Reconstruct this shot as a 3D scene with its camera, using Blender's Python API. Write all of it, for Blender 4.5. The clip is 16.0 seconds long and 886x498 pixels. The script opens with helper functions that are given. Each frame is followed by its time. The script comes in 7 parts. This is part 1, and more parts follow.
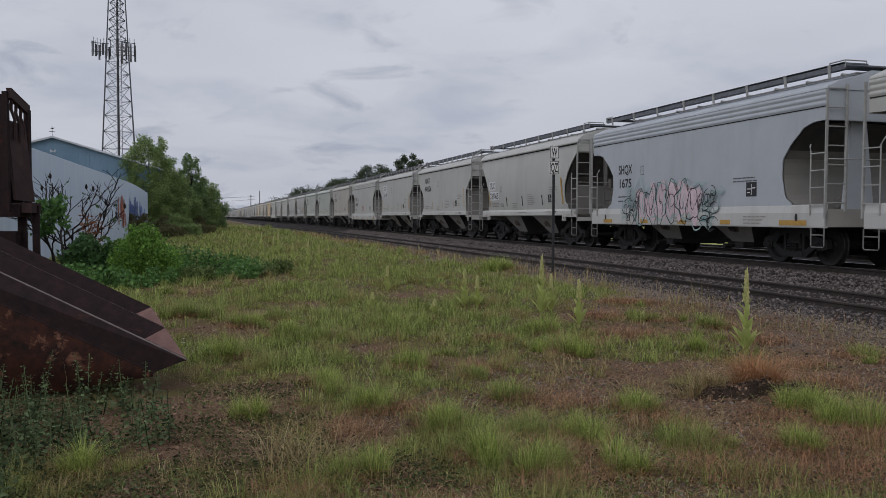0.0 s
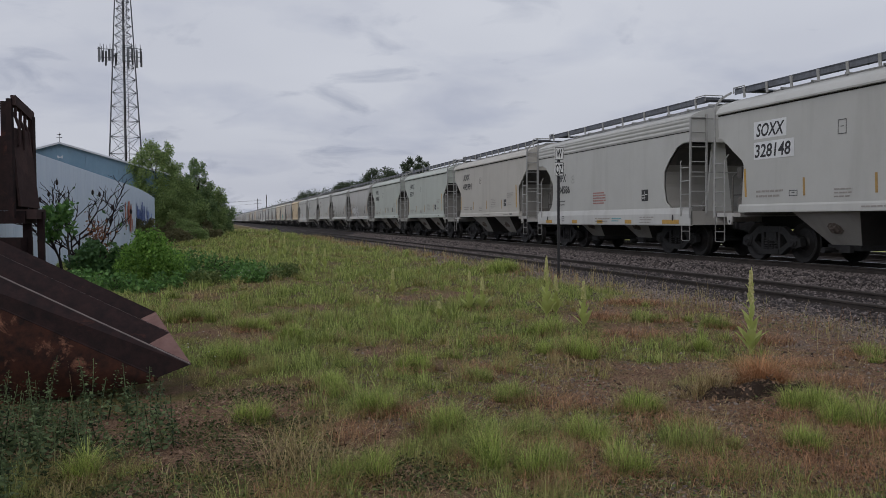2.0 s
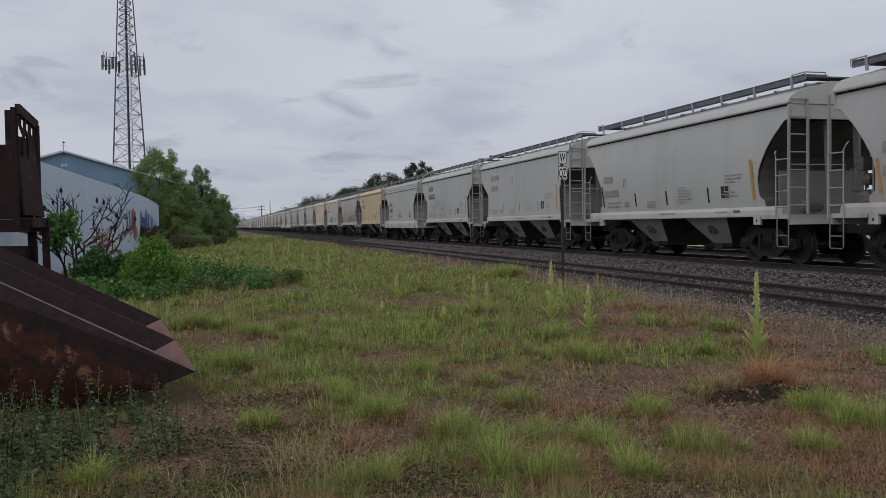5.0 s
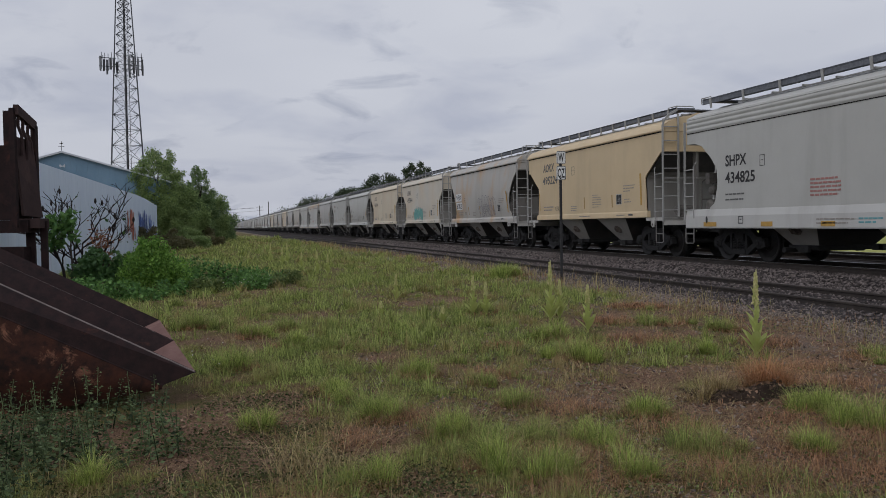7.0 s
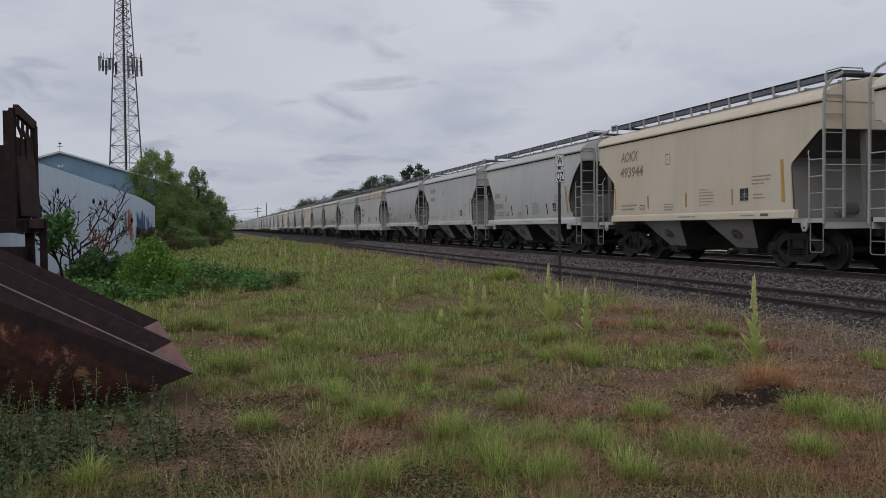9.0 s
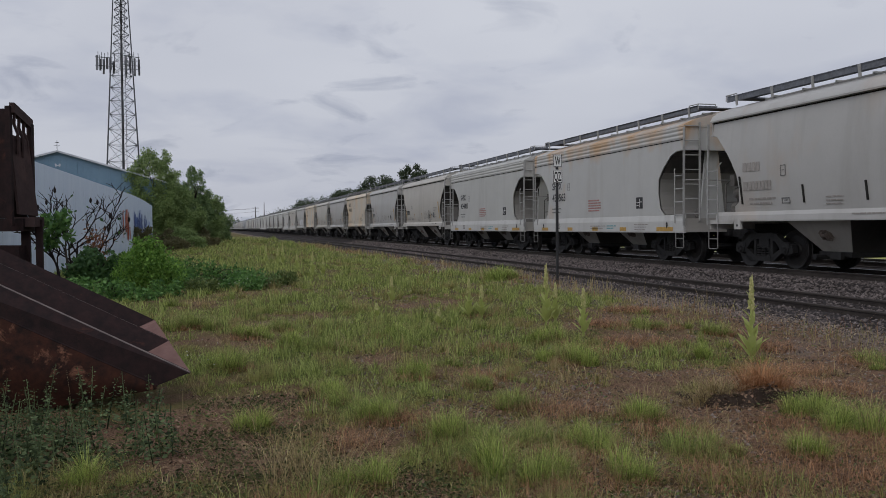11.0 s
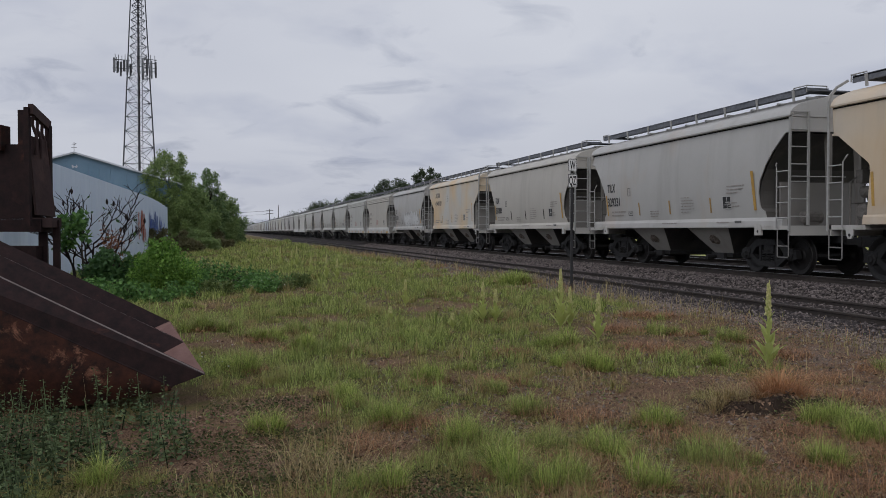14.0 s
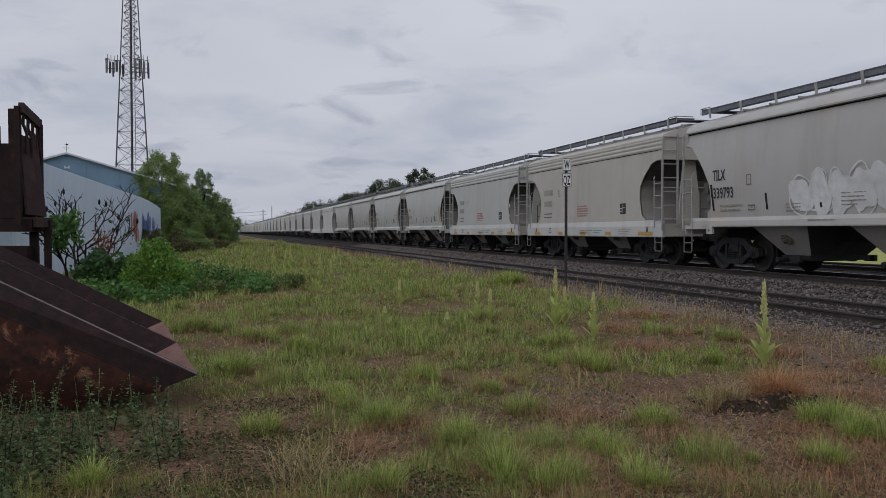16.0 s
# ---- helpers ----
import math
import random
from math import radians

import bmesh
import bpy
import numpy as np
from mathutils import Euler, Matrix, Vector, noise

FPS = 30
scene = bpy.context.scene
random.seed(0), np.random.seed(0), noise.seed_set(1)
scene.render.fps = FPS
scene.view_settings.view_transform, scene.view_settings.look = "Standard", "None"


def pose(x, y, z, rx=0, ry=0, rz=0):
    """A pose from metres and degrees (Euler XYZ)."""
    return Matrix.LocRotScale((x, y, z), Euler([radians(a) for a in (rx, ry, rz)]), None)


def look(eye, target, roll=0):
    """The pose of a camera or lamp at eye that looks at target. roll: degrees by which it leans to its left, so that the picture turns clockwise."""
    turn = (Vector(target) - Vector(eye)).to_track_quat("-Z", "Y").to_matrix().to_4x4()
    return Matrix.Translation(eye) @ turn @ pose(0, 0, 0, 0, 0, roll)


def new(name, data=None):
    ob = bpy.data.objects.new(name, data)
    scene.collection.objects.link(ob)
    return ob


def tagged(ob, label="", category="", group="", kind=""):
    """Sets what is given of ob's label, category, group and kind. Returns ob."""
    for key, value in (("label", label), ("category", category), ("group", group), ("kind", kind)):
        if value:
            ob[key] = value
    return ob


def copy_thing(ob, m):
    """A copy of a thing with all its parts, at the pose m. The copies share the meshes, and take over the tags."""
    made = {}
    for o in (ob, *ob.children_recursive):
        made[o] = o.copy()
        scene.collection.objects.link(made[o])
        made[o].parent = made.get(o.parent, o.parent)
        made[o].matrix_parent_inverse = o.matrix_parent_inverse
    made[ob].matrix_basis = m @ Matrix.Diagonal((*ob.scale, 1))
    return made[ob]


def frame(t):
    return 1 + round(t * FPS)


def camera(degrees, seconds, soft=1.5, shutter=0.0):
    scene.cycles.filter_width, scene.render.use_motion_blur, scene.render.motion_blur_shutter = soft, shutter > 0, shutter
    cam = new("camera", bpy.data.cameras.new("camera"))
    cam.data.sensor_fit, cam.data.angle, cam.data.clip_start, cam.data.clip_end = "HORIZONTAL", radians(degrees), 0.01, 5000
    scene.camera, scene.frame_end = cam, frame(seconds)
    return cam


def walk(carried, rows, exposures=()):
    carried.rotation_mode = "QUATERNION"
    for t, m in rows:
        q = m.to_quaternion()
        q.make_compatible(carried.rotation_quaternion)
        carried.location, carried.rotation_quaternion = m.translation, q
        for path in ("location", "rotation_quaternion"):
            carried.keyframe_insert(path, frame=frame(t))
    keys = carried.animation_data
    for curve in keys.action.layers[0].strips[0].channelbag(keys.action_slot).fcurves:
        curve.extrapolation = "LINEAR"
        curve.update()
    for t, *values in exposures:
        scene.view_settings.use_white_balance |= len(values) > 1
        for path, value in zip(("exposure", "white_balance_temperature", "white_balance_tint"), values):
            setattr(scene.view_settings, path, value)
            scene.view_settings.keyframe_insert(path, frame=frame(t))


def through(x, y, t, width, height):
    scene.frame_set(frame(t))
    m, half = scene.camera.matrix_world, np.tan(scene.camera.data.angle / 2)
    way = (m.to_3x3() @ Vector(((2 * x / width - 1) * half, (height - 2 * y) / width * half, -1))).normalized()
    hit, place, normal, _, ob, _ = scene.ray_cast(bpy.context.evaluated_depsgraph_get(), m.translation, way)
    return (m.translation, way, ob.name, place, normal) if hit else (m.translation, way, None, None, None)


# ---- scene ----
cam = camera(55.5, 16.0, soft=0.78)
CAMERA_ROWS = [
    (0, pose(-0.017, 0.006, 1.543, 87.661, -0.160, -15.683)),
    (0.5, pose(-0.007, 0.008, 1.542, 87.645, -0.129, -15.566)),
    (1, pose(0.005, 0.006, 1.542, 87.693, -0.079, -15.467)),
    (1.5, pose(0.016, 0.001, 1.544, 87.741, 0.095, -15.354)),
    (2, pose(0.019, -0.011, 1.548, 87.810, 0.351, -15.228)),
    (2.5, pose(0.024, -0.009, 1.551, 87.871, 0.478, -15.171)),
    (3, pose(0.022, -0.002, 1.546, 87.964, 0.530, -15.078)),
    (3.5, pose(0.022, 0.000, 1.546, 88.068, 0.677, -15.005)),
    (4, pose(0.013, -0.003, 1.548, 88.103, 0.763, -14.990)),
    (6.5, pose(0.016, 0.001, 1.548, 88.184, 0.893, -15.040)),
    (7, pose(0.010, 0.004, 1.548, 88.162, 0.905, -15.094)),
    (7.5, pose(0.006, 0.000, 1.549, 88.216, 0.907, -15.103)),
    (8, pose(-0.000, -0.000, 1.550, 88.272, 0.774, -15.118)),
    (8.5, pose(-0.005, -0.001, 1.550, 88.328, 0.640, -15.185)),
    (9, pose(-0.005, 0.002, 1.549, 88.322, 0.562, -15.231)),
    (11.5, pose(0.003, 0.020, 1.541, 88.340, 0.420, -15.398)),
    (12, pose(-0.004, 0.023, 1.542, 88.323, 0.463, -15.274)),
    (12.5, pose(-0.008, 0.028, 1.540, 88.346, 0.438, -15.180)),
    (13, pose(-0.007, 0.032, 1.540, 88.433, 0.271, -14.999)),
    (13.5, pose(-0.012, 0.038, 1.539, 88.518, 0.144, -14.565)),
    (14, pose(-0.010, 0.041, 1.541, 88.586, 0.019, -14.473)),
    (14.5, pose(-0.012, 0.043, 1.540, 88.665, -0.082, -14.444)),
    (15, pose(-0.011, 0.043, 1.537, 88.702, 0.015, -14.573)),
    (15.5, pose(-0.007, 0.060, 1.531, 88.650, 0.061, -14.606)),
    (16, pose(-0.006, 0.091, 1.527, 88.609, 0.141, -14.894)),
]
EXPOSURES = ((0.0, 0.0), (12.5, 0.0), (13.5, 0.04), (14.5, 0.05), (15.3, 0.03), (16.0, 0.0))
walk(cam, CAMERA_ROWS, EXPOSURES)

# ---- light: an overcast sky and a wide, weak sun behind the clouds ----
SUN_ELEVATION, SUN_TURN = 43, 230


def make_world():
    world = bpy.data.worlds.new("overcast_sky")
    scene.world = world
    world.use_nodes = True
    nt = world.node_tree
    nt.nodes.clear()
    out = nt.nodes.new("ShaderNodeOutputWorld")
    sky = nt.nodes.new("ShaderNodeTexSky")
    sky.sky_type = "NISHITA"
    sky.sun_disc = False
    sky.sun_elevation, sky.sun_rotation = radians(SUN_ELEVATION), radians(SUN_TURN)
    sky.air_density, sky.dust_density = 1.0, 3.0
    bg_sky = nt.nodes.new("ShaderNodeBackground")
    bg_sky.inputs[1].default_value = 0.06
    nt.links.new(sky.outputs[0], bg_sky.inputs[0])
    co = nt.nodes.new("ShaderNodeTexCoord")
    # cloud deck: the direction flattened onto a layer overhead
    sep = nt.nodes.new("ShaderNodeSeparateXYZ")
    nt.links.new(co.outputs["Generated"], sep.inputs[0])
    lift = nt.nodes.new("ShaderNodeMath")
    lift.operation = "MAXIMUM"
    lift.inputs[1].default_value = 0.0
    nt.links.new(sep.outputs[2], lift.inputs[0])
    add = nt.nodes.new("ShaderNodeMath")
    add.operation = "ADD"
    add.inputs[1].default_value = 0.22
    nt.links.new(lift.outputs[0], add.inputs[0])
    flat = nt.nodes.new("ShaderNodeVectorMath")
    flat.operation = "SCALE"
    inv = nt.nodes.new("ShaderNodeMath")
    inv.operation = "DIVIDE"
    inv.inputs[0].default_value = 1.0
    nt.links.new(add.outputs[0], inv.inputs[1])
    nt.links.new(co.outputs["Generated"], flat.inputs[0])
    nt.links.new(inv.outputs[0], flat.inputs[3])
    big = nt.nodes.new("ShaderNodeTexNoise")
    big.inputs["Scale"].default_value, big.inputs["Detail"].default_value = 0.55, 4
    big.inputs["Roughness"].default_value = 0.5
    small = nt.nodes.new("ShaderNodeTexNoise")
    small.inputs["Scale"].default_value, small.inputs["Detail"].default_value = 2.0, 6
    small.inputs["Roughness"].default_value, small.inputs["Distortion"].default_value = 0.5, 0.25
    for n in (big, small):
        nt.links.new(flat.outputs[0], n.inputs["Vector"])
    ramp = nt.nodes.new("ShaderNodeValToRGB")
    ramp.color_ramp.elements[0].position, ramp.color_ramp.elements[0].color = 0.30, (0.80, 0.81, 0.85, 1)
    ramp.color_ramp.elements[1].position, ramp.color_ramp.elements[1].color = 0.68, (1.06, 1.06, 1.05, 1)
    wisps = nt.nodes.new("ShaderNodeValToRGB")
    wisps.color_ramp.elements[0].position, wisps.color_ramp.elements[0].color = 0.30, (0.79, 0.81, 0.87, 1)
    wisps.color_ramp.elements[1].position, wisps.color_ramp.elements[1].color = 0.52, (1.0, 1.0, 1.0, 1)
    nt.links.new(big.outputs[0], ramp.inputs[0])
    nt.links.new(small.outputs[0], wisps.inputs[0])
    mul = nt.nodes.new("ShaderNodeMix")
    mul.data_type, mul.blend_type = "RGBA", "MULTIPLY"
    mul.inputs[0].default_value = 1.0
    nt.links.new(ramp.outputs[0], mul.inputs[6])
    nt.links.new(wisps.outputs[0], mul.inputs[7])
    # scattered darker shreds of low cloud
    shred = nt.nodes.new("ShaderNodeTexNoise")
    shred.inputs["Scale"].default_value, shred.inputs["Detail"].default_value = 3.1, 7
    shred.inputs["Roughness"].default_value, shred.inputs["Distortion"].default_value = 0.55, 0.6
    nt.links.new(flat.outputs[0], shred.inputs["Vector"])
    torn = nt.nodes.new("ShaderNodeValToRGB")
    torn.color_ramp.elements[0].position, torn.color_ramp.elements[0].color = 0.57, (1.0, 1.0, 1.0, 1)
    torn.color_ramp.elements[1].position, torn.color_ramp.elements[1].color = 0.74, (0.72, 0.74, 0.79, 1)
    nt.links.new(shred.outputs[0], torn.inputs[0])
    low = nt.nodes.new("ShaderNodeMix")
    low.data_type, low.blend_type = "RGBA", "MULTIPLY"
    low.inputs[0].default_value = 1.0
    nt.links.new(mul.outputs[2], low.inputs[6])
    nt.links.new(torn.outputs[0], low.inputs[7])
    tint = nt.nodes.new("ShaderNodeMix")
    tint.data_type, tint.blend_type = "RGBA", "MULTIPLY"
    tint.inputs[0].default_value = 1.0
    tint.inputs[7].default_value = (0.918, 0.95, 1.06, 1)
    nt.links.new(low.outputs[2], tint.inputs[6])
    bg_cloud = nt.nodes.new("ShaderNodeBackground")
    bg_cloud.inputs[1].default_value = 0.638
    nt.links.new(tint.outputs[2], bg_cloud.inputs[0])
    mix = nt.nodes.new("ShaderNodeMixShader")
    mix.inputs[0].default_value = 0.93
    nt.links.new(bg_sky.outputs[0], mix.inputs[1])
    nt.links.new(bg_cloud.outputs[0], mix.inputs[2])
    nt.links.new(mix.outputs[0], out.inputs[0])


make_world()
sun = new("sun", bpy.data.lights.new("sun", "SUN"))
sun.data.energy, sun.data.angle, sun.data.color = 0.9, radians(60), (1.0, 0.97, 0.93)
a = radians(SUN_TURN)
sun.matrix_world = look((0, 0, 0), (-math.sin(a) * math.cos(radians(SUN_ELEVATION)), -math.cos(a) * math.cos(radians(SUN_ELEVATION)), -math.sin(radians(SUN_ELEVATION))))


# ---- tools for meshes ----
def part(name, bm, material, parent=None, label=""):
    """Links a bmesh as one mesh object under a thing or a part."""
    me = bpy.data.meshes.new(name)
    bm.to_mesh(me)
    bm.free()
    me.materials.append(material)
    ob = new(name, me)
    ob.parent = parent
    if label:
        ob["label"] = label
    return ob


def again(ob, m, parent=None):
    """One more object on the same mesh."""
    o = new(ob.name.split(".")[0], ob.data)
    o.parent = parent or ob.parent
    o.matrix_basis = m
    return o


def thing(name, label, category, group="", m=None, kind=""):
    ob = tagged(new(name), label, category, group, kind)
    ob.empty_display_size = 0.2
    if m is not None:
        ob.matrix_basis = m
    return ob


def box(bm, cx, cy, cz, sx, sy, sz, rot=None, taper=1.0):
    """A box by its centre and size; taper shrinks the top."""
    vs = []
    for dz in (-0.5, 0.5):
        k = taper if dz > 0 else 1.0
        for dx, dy in ((-0.5, -0.5), (0.5, -0.5), (0.5, 0.5), (-0.5, 0.5)):
            v = Vector((dx * sx * k, dy * sy * k, dz * sz))
            if rot is not None:
                v = rot @ v
            vs.append(bm.verts.new(v + Vector((cx, cy, cz))))
    for f in ((3, 2, 1, 0), (4, 5, 6, 7), (0, 1, 5, 4), (1, 2, 6, 5), (2, 3, 7, 6), (3, 0, 4, 7)):
        bm.faces.new([vs[i] for i in f])
    return vs


def tube(bm, points, radius, sides=6, radii=None, cap=True):
    """A round bar along points."""
    points = [Vector(p) for p in points]
    rings = []
    for i, p in enumerate(points):
        d = (points[min(i + 1, len(points) - 1)] - points[max(i - 1, 0)])
        d = d.normalized() if d.length > 1e-9 else Vector((0, 0, 1))
        u = d.cross(Vector((0, 0, 1)) if abs(d.z) < 0.9 else Vector((1, 0, 0))).normalized()
        w = d.cross(u)
        r = radii[i] if radii else radius
        rings.append([bm.verts.new(p + u * r * math.cos(2 * math.pi * k / sides) + w * r * math.sin(2 * math.pi * k / sides)) for k in range(sides)])
    for a, b in zip(rings, rings[1:]):
        for k in range(sides):
            bm.faces.new((a[k], a[(k + 1) % sides], b[(k + 1) % sides], b[k]))
    if cap:
        bm.faces.new(rings[0][::-1])
        bm.faces.new(rings[-1])


def extrude(bm, outline, axis, a, b):
    """A prism: a flat outline of (u, v) drawn from a to b along an axis ('x': u=y, v=z; 'y': u=x, v=z; 'z': u=x, v=y)."""
    def at(u, v, w):
        return {"x": (w, u, v), "y": (u, w, v), "z": (u, v, w)}[axis]
    lo = [bm.verts.new(at(u, v, a)) for u, v in outline]
    hi = [bm.verts.new(at(u, v, b)) for u, v in outline]
    n = len(outline)
    bm.faces.new(lo[::-1])
    bm.faces.new(hi)
    for i in range(n):
        bm.faces.new((lo[i], lo[(i + 1) % n], hi[(i + 1) % n], hi[i]))
    bmesh.ops.recalc_face_normals(bm, faces=bm.faces)


def loft(bm, rings, closed=True, cap=True):
    """Skin over rings of equal length."""
    vs = [[bm.verts.new(p) for p in r] for r in rings]
    n = len(vs[0])
    for a, b in zip(vs, vs[1:]):
        for k in range(n if closed else n - 1):
            bm.faces.new((a[k], a[(k + 1) % n], b[(k + 1) % n], b[k]))
    if cap:
        bm.faces.new(vs[0][::-1])
        bm.faces.new(vs[-1])
    return vs


def quad_plate(bm, corners, thick=0.02):
    """A flat plate through four (or three) corners, given thickness."""
    vs = [Vector(c) for c in corners]
    n = (vs[1] - vs[0]).cross(vs[-1] - vs[0]).normalized() * thick / 2
    lo = [bm.verts.new(v - n) for v in vs]
    hi = [bm.verts.new(v + n) for v in vs]
    k = len(vs)
    bm.faces.new(lo[::-1])
    bm.faces.new(hi)
    for j in range(k):
        bm.faces.new((lo[j], lo[(j + 1) % k], hi[(j + 1) % k], hi[j]))


def smooth(ob, angle=40):
    me = ob.data
    for p in me.polygons:
        p.use_smooth = True
    try:
        me.set_sharp_from_angle(angle=radians(angle))
    except AttributeError:
        pass
    return ob


# ---- materials ----
def mat(name, build):
    m = bpy.data.materials.new(name)
    m.use_nodes = True
    nt = m.node_tree
    b = nt.nodes["Principled BSDF"]
    build(nt, b)
    return m


def node(nt, kind, links=(), **values):
    n = nt.nodes.new(kind)
    for k, v in values.items():
        key = k.replace("_", " ")
        if key in n.inputs:
            n.inputs[key].default_value = v
        else:
            setattr(n, k, v)
    for slot, source in links:
        nt.links.new(source, n.inputs[slot])
    return n


def ramp(nt, source, stops):
    r = nt.nodes.new("ShaderNodeValToRGB")
    e = r.color_ramp.elements
    while len(e) < len(stops):
        e.new(0.5)
    for el, (p, c) in zip(e, stops):
        el.position = p
        el.color = (*c, 1) if len(c) == 3 else c
    nt.links.new(source, r.inputs[0])
    return r.outputs[0]


def mixed(nt, fac, a, b, blend="MIX"):
    m = nt.nodes.new("ShaderNodeMix")
    m.data_type, m.blend_type = "RGBA", blend
    for slot, v in ((0, fac), (6, a), (7, b)):
        if isinstance(v, (int, float)):
            m.inputs[slot].default_value = v
        elif isinstance(v, tuple):
            m.inputs[slot].default_value = (*v, 1) if len(v) == 3 else v
        else:
            nt.links.new(v, m.inputs[slot])
    return m.outputs[2]


def noise_of(nt, scale, detail=5, rough=0.6, coord="Object", stretch=None, distortion=0.0):
    co = nt.nodes.new("ShaderNodeTexCoord")
    src = co.outputs[coord]
    if stretch:
        mp = nt.nodes.new("ShaderNodeMapping")
        mp.inputs["Scale"].default_value = stretch
        nt.links.new(src, mp.inputs[0])
        src = mp.outputs[0]
    n = nt.nodes.new("ShaderNodeTexNoise")
    n.inputs["Scale"].default_value, n.inputs["Detail"].default_value, n.inputs["Roughness"].default_value = scale, detail, rough
    n.inputs["Distortion"].default_value = distortion
    nt.links.new(src, n.inputs["Vector"])
    return n.outputs[0]


def bump(nt, b, height, strength=0.3, distance=0.02):
    n = nt.nodes.new("ShaderNodeBump")
    n.inputs["Strength"].default_value, n.inputs["Distance"].default_value = strength, distance
    nt.links.new(height, n.inputs["Height"])
    nt.links.new(n.outputs[0], b.inputs["Normal"])


def car_paint(name, base, dirt=0.35, rust=0.0, dirt_colour=(0.16, 0.14, 0.12), band=False, stain=None):
    """Weathered paint of a hopper car: film of grime, streaks running down, some rust."""
    def build(nt, b):
        cloudy = noise_of(nt, 0.7, 4, 0.6)
        streak = noise_of(nt, 1.0, 6, 0.6, stretch=(1.3, 1.3, 0.16), distortion=0.3)
        speck = noise_of(nt, 14, 4, 0.7)
        c = mixed(nt, ramp(nt, cloudy, [(0.3, (0, 0, 0)), (0.75, (1, 1, 1))]), tuple(x * 0.93 for x in base), tuple(min(x * 1.05, 1) for x in base))
        if stain:
            # tea-coloured wash left in broad soft clouds
            wash = noise_of(nt, 0.45, 2, 0.5, stretch=(1.0, 1.0, 0.8), distortion=0.4)
            c = mixed(nt, ramp(nt, wash, [(0.36, (0, 0, 0)), (0.62, (0.9, 0.9, 0.9))]), c, stain)
        f = ramp(nt, streak, [(0.50, (0, 0, 0)), (0.78, (dirt, dirt, dirt))])
        c = mixed(nt, f, c, dirt_colour)
        f2 = ramp(nt, speck, [(0.58, (0, 0, 0)), (0.8, (dirt * 0.4,) * 3)])
        c = mixed(nt, f2, c, dirt_colour)
        if rust:
            # soft blotches of rust, drawn out downwards, with harder runs among them
            blotch = noise_of(nt, 0.62, 3, 0.55, stretch=(1.0, 1.0, 0.55), distortion=0.6)
            lo, hi = 0.55 - 0.05 * rust, 0.68
            if band:
                co = nt.nodes.new("ShaderNodeTexCoord")
                sep = nt.nodes.new("ShaderNodeSeparateXYZ")
                nt.links.new(co.outputs["Object"], sep.inputs[0])
                up = node(nt, "ShaderNodeMapRange", [("Value", sep.outputs[2])])
                up.inputs[1].default_value, up.inputs[2].default_value = 3.0, 4.0
                m = nt.nodes.new("ShaderNodeMath")
                m.operation = "MULTIPLY_ADD"
                nt.links.new(up.outputs[0], m.inputs[0])
                m.inputs[1].default_value = 0.22
                nt.links.new(blotch, m.inputs[2])
                blotch, lo, hi = m.outputs[0], 0.60, 0.80
            soft = ramp(nt, blotch, [(lo, (0, 0, 0)), (hi, (rust,) * 3)])
            runs = ramp(nt, streak, [(0.58, (0, 0, 0)), (0.80, (0.7 * rust,) * 3)])
            f3 = mixed(nt, 0.22, soft, runs)
            c = mixed(nt, f3, c, (0.50, 0.265, 0.075))
        nt.links.new(c, b.inputs["Base Color"])
        b.inputs["Roughness"].default_value = 0.55
        bump(nt, b, cloudy, 0.15, 0.03)
    return mat(name, build)


def plain(name, base, rough=0.7, metal=0.0, vary=0.25, scale=6.0, relief=0.2, dark=0.55):
    def build(nt, b):
        n1 = noise_of(nt, scale, 5, 0.65)
        n2 = noise_of(nt, scale * 0.15, 3, 0.5)
        c = mixed(nt, ramp(nt, n1, [(0.3, (0, 0, 0)), (0.7, (1, 1, 1))]), tuple(x * (1 - vary) for x in base), tuple(min(x * (1 + vary), 1) for x in base))
        c = mixed(nt, ramp(nt, n2, [(0.35, (0, 0, 0)), (0.7, (0.5, 0.5, 0.5))]), c, tuple(x * dark for x in base))
        nt.links.new(c, b.inputs["Base Color"])
        b.inputs["Roughness"].default_value, b.inputs["Metallic"].default_value = rough, metal
        if rough > 0.8:
            b.inputs["Specular IOR Level"].default_value = 0.12
        if relief:
            bump(nt, b, n1, relief, 0.02)
    return mat(name, build)


def leafy(name, a, c2, dry=(0.22, 0.17, 0.07), dry_amount=0.0, through=0.25, gloss=0.35):
    """Leaves and blades: tint varies island by island, some light passes through."""
    def build(nt, b):
        geo = nt.nodes.new("ShaderNodeNewGeometry")
        c = mixed(nt, geo.outputs["Random Per Island"], a, c2)
        if dry_amount:
            n = noise_of(nt, 0.9, 3, 0.6)
            f = ramp(nt, n, [(0.6 - dry_amount * 0.35, (0, 0, 0)), (0.72 - dry_amount * 0.2, (1, 1, 1))])
            c = mixed(nt, f, c, dry)
        nt.links.new(c, b.inputs["Base Color"])
        b.inputs["Roughness"].default_value = 0.6
        b.inputs["Specular IOR Level"].default_value = gloss
        tr = nt.nodes.new("ShaderNodeBsdfTranslucent")
        nt.links.new(c, tr.inputs[0])
        mx = nt.nodes.new("ShaderNodeMixShader")
        mx.inputs[0].default_value = through
        nt.links.new(b.outputs[0], mx.inputs[1])
        nt.links.new(tr.outputs[0], mx.inputs[2])
        nt.links.new(mx.outputs[0], nt.nodes["Material Output"].inputs[0])
    return mat(name, build)


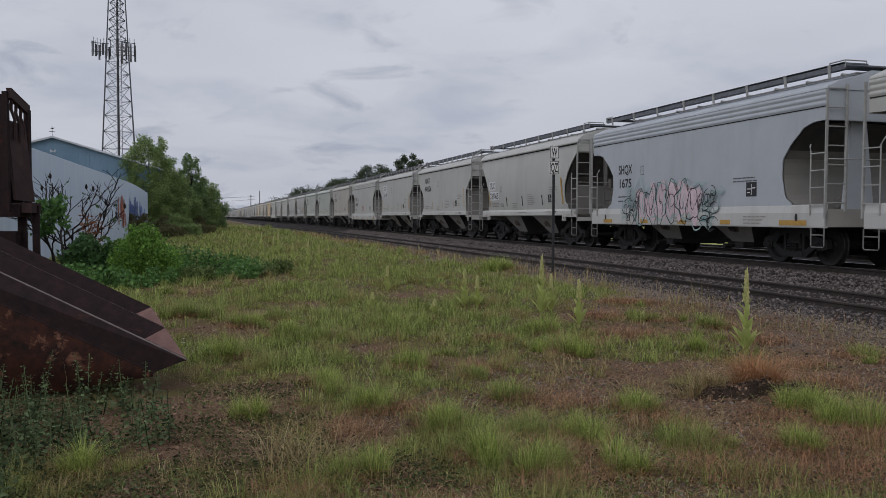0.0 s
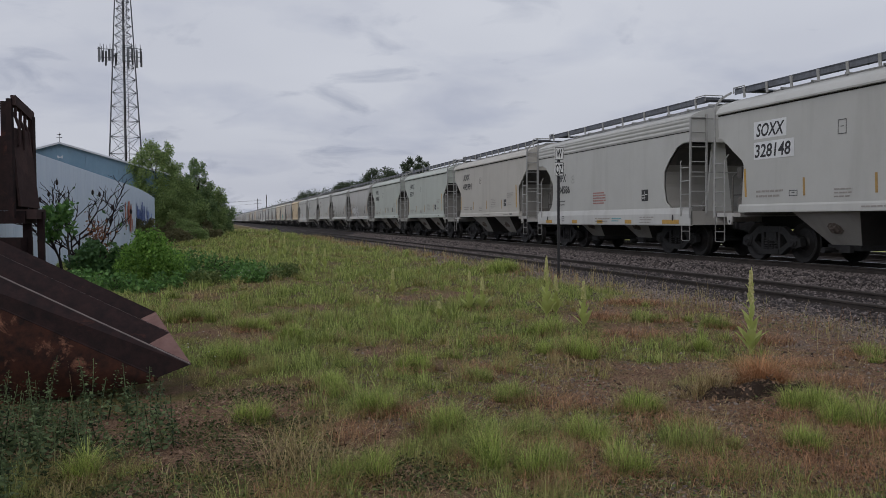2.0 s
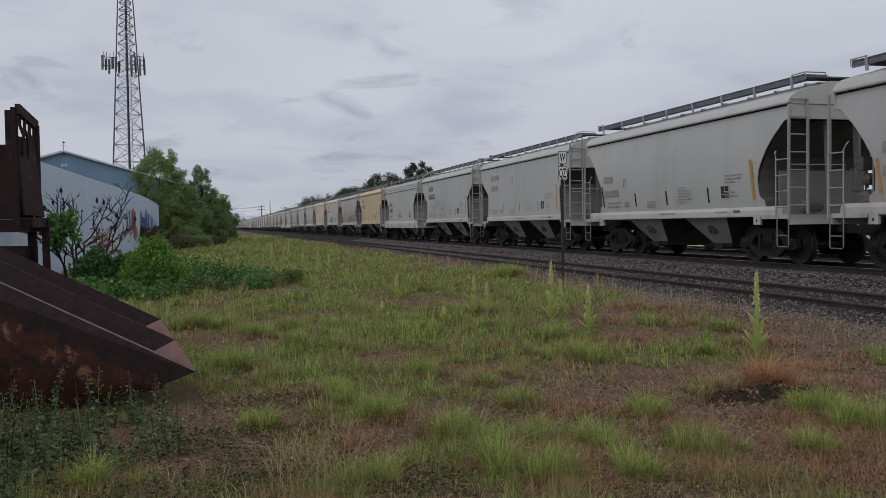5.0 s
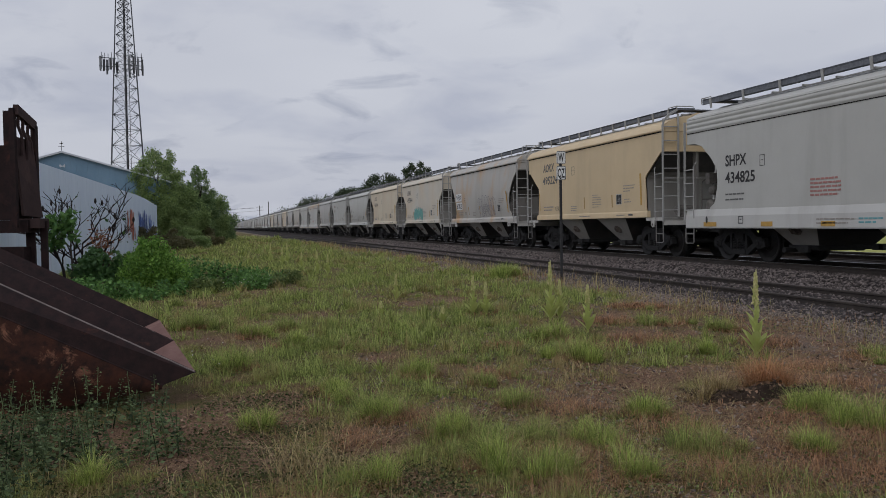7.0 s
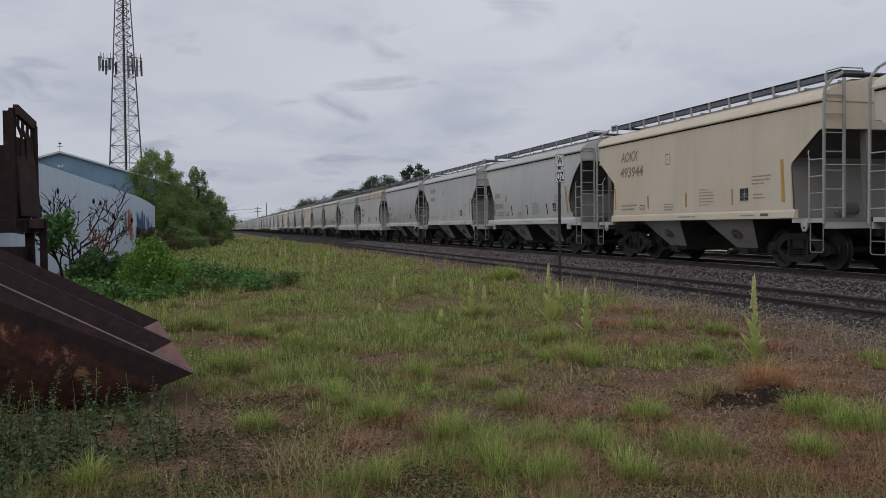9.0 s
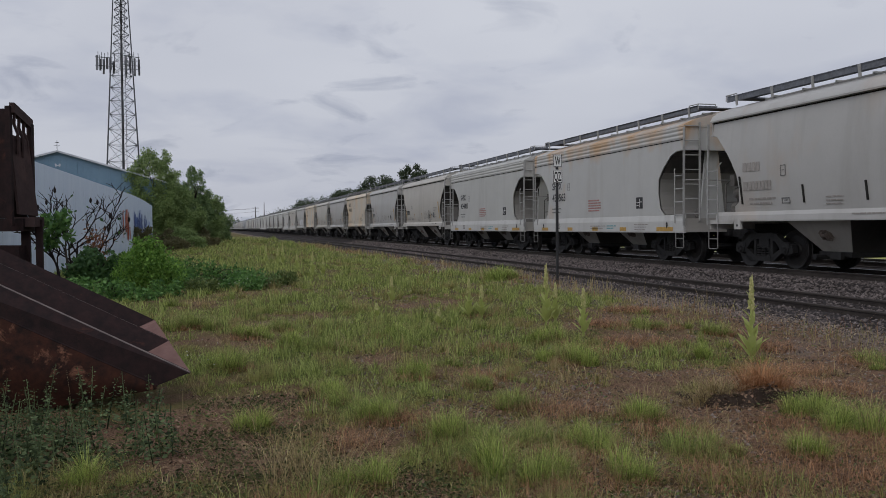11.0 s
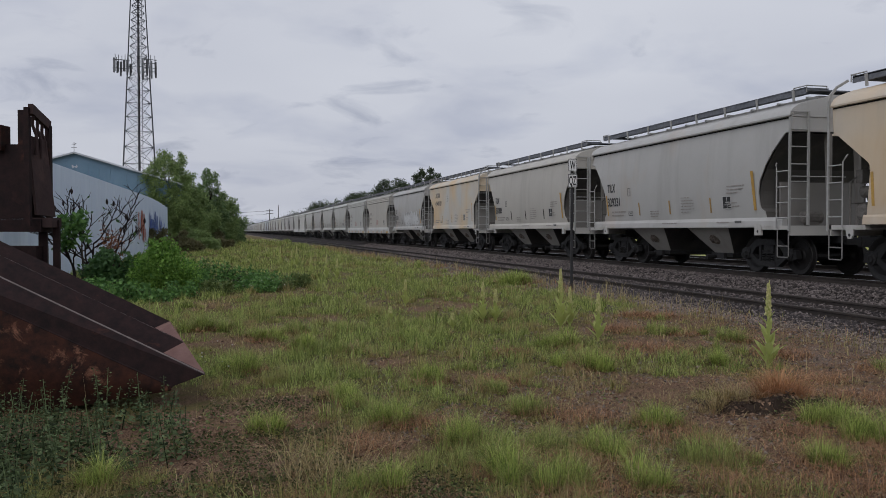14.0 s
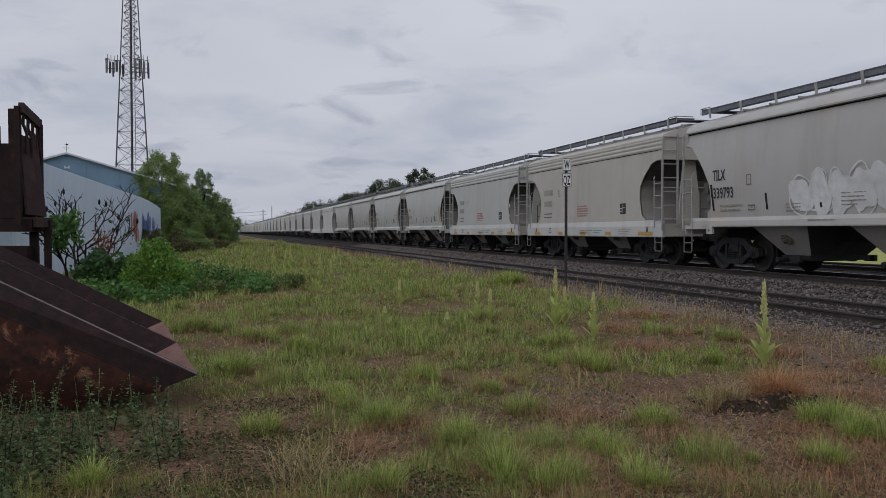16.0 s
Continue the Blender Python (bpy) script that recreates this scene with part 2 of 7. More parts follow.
PAINT = {
    "cool": car_paint("paint_cool_grey", (0.44, 0.473, 0.517), 0.22),
    "grey": car_paint("paint_light_grey", (0.465, 0.465, 0.445), 0.25),
    "warm": car_paint("paint_warm_grey", (0.462, 0.44, 0.402), 0.3),
    "green": car_paint("paint_greenish_grey", (0.435, 0.465, 0.425), 0.25),
    "dusk": car_paint("paint_dusty_grey", (0.429, 0.424, 0.413), 0.3, 0.2),
    "white": car_paint("paint_off_white", (0.539, 0.539, 0.517), 0.22),
    "ivory": car_paint("paint_ivory", (0.56, 0.53, 0.47), 0.2, 0.12, (0.30, 0.22, 0.13), stain=(0.585, 0.51, 0.405)),
    "stained": car_paint("paint_ivory_rust_stained", (0.53, 0.52, 0.49), 0.2, 0.35, (0.36, 0.25, 0.14), stain=(0.62, 0.47, 0.29)),
    "tan": car_paint("paint_tan", (0.605, 0.473, 0.297), 0.2, 0.15),
    "cream": car_paint("paint_cream", (0.62, 0.55, 0.43), 0.2, 0.1, stain=(0.60, 0.505, 0.385)),
    "peach": car_paint("paint_peach_tan", (0.55, 0.51, 0.45), 0.2, 0.36, stain=(0.61, 0.48, 0.33)),
    "rusty": car_paint("paint_grey_rusting", (0.473, 0.473, 0.462), 0.25, 0.9, band=True),
    "smoke": car_paint("paint_smoke_grey", (0.43, 0.415, 0.39), 0.3, 0.95),
}
M_SILL = car_paint("paint_sill_white", (0.52, 0.52, 0.507), 0.35)
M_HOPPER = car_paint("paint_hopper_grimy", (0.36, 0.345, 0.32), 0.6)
# lower end sheets: grimy paint, darkened for the shade inside the end openings
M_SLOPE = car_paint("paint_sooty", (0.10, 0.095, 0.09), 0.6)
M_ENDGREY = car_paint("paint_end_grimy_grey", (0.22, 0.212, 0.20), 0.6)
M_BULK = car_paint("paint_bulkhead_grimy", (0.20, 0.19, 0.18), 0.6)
# near-black colour standing in for shade under overhangs and between bays
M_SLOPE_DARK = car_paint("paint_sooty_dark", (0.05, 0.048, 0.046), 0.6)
M_STEP = plain("step_iron", (0.22, 0.215, 0.21), 0.65, 0.1, 0.25, 8)
M_PLATFORM = car_paint("paint_platform_grimy", (0.47, 0.46, 0.44), 0.7)
M_LADDER = plain("ladder_paint", (0.36, 0.36, 0.35), 0.6, 0, 0.15, 8)
M_GRATING = plain("running_board_steel", (0.16, 0.17, 0.195), 0.7, 0.3, 0.3, 12)
M_TRUCK = plain("truck_cast_steel", (0.020, 0.0195, 0.0205), 0.75, 0.2, 0.4, 9, 0.4)
M_WHEEL = plain("wheel_steel", (0.036, 0.034, 0.034), 0.6, 0.5, 0.3, 10)
M_BLACK = plain("black_paint", (0.025, 0.025, 0.028), 0.6, 0, 0.2, 8, 0)
M_RUSTYIRON = plain("rusty_iron", (0.17, 0.14, 0.12), 0.8, 0.1, 0.45, 12, 0.4)
M_DIRTYBLACK = plain("grime_black", (0.03, 0.028, 0.026), 0.9, 0, 0.4, 6)
M_YELLOW = plain("reflector_yellow", (0.50, 0.30, 0.07), 0.5, 0, 0.2, 8, 0)
M_GEAR = plain("brake_gear_grime", (0.14, 0.13, 0.12), 0.8, 0, 0.4, 9, 0.3)
M_OCHRE = plain("reflector_faded", (0.38, 0.24, 0.08), 0.6, 0, 0.25, 8, 0)
M_WHITE = plain("white_paint", (0.84, 0.84, 0.83), 0.6, 0, 0.1, 8, 0)
M_RED = plain("stencil_red", (0.42, 0.20, 0.18), 0.6, 0, 0.1, 8, 0)
M_RAIL = plain("rail_side_rust", (0.055, 0.045, 0.04), 0.75, 0.3, 0.3, 5)
M_RAILTOP = plain("rail_running_surface", (0.42, 0.43, 0.45), 0.28, 1.0, 0.15, 3, 0)
M_TIE = plain("tie_wood", (0.06, 0.05, 0.045), 0.9, 0, 0.35, 6, 0.5)


def stone_material(name, dark, light):
    """Broken stone: every stone has its own tone."""
    def build(nt, b):
        geo = nt.nodes.new("ShaderNodeNewGeometry")
        n = noise_of(nt, 30, 4, 0.6)
        c = mixed(nt, geo.outputs["Random Per Island"], dark, light)
        c = mixed(nt, ramp(nt, n, [(0.4, (0, 0, 0)), (0.7, (0.5, 0.5, 0.5))]), c, tuple(x * 0.6 for x in dark))
        nt.links.new(c, b.inputs["Base Color"])
        b.inputs["Roughness"].default_value = 0.9
        b.inputs["Specular IOR Level"].default_value = 0.15
    return mat(name, build)


M_STONE = stone_material("ballast_stone", (0.038, 0.033, 0.033), (0.255, 0.218, 0.21))
M_BED = plain("ballast_bed", (0.048, 0.042, 0.042), 0.95, 0, 0.5, 22, 0.9)


def ground_build(nt, b):
    co = nt.nodes.new("ShaderNodeTexCoord")
    fine = noise_of(nt, 55, 6, 0.75)
    mid = noise_of(nt, 3.0, 5, 0.65, distortion=0.3)
    patch = noise_of(nt, 0.32, 4, 0.6, distortion=0.4)
    soil = mixed(nt, ramp(nt, fine, [(0.35, (0, 0, 0)), (0.65, (1, 1, 1))]), (0.020, 0.012, 0.009), (0.36, 0.225, 0.15))
    moss = mixed(nt, fine, (0.040, 0.037, 0.015), (0.22, 0.185, 0.075))
    lush = nt.nodes.new("ShaderNodeAttribute")
    lush.attribute_name = "lush"
    k = nt.nodes.new("ShaderNodeMath")
    k.operation = "MULTIPLY_ADD"
    nt.links.new(lush.outputs["Fac"], k.inputs[0])
    k.inputs[1].default_value = 0.45
    nt.links.new(mid, k.inputs[2])
    c = mixed(nt, ramp(nt, k.outputs[0], [(0.52, (0, 0, 0)), (0.80, (1, 1, 1))]), soil, moss)
    grey = mixed(nt, ramp(nt, fine, [(0.35, (0, 0, 0)), (0.65, (1, 1, 1))]), (0.075, 0.062, 0.056), (0.36, 0.315, 0.29))
    # worn gravel, most of it beside the siding
    sep = nt.nodes.new("ShaderNodeSeparateXYZ")
    nt.links.new(co.outputs["Object"], sep.inputs[0])
    near = node(nt, "ShaderNodeMapRange", [("Value", sep.outputs[0])])
    near.inputs[1].default_value, near.inputs[2].default_value = 5.6, 8.8
    m = nt.nodes.new("ShaderNodeMath")
    m.operation = "MULTIPLY_ADD"
    nt.links.new(near.outputs[0], m.inputs[0])
    m.inputs[1].default_value = 0.34
    nt.links.new(patch, m.inputs[2])
    c = mixed(nt, ramp(nt, m.outputs[0], [(0.65, (0, 0, 0)), (0.80, (0.85, 0.85, 0.85))]), c, grey)
    nt.links.new(c, b.inputs["Base Color"])
    b.inputs["Roughness"].default_value = 0.95
    b.inputs["Specular IOR Level"].default_value = 0.08
    h = mixed(nt, 0.4, fine, mid)
    bump(nt, b, h, 0.8, 0.05)


M_GROUND = mat("yard_soil_and_moss", ground_build)
M_GRAVEL = stone_material("pale_gravel", (0.075, 0.058, 0.05), (0.37, 0.31, 0.27))
M_FIELD = plain("field_grass", (0.34, 0.35, 0.11), 0.9, 0, 0.3, 2, 0.5, 0.8)


# ---- ground and tracks ----
RAIL_TOP, SIDING_TOP = 0.37, 0.12
MAIN_X, SIDING_X, THIRD_X = 14.74, 10.85, 19.60
SIDE_X = MAIN_X - 1.60


FALL = 0.0030      # the whole line and its surroundings dip gently beyond the yard


def fall(y):
    return FALL * max(0.0, y - 15)


def ground_height(x, y):
    h = 0.05 * noise.noise((x * 0.22, y * 0.22, 3.1)) + 0.02 * noise.noise((x * 0.9, y * 0.9, 7.7))
    if x > 8.2:
        h *= max(0.0, 1 - (x - 8.2) / 1.2)
    if 8.8 < x < 21.5:
        h -= 0.12
    return h - fall(y)


def grid_line(lo, hi, near_lo, near_hi, step, grow):
    v = [near_lo]
    while v[-1] < near_hi:
        v.append(v[-1] + step)
    s = step
    while v[-1] < hi:
        s *= grow
        v.append(min(v[-1] + s, hi))
    s, front = step, []
    x = near_lo
    while x > lo:
        s *= grow
        x = max(x - s, lo)
        front.append(x)
    return front[::-1] + v


def patchiness(x, y, scale, seed):
    return np.array([noise.noise((px * scale, py * scale, seed)) for px, py in zip(x, y)])


# worn bare patches: place and reach
BARE = ((0.95, 5.55, 0.42), (1.15, 4.75, 0.35), (0.75, 6.4, 0.3), (2.75, 7.5, 0.42), (3.8, 10.3, 0.5), (3.4, 8.9, 0.35), (3.0, 6.8, 0.36), (4.3, 7.8, 0.7), (5.1, 7.6, 0.6),
        (3.95, 5.55, 0.42), (3.75, 4.1, 0.4), (2.3, 4.75, 0.22), (2.85, 5.75, 0.2), (5.4, 9.7, 0.7), (6.8, 7.9, 0.7), (5.4, 6.6, 0.45), (0.1, 8.5, 0.3), (-0.45, 6.6, 0.5), (-0.1, 5.8, 0.5),
        (0.2, 5.1, 0.35), (7.4, 12.0, 0.9), (4.6, 16.2, 0.7), (7.2, 27.0, 1.6), (1.6, 14.6, 0.5), (7.6, 9.3, 0.9), (6.0, 13.5, 0.7), (1.9, 9.4, 0.3), (5.6, 21.0, 0.9), (2.1, 6.5, 0.2), (-1.2, 6.6, 0.9))


def greenness(x, y):
    """Where the turf is lush: more to the side of the hedge and further off, bare in worn patches."""
    x, y = np.asarray(x, float), np.asarray(y, float)
    g = 0.6 * patchiness(x, y, 0.42, 1.5) + 0.55 * patchiness(x, y, 1.6, 9.5) + 0.45 * patchiness(x, y, 4.0, 4.5)
    g += 0.34 - 0.05 * np.clip(x - 1.5, 0, 6) * np.clip((15 - y) / 8, 0, 1) + 0.15 * np.clip((y - 9) / 10, 0, 1)
    g -= 0.9 * np.clip((x - 7.4) / 1.2, 0, 1) + 0.15 * np.clip((8.2 - y) / 2.0, 0, 1) + 0.12 * np.clip((x - 2.0) / 0.8, 0, 1) * np.clip((5.8 - y) / 0.8, 0, 1)
    wx, wy = x + 0.35 * patchiness(x, y, 1.3, 61.0), y + 0.5 * patchiness(x, y, 1.3, 67.0)
    for bx, by, r in BARE:
        g -= 0.58 * np.exp(-((wx - bx) ** 2 + ((wy - by) / 1.3) ** 2) / (0.85 * r) ** 2)
    return g


def make_ground():
    xs = grid_line(-1500, 1500, -9, 22, 0.30, 1.35)
    ys = grid_line(-1500, 2500, 2, 34, 0.35, 1.30)
    verts = [(x, y, ground_height(x, y) if abs(x) < 60 and -30 < y < 150 else (0.0 if not 8.8 < x < 21.5 else -0.12) - fall(y)) for y in ys for x in xs]
    n = len(xs)
    faces = [(j * n + i, j * n + i + 1, (j + 1) * n + i + 1, (j + 1) * n + i) for j in range(len(ys) - 1) for i in range(n - 1)]
    me = bpy.data.meshes.new("ground")
    me.from_pydata(verts, [], faces)
    me.materials.append(M_GROUND)
    # how thick moss and thatch lie on the soil
    lush = me.attributes.new("lush", "FLOAT", "POINT")
    gv = np.asarray(verts)
    lush.data.foreach_set("value", np.clip(greenness(gv[:, 0], gv[:, 1]) * 1.2 + 0.35, 0, 1).astype(np.float32))
    ob = smooth(new("ground", me), 180)
    return tagged(ob, "weedy yard ground of brown soil, gravel and moss", "ground", kind="structure")


make_ground()


def rail_outline(cx, top):
    w = 0.037
    return [(cx - 0.07, top - 0.17), (cx + 0.07, top - 0.17), (cx + 0.07, top - 0.155), (cx + 0.012, top - 0.13), (cx + 0.012, top - 0.045),
            (cx + w, top - 0.035), (cx + w, top - 0.008), (cx + w - 0.008, top), (cx - w + 0.008, top), (cx - w, top - 0.008), (cx - w, top - 0.035),
            (cx - 0.012, top - 0.045), (cx - 0.012, top - 0.13), (cx - 0.07, top - 0.155)]


def make_track(name, cx, top, y0, y1, label, bright, ties):
    track = thing(name, label, "railway track", kind="structure")
    for side in (-1, 1):
        bm = bmesh.new()
        loft(bm, [[(u, y, v - fall(y)) for u, v in rail_outline(cx + side * 0.755, top)] for y in (y0, 15, y1)])
        bmesh.ops.recalc_face_normals(bm, faces=bm.faces)
        part("rail", bm, M_RAIL, track)
        if bright:
            bm = bmesh.new()
            rx = cx + side * 0.755
            loft(bm, [[(rx + u, y, top + v - fall(y)) for u, v in ((-0.025, -0.002), (0.025, -0.002), (0.025, 0.004), (-0.025, 0.004))] for y in (y0, 15, y1)])
            bmesh.ops.recalc_face_normals(bm, faces=bm.faces)
            part("running_surface", bm, M_RAILTOP, track, "polished steel rail top")
    bm = bmesh.new()
    box(bm, 0, 0, 0, 2.6, 0.23, 0.18)
    first = part("tie", bm, M_TIE, track)
    first.matrix_basis = pose(cx, ties[0], top - 0.26 - fall(ties[0]))
    y = ties[0]
    while y < ties[1]:
        y += 0.52
        again(first, pose(cx + random.uniform(-0.03, 0.03), y, top - 0.26 - fall(y) + random.uniform(-0.01, 0.01), 0, 0, random.uniform(-1, 1)))
    return track


make_track("main_track", MAIN_X, RAIL_TOP, -400, 1200, "main railway track with polished rails on ballast", True, (4, 90))
make_track("siding_track", SIDING_X, SIDING_TOP, -400, 190, "old siding track with dull rusty rails in gravel", False, (4, 60))
make_track("far_track", THIRD_X, RAIL_TOP, -400, 1200, "second main track beyond the train", True, (10, 30))


def ballast_profile():
    return [(8.6, -0.13), (9.0, -0.04), (9.6, 0.0), (12.2, 0.0), (12.75, 0.06), (13.15, 0.20), (16.4, 0.20), (17.1, 0.08), (17.7, 0.20), (21.4, 0.20), (22.2, -0.13)]


def make_ballast():
    prof = ballast_profile()
    ys = grid_line(-500, 1300, 3, 60, 0.6, 1.3)
    verts, faces = [], []
    cols = []
    for (x0, z0), (x1, z1) in zip(prof, prof[1:]):
        n = max(1, round((x1 - x0) / 0.3))
        cols += [(x0 + (x1 - x0) * k / n, z0 + (z1 - z0) * k / n) for k in range(n)]
    cols.append(prof[-1])
    for y in ys:
        for x, z in cols:
            k = 0.03 if 0 < y < 80 else 0
            verts.append((x, y, z - fall(y) + k * noise.noise((x * 1.7, y * 1.7, 0))))
    n = len(cols)
    faces = [(j * n + i, j * n + i + 1, (j + 1) * n + i + 1, (j + 1) * n + i) for j in range(len(ys) - 1) for i in range(n - 1)]
    me = bpy.data.meshes.new("ballast_bed")
    me.from_pydata(verts, [], faces)
    me.materials.append(M_BED)
    return tagged(new("ballast_bed", me), "grey-brown crushed stone ballast under the tracks", "ballast", kind="structure")


make_ballast()


# ---- lettering of the cars ----
TEXT_MESH = {}


def text_mesh(words, size, slant=0.0):
    """Letters of the built-in font as a flat mesh; its left end at 0, on its base line."""
    key = (words, size, slant)
    if key not in TEXT_MESH:
        curve = bpy.data.curves.new("lettering", "FONT")
        curve.body, curve.size, curve.shear, curve.offset = words, size, slant, size * 0.022
        curve.resolution_u = 3
        ob = new("lettering", curve)
        me = bpy.data.meshes.new_from_object(ob.evaluated_get(bpy.context.evaluated_depsgraph_get()))
        bpy.data.objects.remove(ob)
        TEXT_MESH[key] = me
    return TEXT_MESH[key]


# words and number as they stand on each car; a patch is fresh paint behind them
MARKS = {0: ("SHQX", "1675", False), 1: ("TILX", "331065", True), 2: ("AOKX", "496126", False), 3: ("SOXX", "328148", True), 4: ("SHPX", "434586", False),
         5: ("AOKX", "495991", False), 6: ("HWCX", "8819", False), 7: ("WFRX", "810467", False), 11: ("AOKX", "495878", False), 12: ("SHPX", "434825", False),
         13: ("AOKX", "495224", False), 14: ("WFRX", "810813", True), 15: ("AOKX", "493964", False), 16: ("AOKX", "493944", False), 20: ("SHPX", "434563", False),
         21: ("SHPX", "434801", False), 22: ("", "337790", False), 23: ("TILX", "339545", False), 24: ("AOKX", "494030", False), 25: ("TILX", "329231", False),
         26: ("TILX", "337808", False), 27: ("AOKX", "494018", False), 28: ("TILX", "339793", False)}


# the letters are made first, one unit high
for words, number, patch in MARKS.values():
    slant = 0.22 if words in ("AOKX", "HWCX", "SOXX") else 0.0
    for w, k in ((words, slant), (number, slant * 0.5)):
        if w:
            text_mesh(w, 1.0, k)


# ---- the train: covered hopper cars ----
PITCH = 12.80
HALF_OF = {"A": 5.80, "B": 5.68, "C": 5.68}      # half the body's length
EAVE = {"A": 3.98, "B": 3.87, "C": 3.89}
WHEEL_R = 0.489


def half_open(kind, z):
    """Half length of the side sheet at height z: the end openings cut into it."""
    pts = {
        "A": [(0.9, 4.66), (1.46, 4.66), (1.60, 4.42), (2.1, 4.29), (2.5, 4.32), (2.85, 4.62), (3.10, 4.95), (3.22, 5.08), (3.28, 5.36), (3.295, 5.80), (4.5, 5.80)],
        "B": [(1.2, 4.62), (1.5, 4.60), (2.45, 4.52), (2.55, 4.56), (3.22, 5.50), (3.235, 5.62), (3.3, 5.64), (3.8, 5.68), (4.5, 5.68)],
        "C": [(1.2, 4.70), (1.60, 4.64), (1.70, 4.46), (2.1, 4.42), (2.4, 4.50), (2.8, 4.76), (3.1, 5.02), (3.4, 5.34), (3.50, 5.46), (3.52, 5.68), (4.5, 5.68)],
    }[kind]
    for (z0, h0), (z1, h1) in zip(pts, pts[1:]):
        if z <= z1:
            return h0 + (h1 - h0) * max(0, z - z0) / (z1 - z0)
    return pts[-1][1]


def side_offset(kind, z):
    """How far the side stands from the car's middle plane at height z."""
    if kind == "C":
        u = (z - 1.4) / 2.5
        return 1.50 + 0.10 * math.sin(math.pi * min(max(u, 0), 1)) ** 0.8
    if kind == "A":
        x = 1.585
        if 3.60 < z < 3.975:
            x += 0.020 * (0.5 - 0.5 * math.cos((z - 3.60) / 0.125 * 2 * math.pi)) ** 0.7
        return x
    return 1.585


def side_heights(kind):
    base = {"A": 1.30, "B": 1.40, "C": 1.42}[kind]
    zs = [base + (3.56 - base) * k / 24 for k in range(25)]
    if kind == "A":
        zs += [3.28, 3.297, 1.455, 1.465] + [3.60 + 0.375 * k / 24 for k in range(25)] + [3.99]
    else:
        zs += [3.22, 3.237, 3.50, 3.522, 3.7, 3.80, EAVE[kind] + 0.02]
    return sorted(set(round(z, 4) for z in zs))


def side_sheet(kind, s, cols=16):
    """One side sheet with its end openings, as a thin plate, slightly dented between the posts inside."""
    bm = bmesh.new()
    skins = []
    for skin in (0.0, 0.03):
        grid = []
        for z in side_heights(kind):
            h = half_open(kind, z)
            row = []
            for c in range(cols + 1):
                y = -h + 2 * h * c / cols
                dent = 0.006 * noise.noise((y * 0.8, z * 0.9, 5.0 + s)) if 1.6 < z < 3.5 else 0
                row.append(bm.verts.new((s * (side_offset(kind, z) - skin + dent), y, z)))
            grid.append(row)
        for a, b in zip(grid, grid[1:]):
            for c in range(cols):
                bm.faces.new((a[c], a[c + 1], b[c + 1], b[c]))
        skins.append(grid)
    g0, g1 = skins
    for c in (0, cols):
        for r in range(len(g0) - 1):
            bm.faces.new((g0[r][c], g0[r + 1][c], g1[r + 1][c], g1[r][c]))
    for r in (0, -1):
        for c in range(cols):
            bm.faces.new((g0[r][c], g0[r][c + 1], g1[r][c + 1], g1[r][c]))
    bmesh.ops.recalc_face_normals(bm, faces=bm.faces)
    return bm


def slope_sheet(kind, s, upper):
    """The sloping end wall of the hopper, from the roof's end down to the sill."""
    bm = bmesh.new()
    top = {"A": 3.29, "B": 3.24, "C": 3.52}[kind]
    zs = [z for z in side_heights(kind) if z < top]
    half = HALF_OF[kind]
    rows = [(half_open(kind, z) - 0.02, z) for z in [1.18] + zs]
    split = 2.62
    rows = [(y, z) for y, z in rows if z > split] if upper else [(y, z) for y, z in rows if z <= split + 0.11]
    for off in (0.0, -0.03):
        vs = [[bm.verts.new((x, s * (y + off), z)) for x in (-1.5, 0, 1.5)] for y, z in rows]
        for a, b in zip(vs, vs[1:]):
            for k in range(2):
                bm.faces.new((a[k], a[k + 1], b[k + 1], b[k]))
    return bm


def end_sheet(kind, s):
    bm = bmesh.new()
    top = {"A": 3.29, "B": 3.24, "C": 3.52}[kind]
    half = HALF_OF[kind]
    box(bm, 0, s * (half - 0.03), (top + EAVE[kind]) / 2, 3.1, 0.04, EAVE[kind] - top)
    box(bm, 0, s * (half - 0.03), top + 0.02, 3.14, 0.10, 0.05)
    # the arched plate that closes the roof's end
    prof = roof_profile(kind)
    arch = [(-x * 0.975, z - 0.012) for x, z in prof if x < 1.59] + [(x * 0.975, z - 0.012) for x, z in prof[::-1] if x < 1.59]
    base = EAVE[kind] - 0.02
    extrude(bm, [(-1.54, base)] + arch + [(1.54, base)], "y", s * (half - 0.02), s * (half + 0.012))
    return bm


def roof_profile(kind):
    e = EAVE[kind]
    if kind == "A":
        return [(1.60, e), (1.58, e + 0.05), (1.2, e + 0.22), (0.62, e + 0.36), (0.42, e + 0.44)]
    if kind == "B":
        return [(1.60, e + 0.02), (1.645, e - 0.01), (1.65, e + 0.03), (1.57, e + 0.17), (1.42, e + 0.27), (1.05, e + 0.40), (0.62, e + 0.48), (0.42, e + 0.55)]
    return [(1.56, e + 0.02), (1.60, e - 0.01), (1.605, e + 0.03), (1.53, e + 0.16), (1.36, e + 0.28), (0.98, e + 0.40), (0.62, e + 0.47), (0.42, e + 0.54)]


def roof_shape(kind):
    bm = bmesh.new()
    prof = roof_profile(kind)
    half = HALF_OF[kind]
    outline = [(-x, z) for x, z in prof] + [(x, z) for x, z in prof[::-1]]
    extrude(bm, outline, "y", -half, half)
    return bm


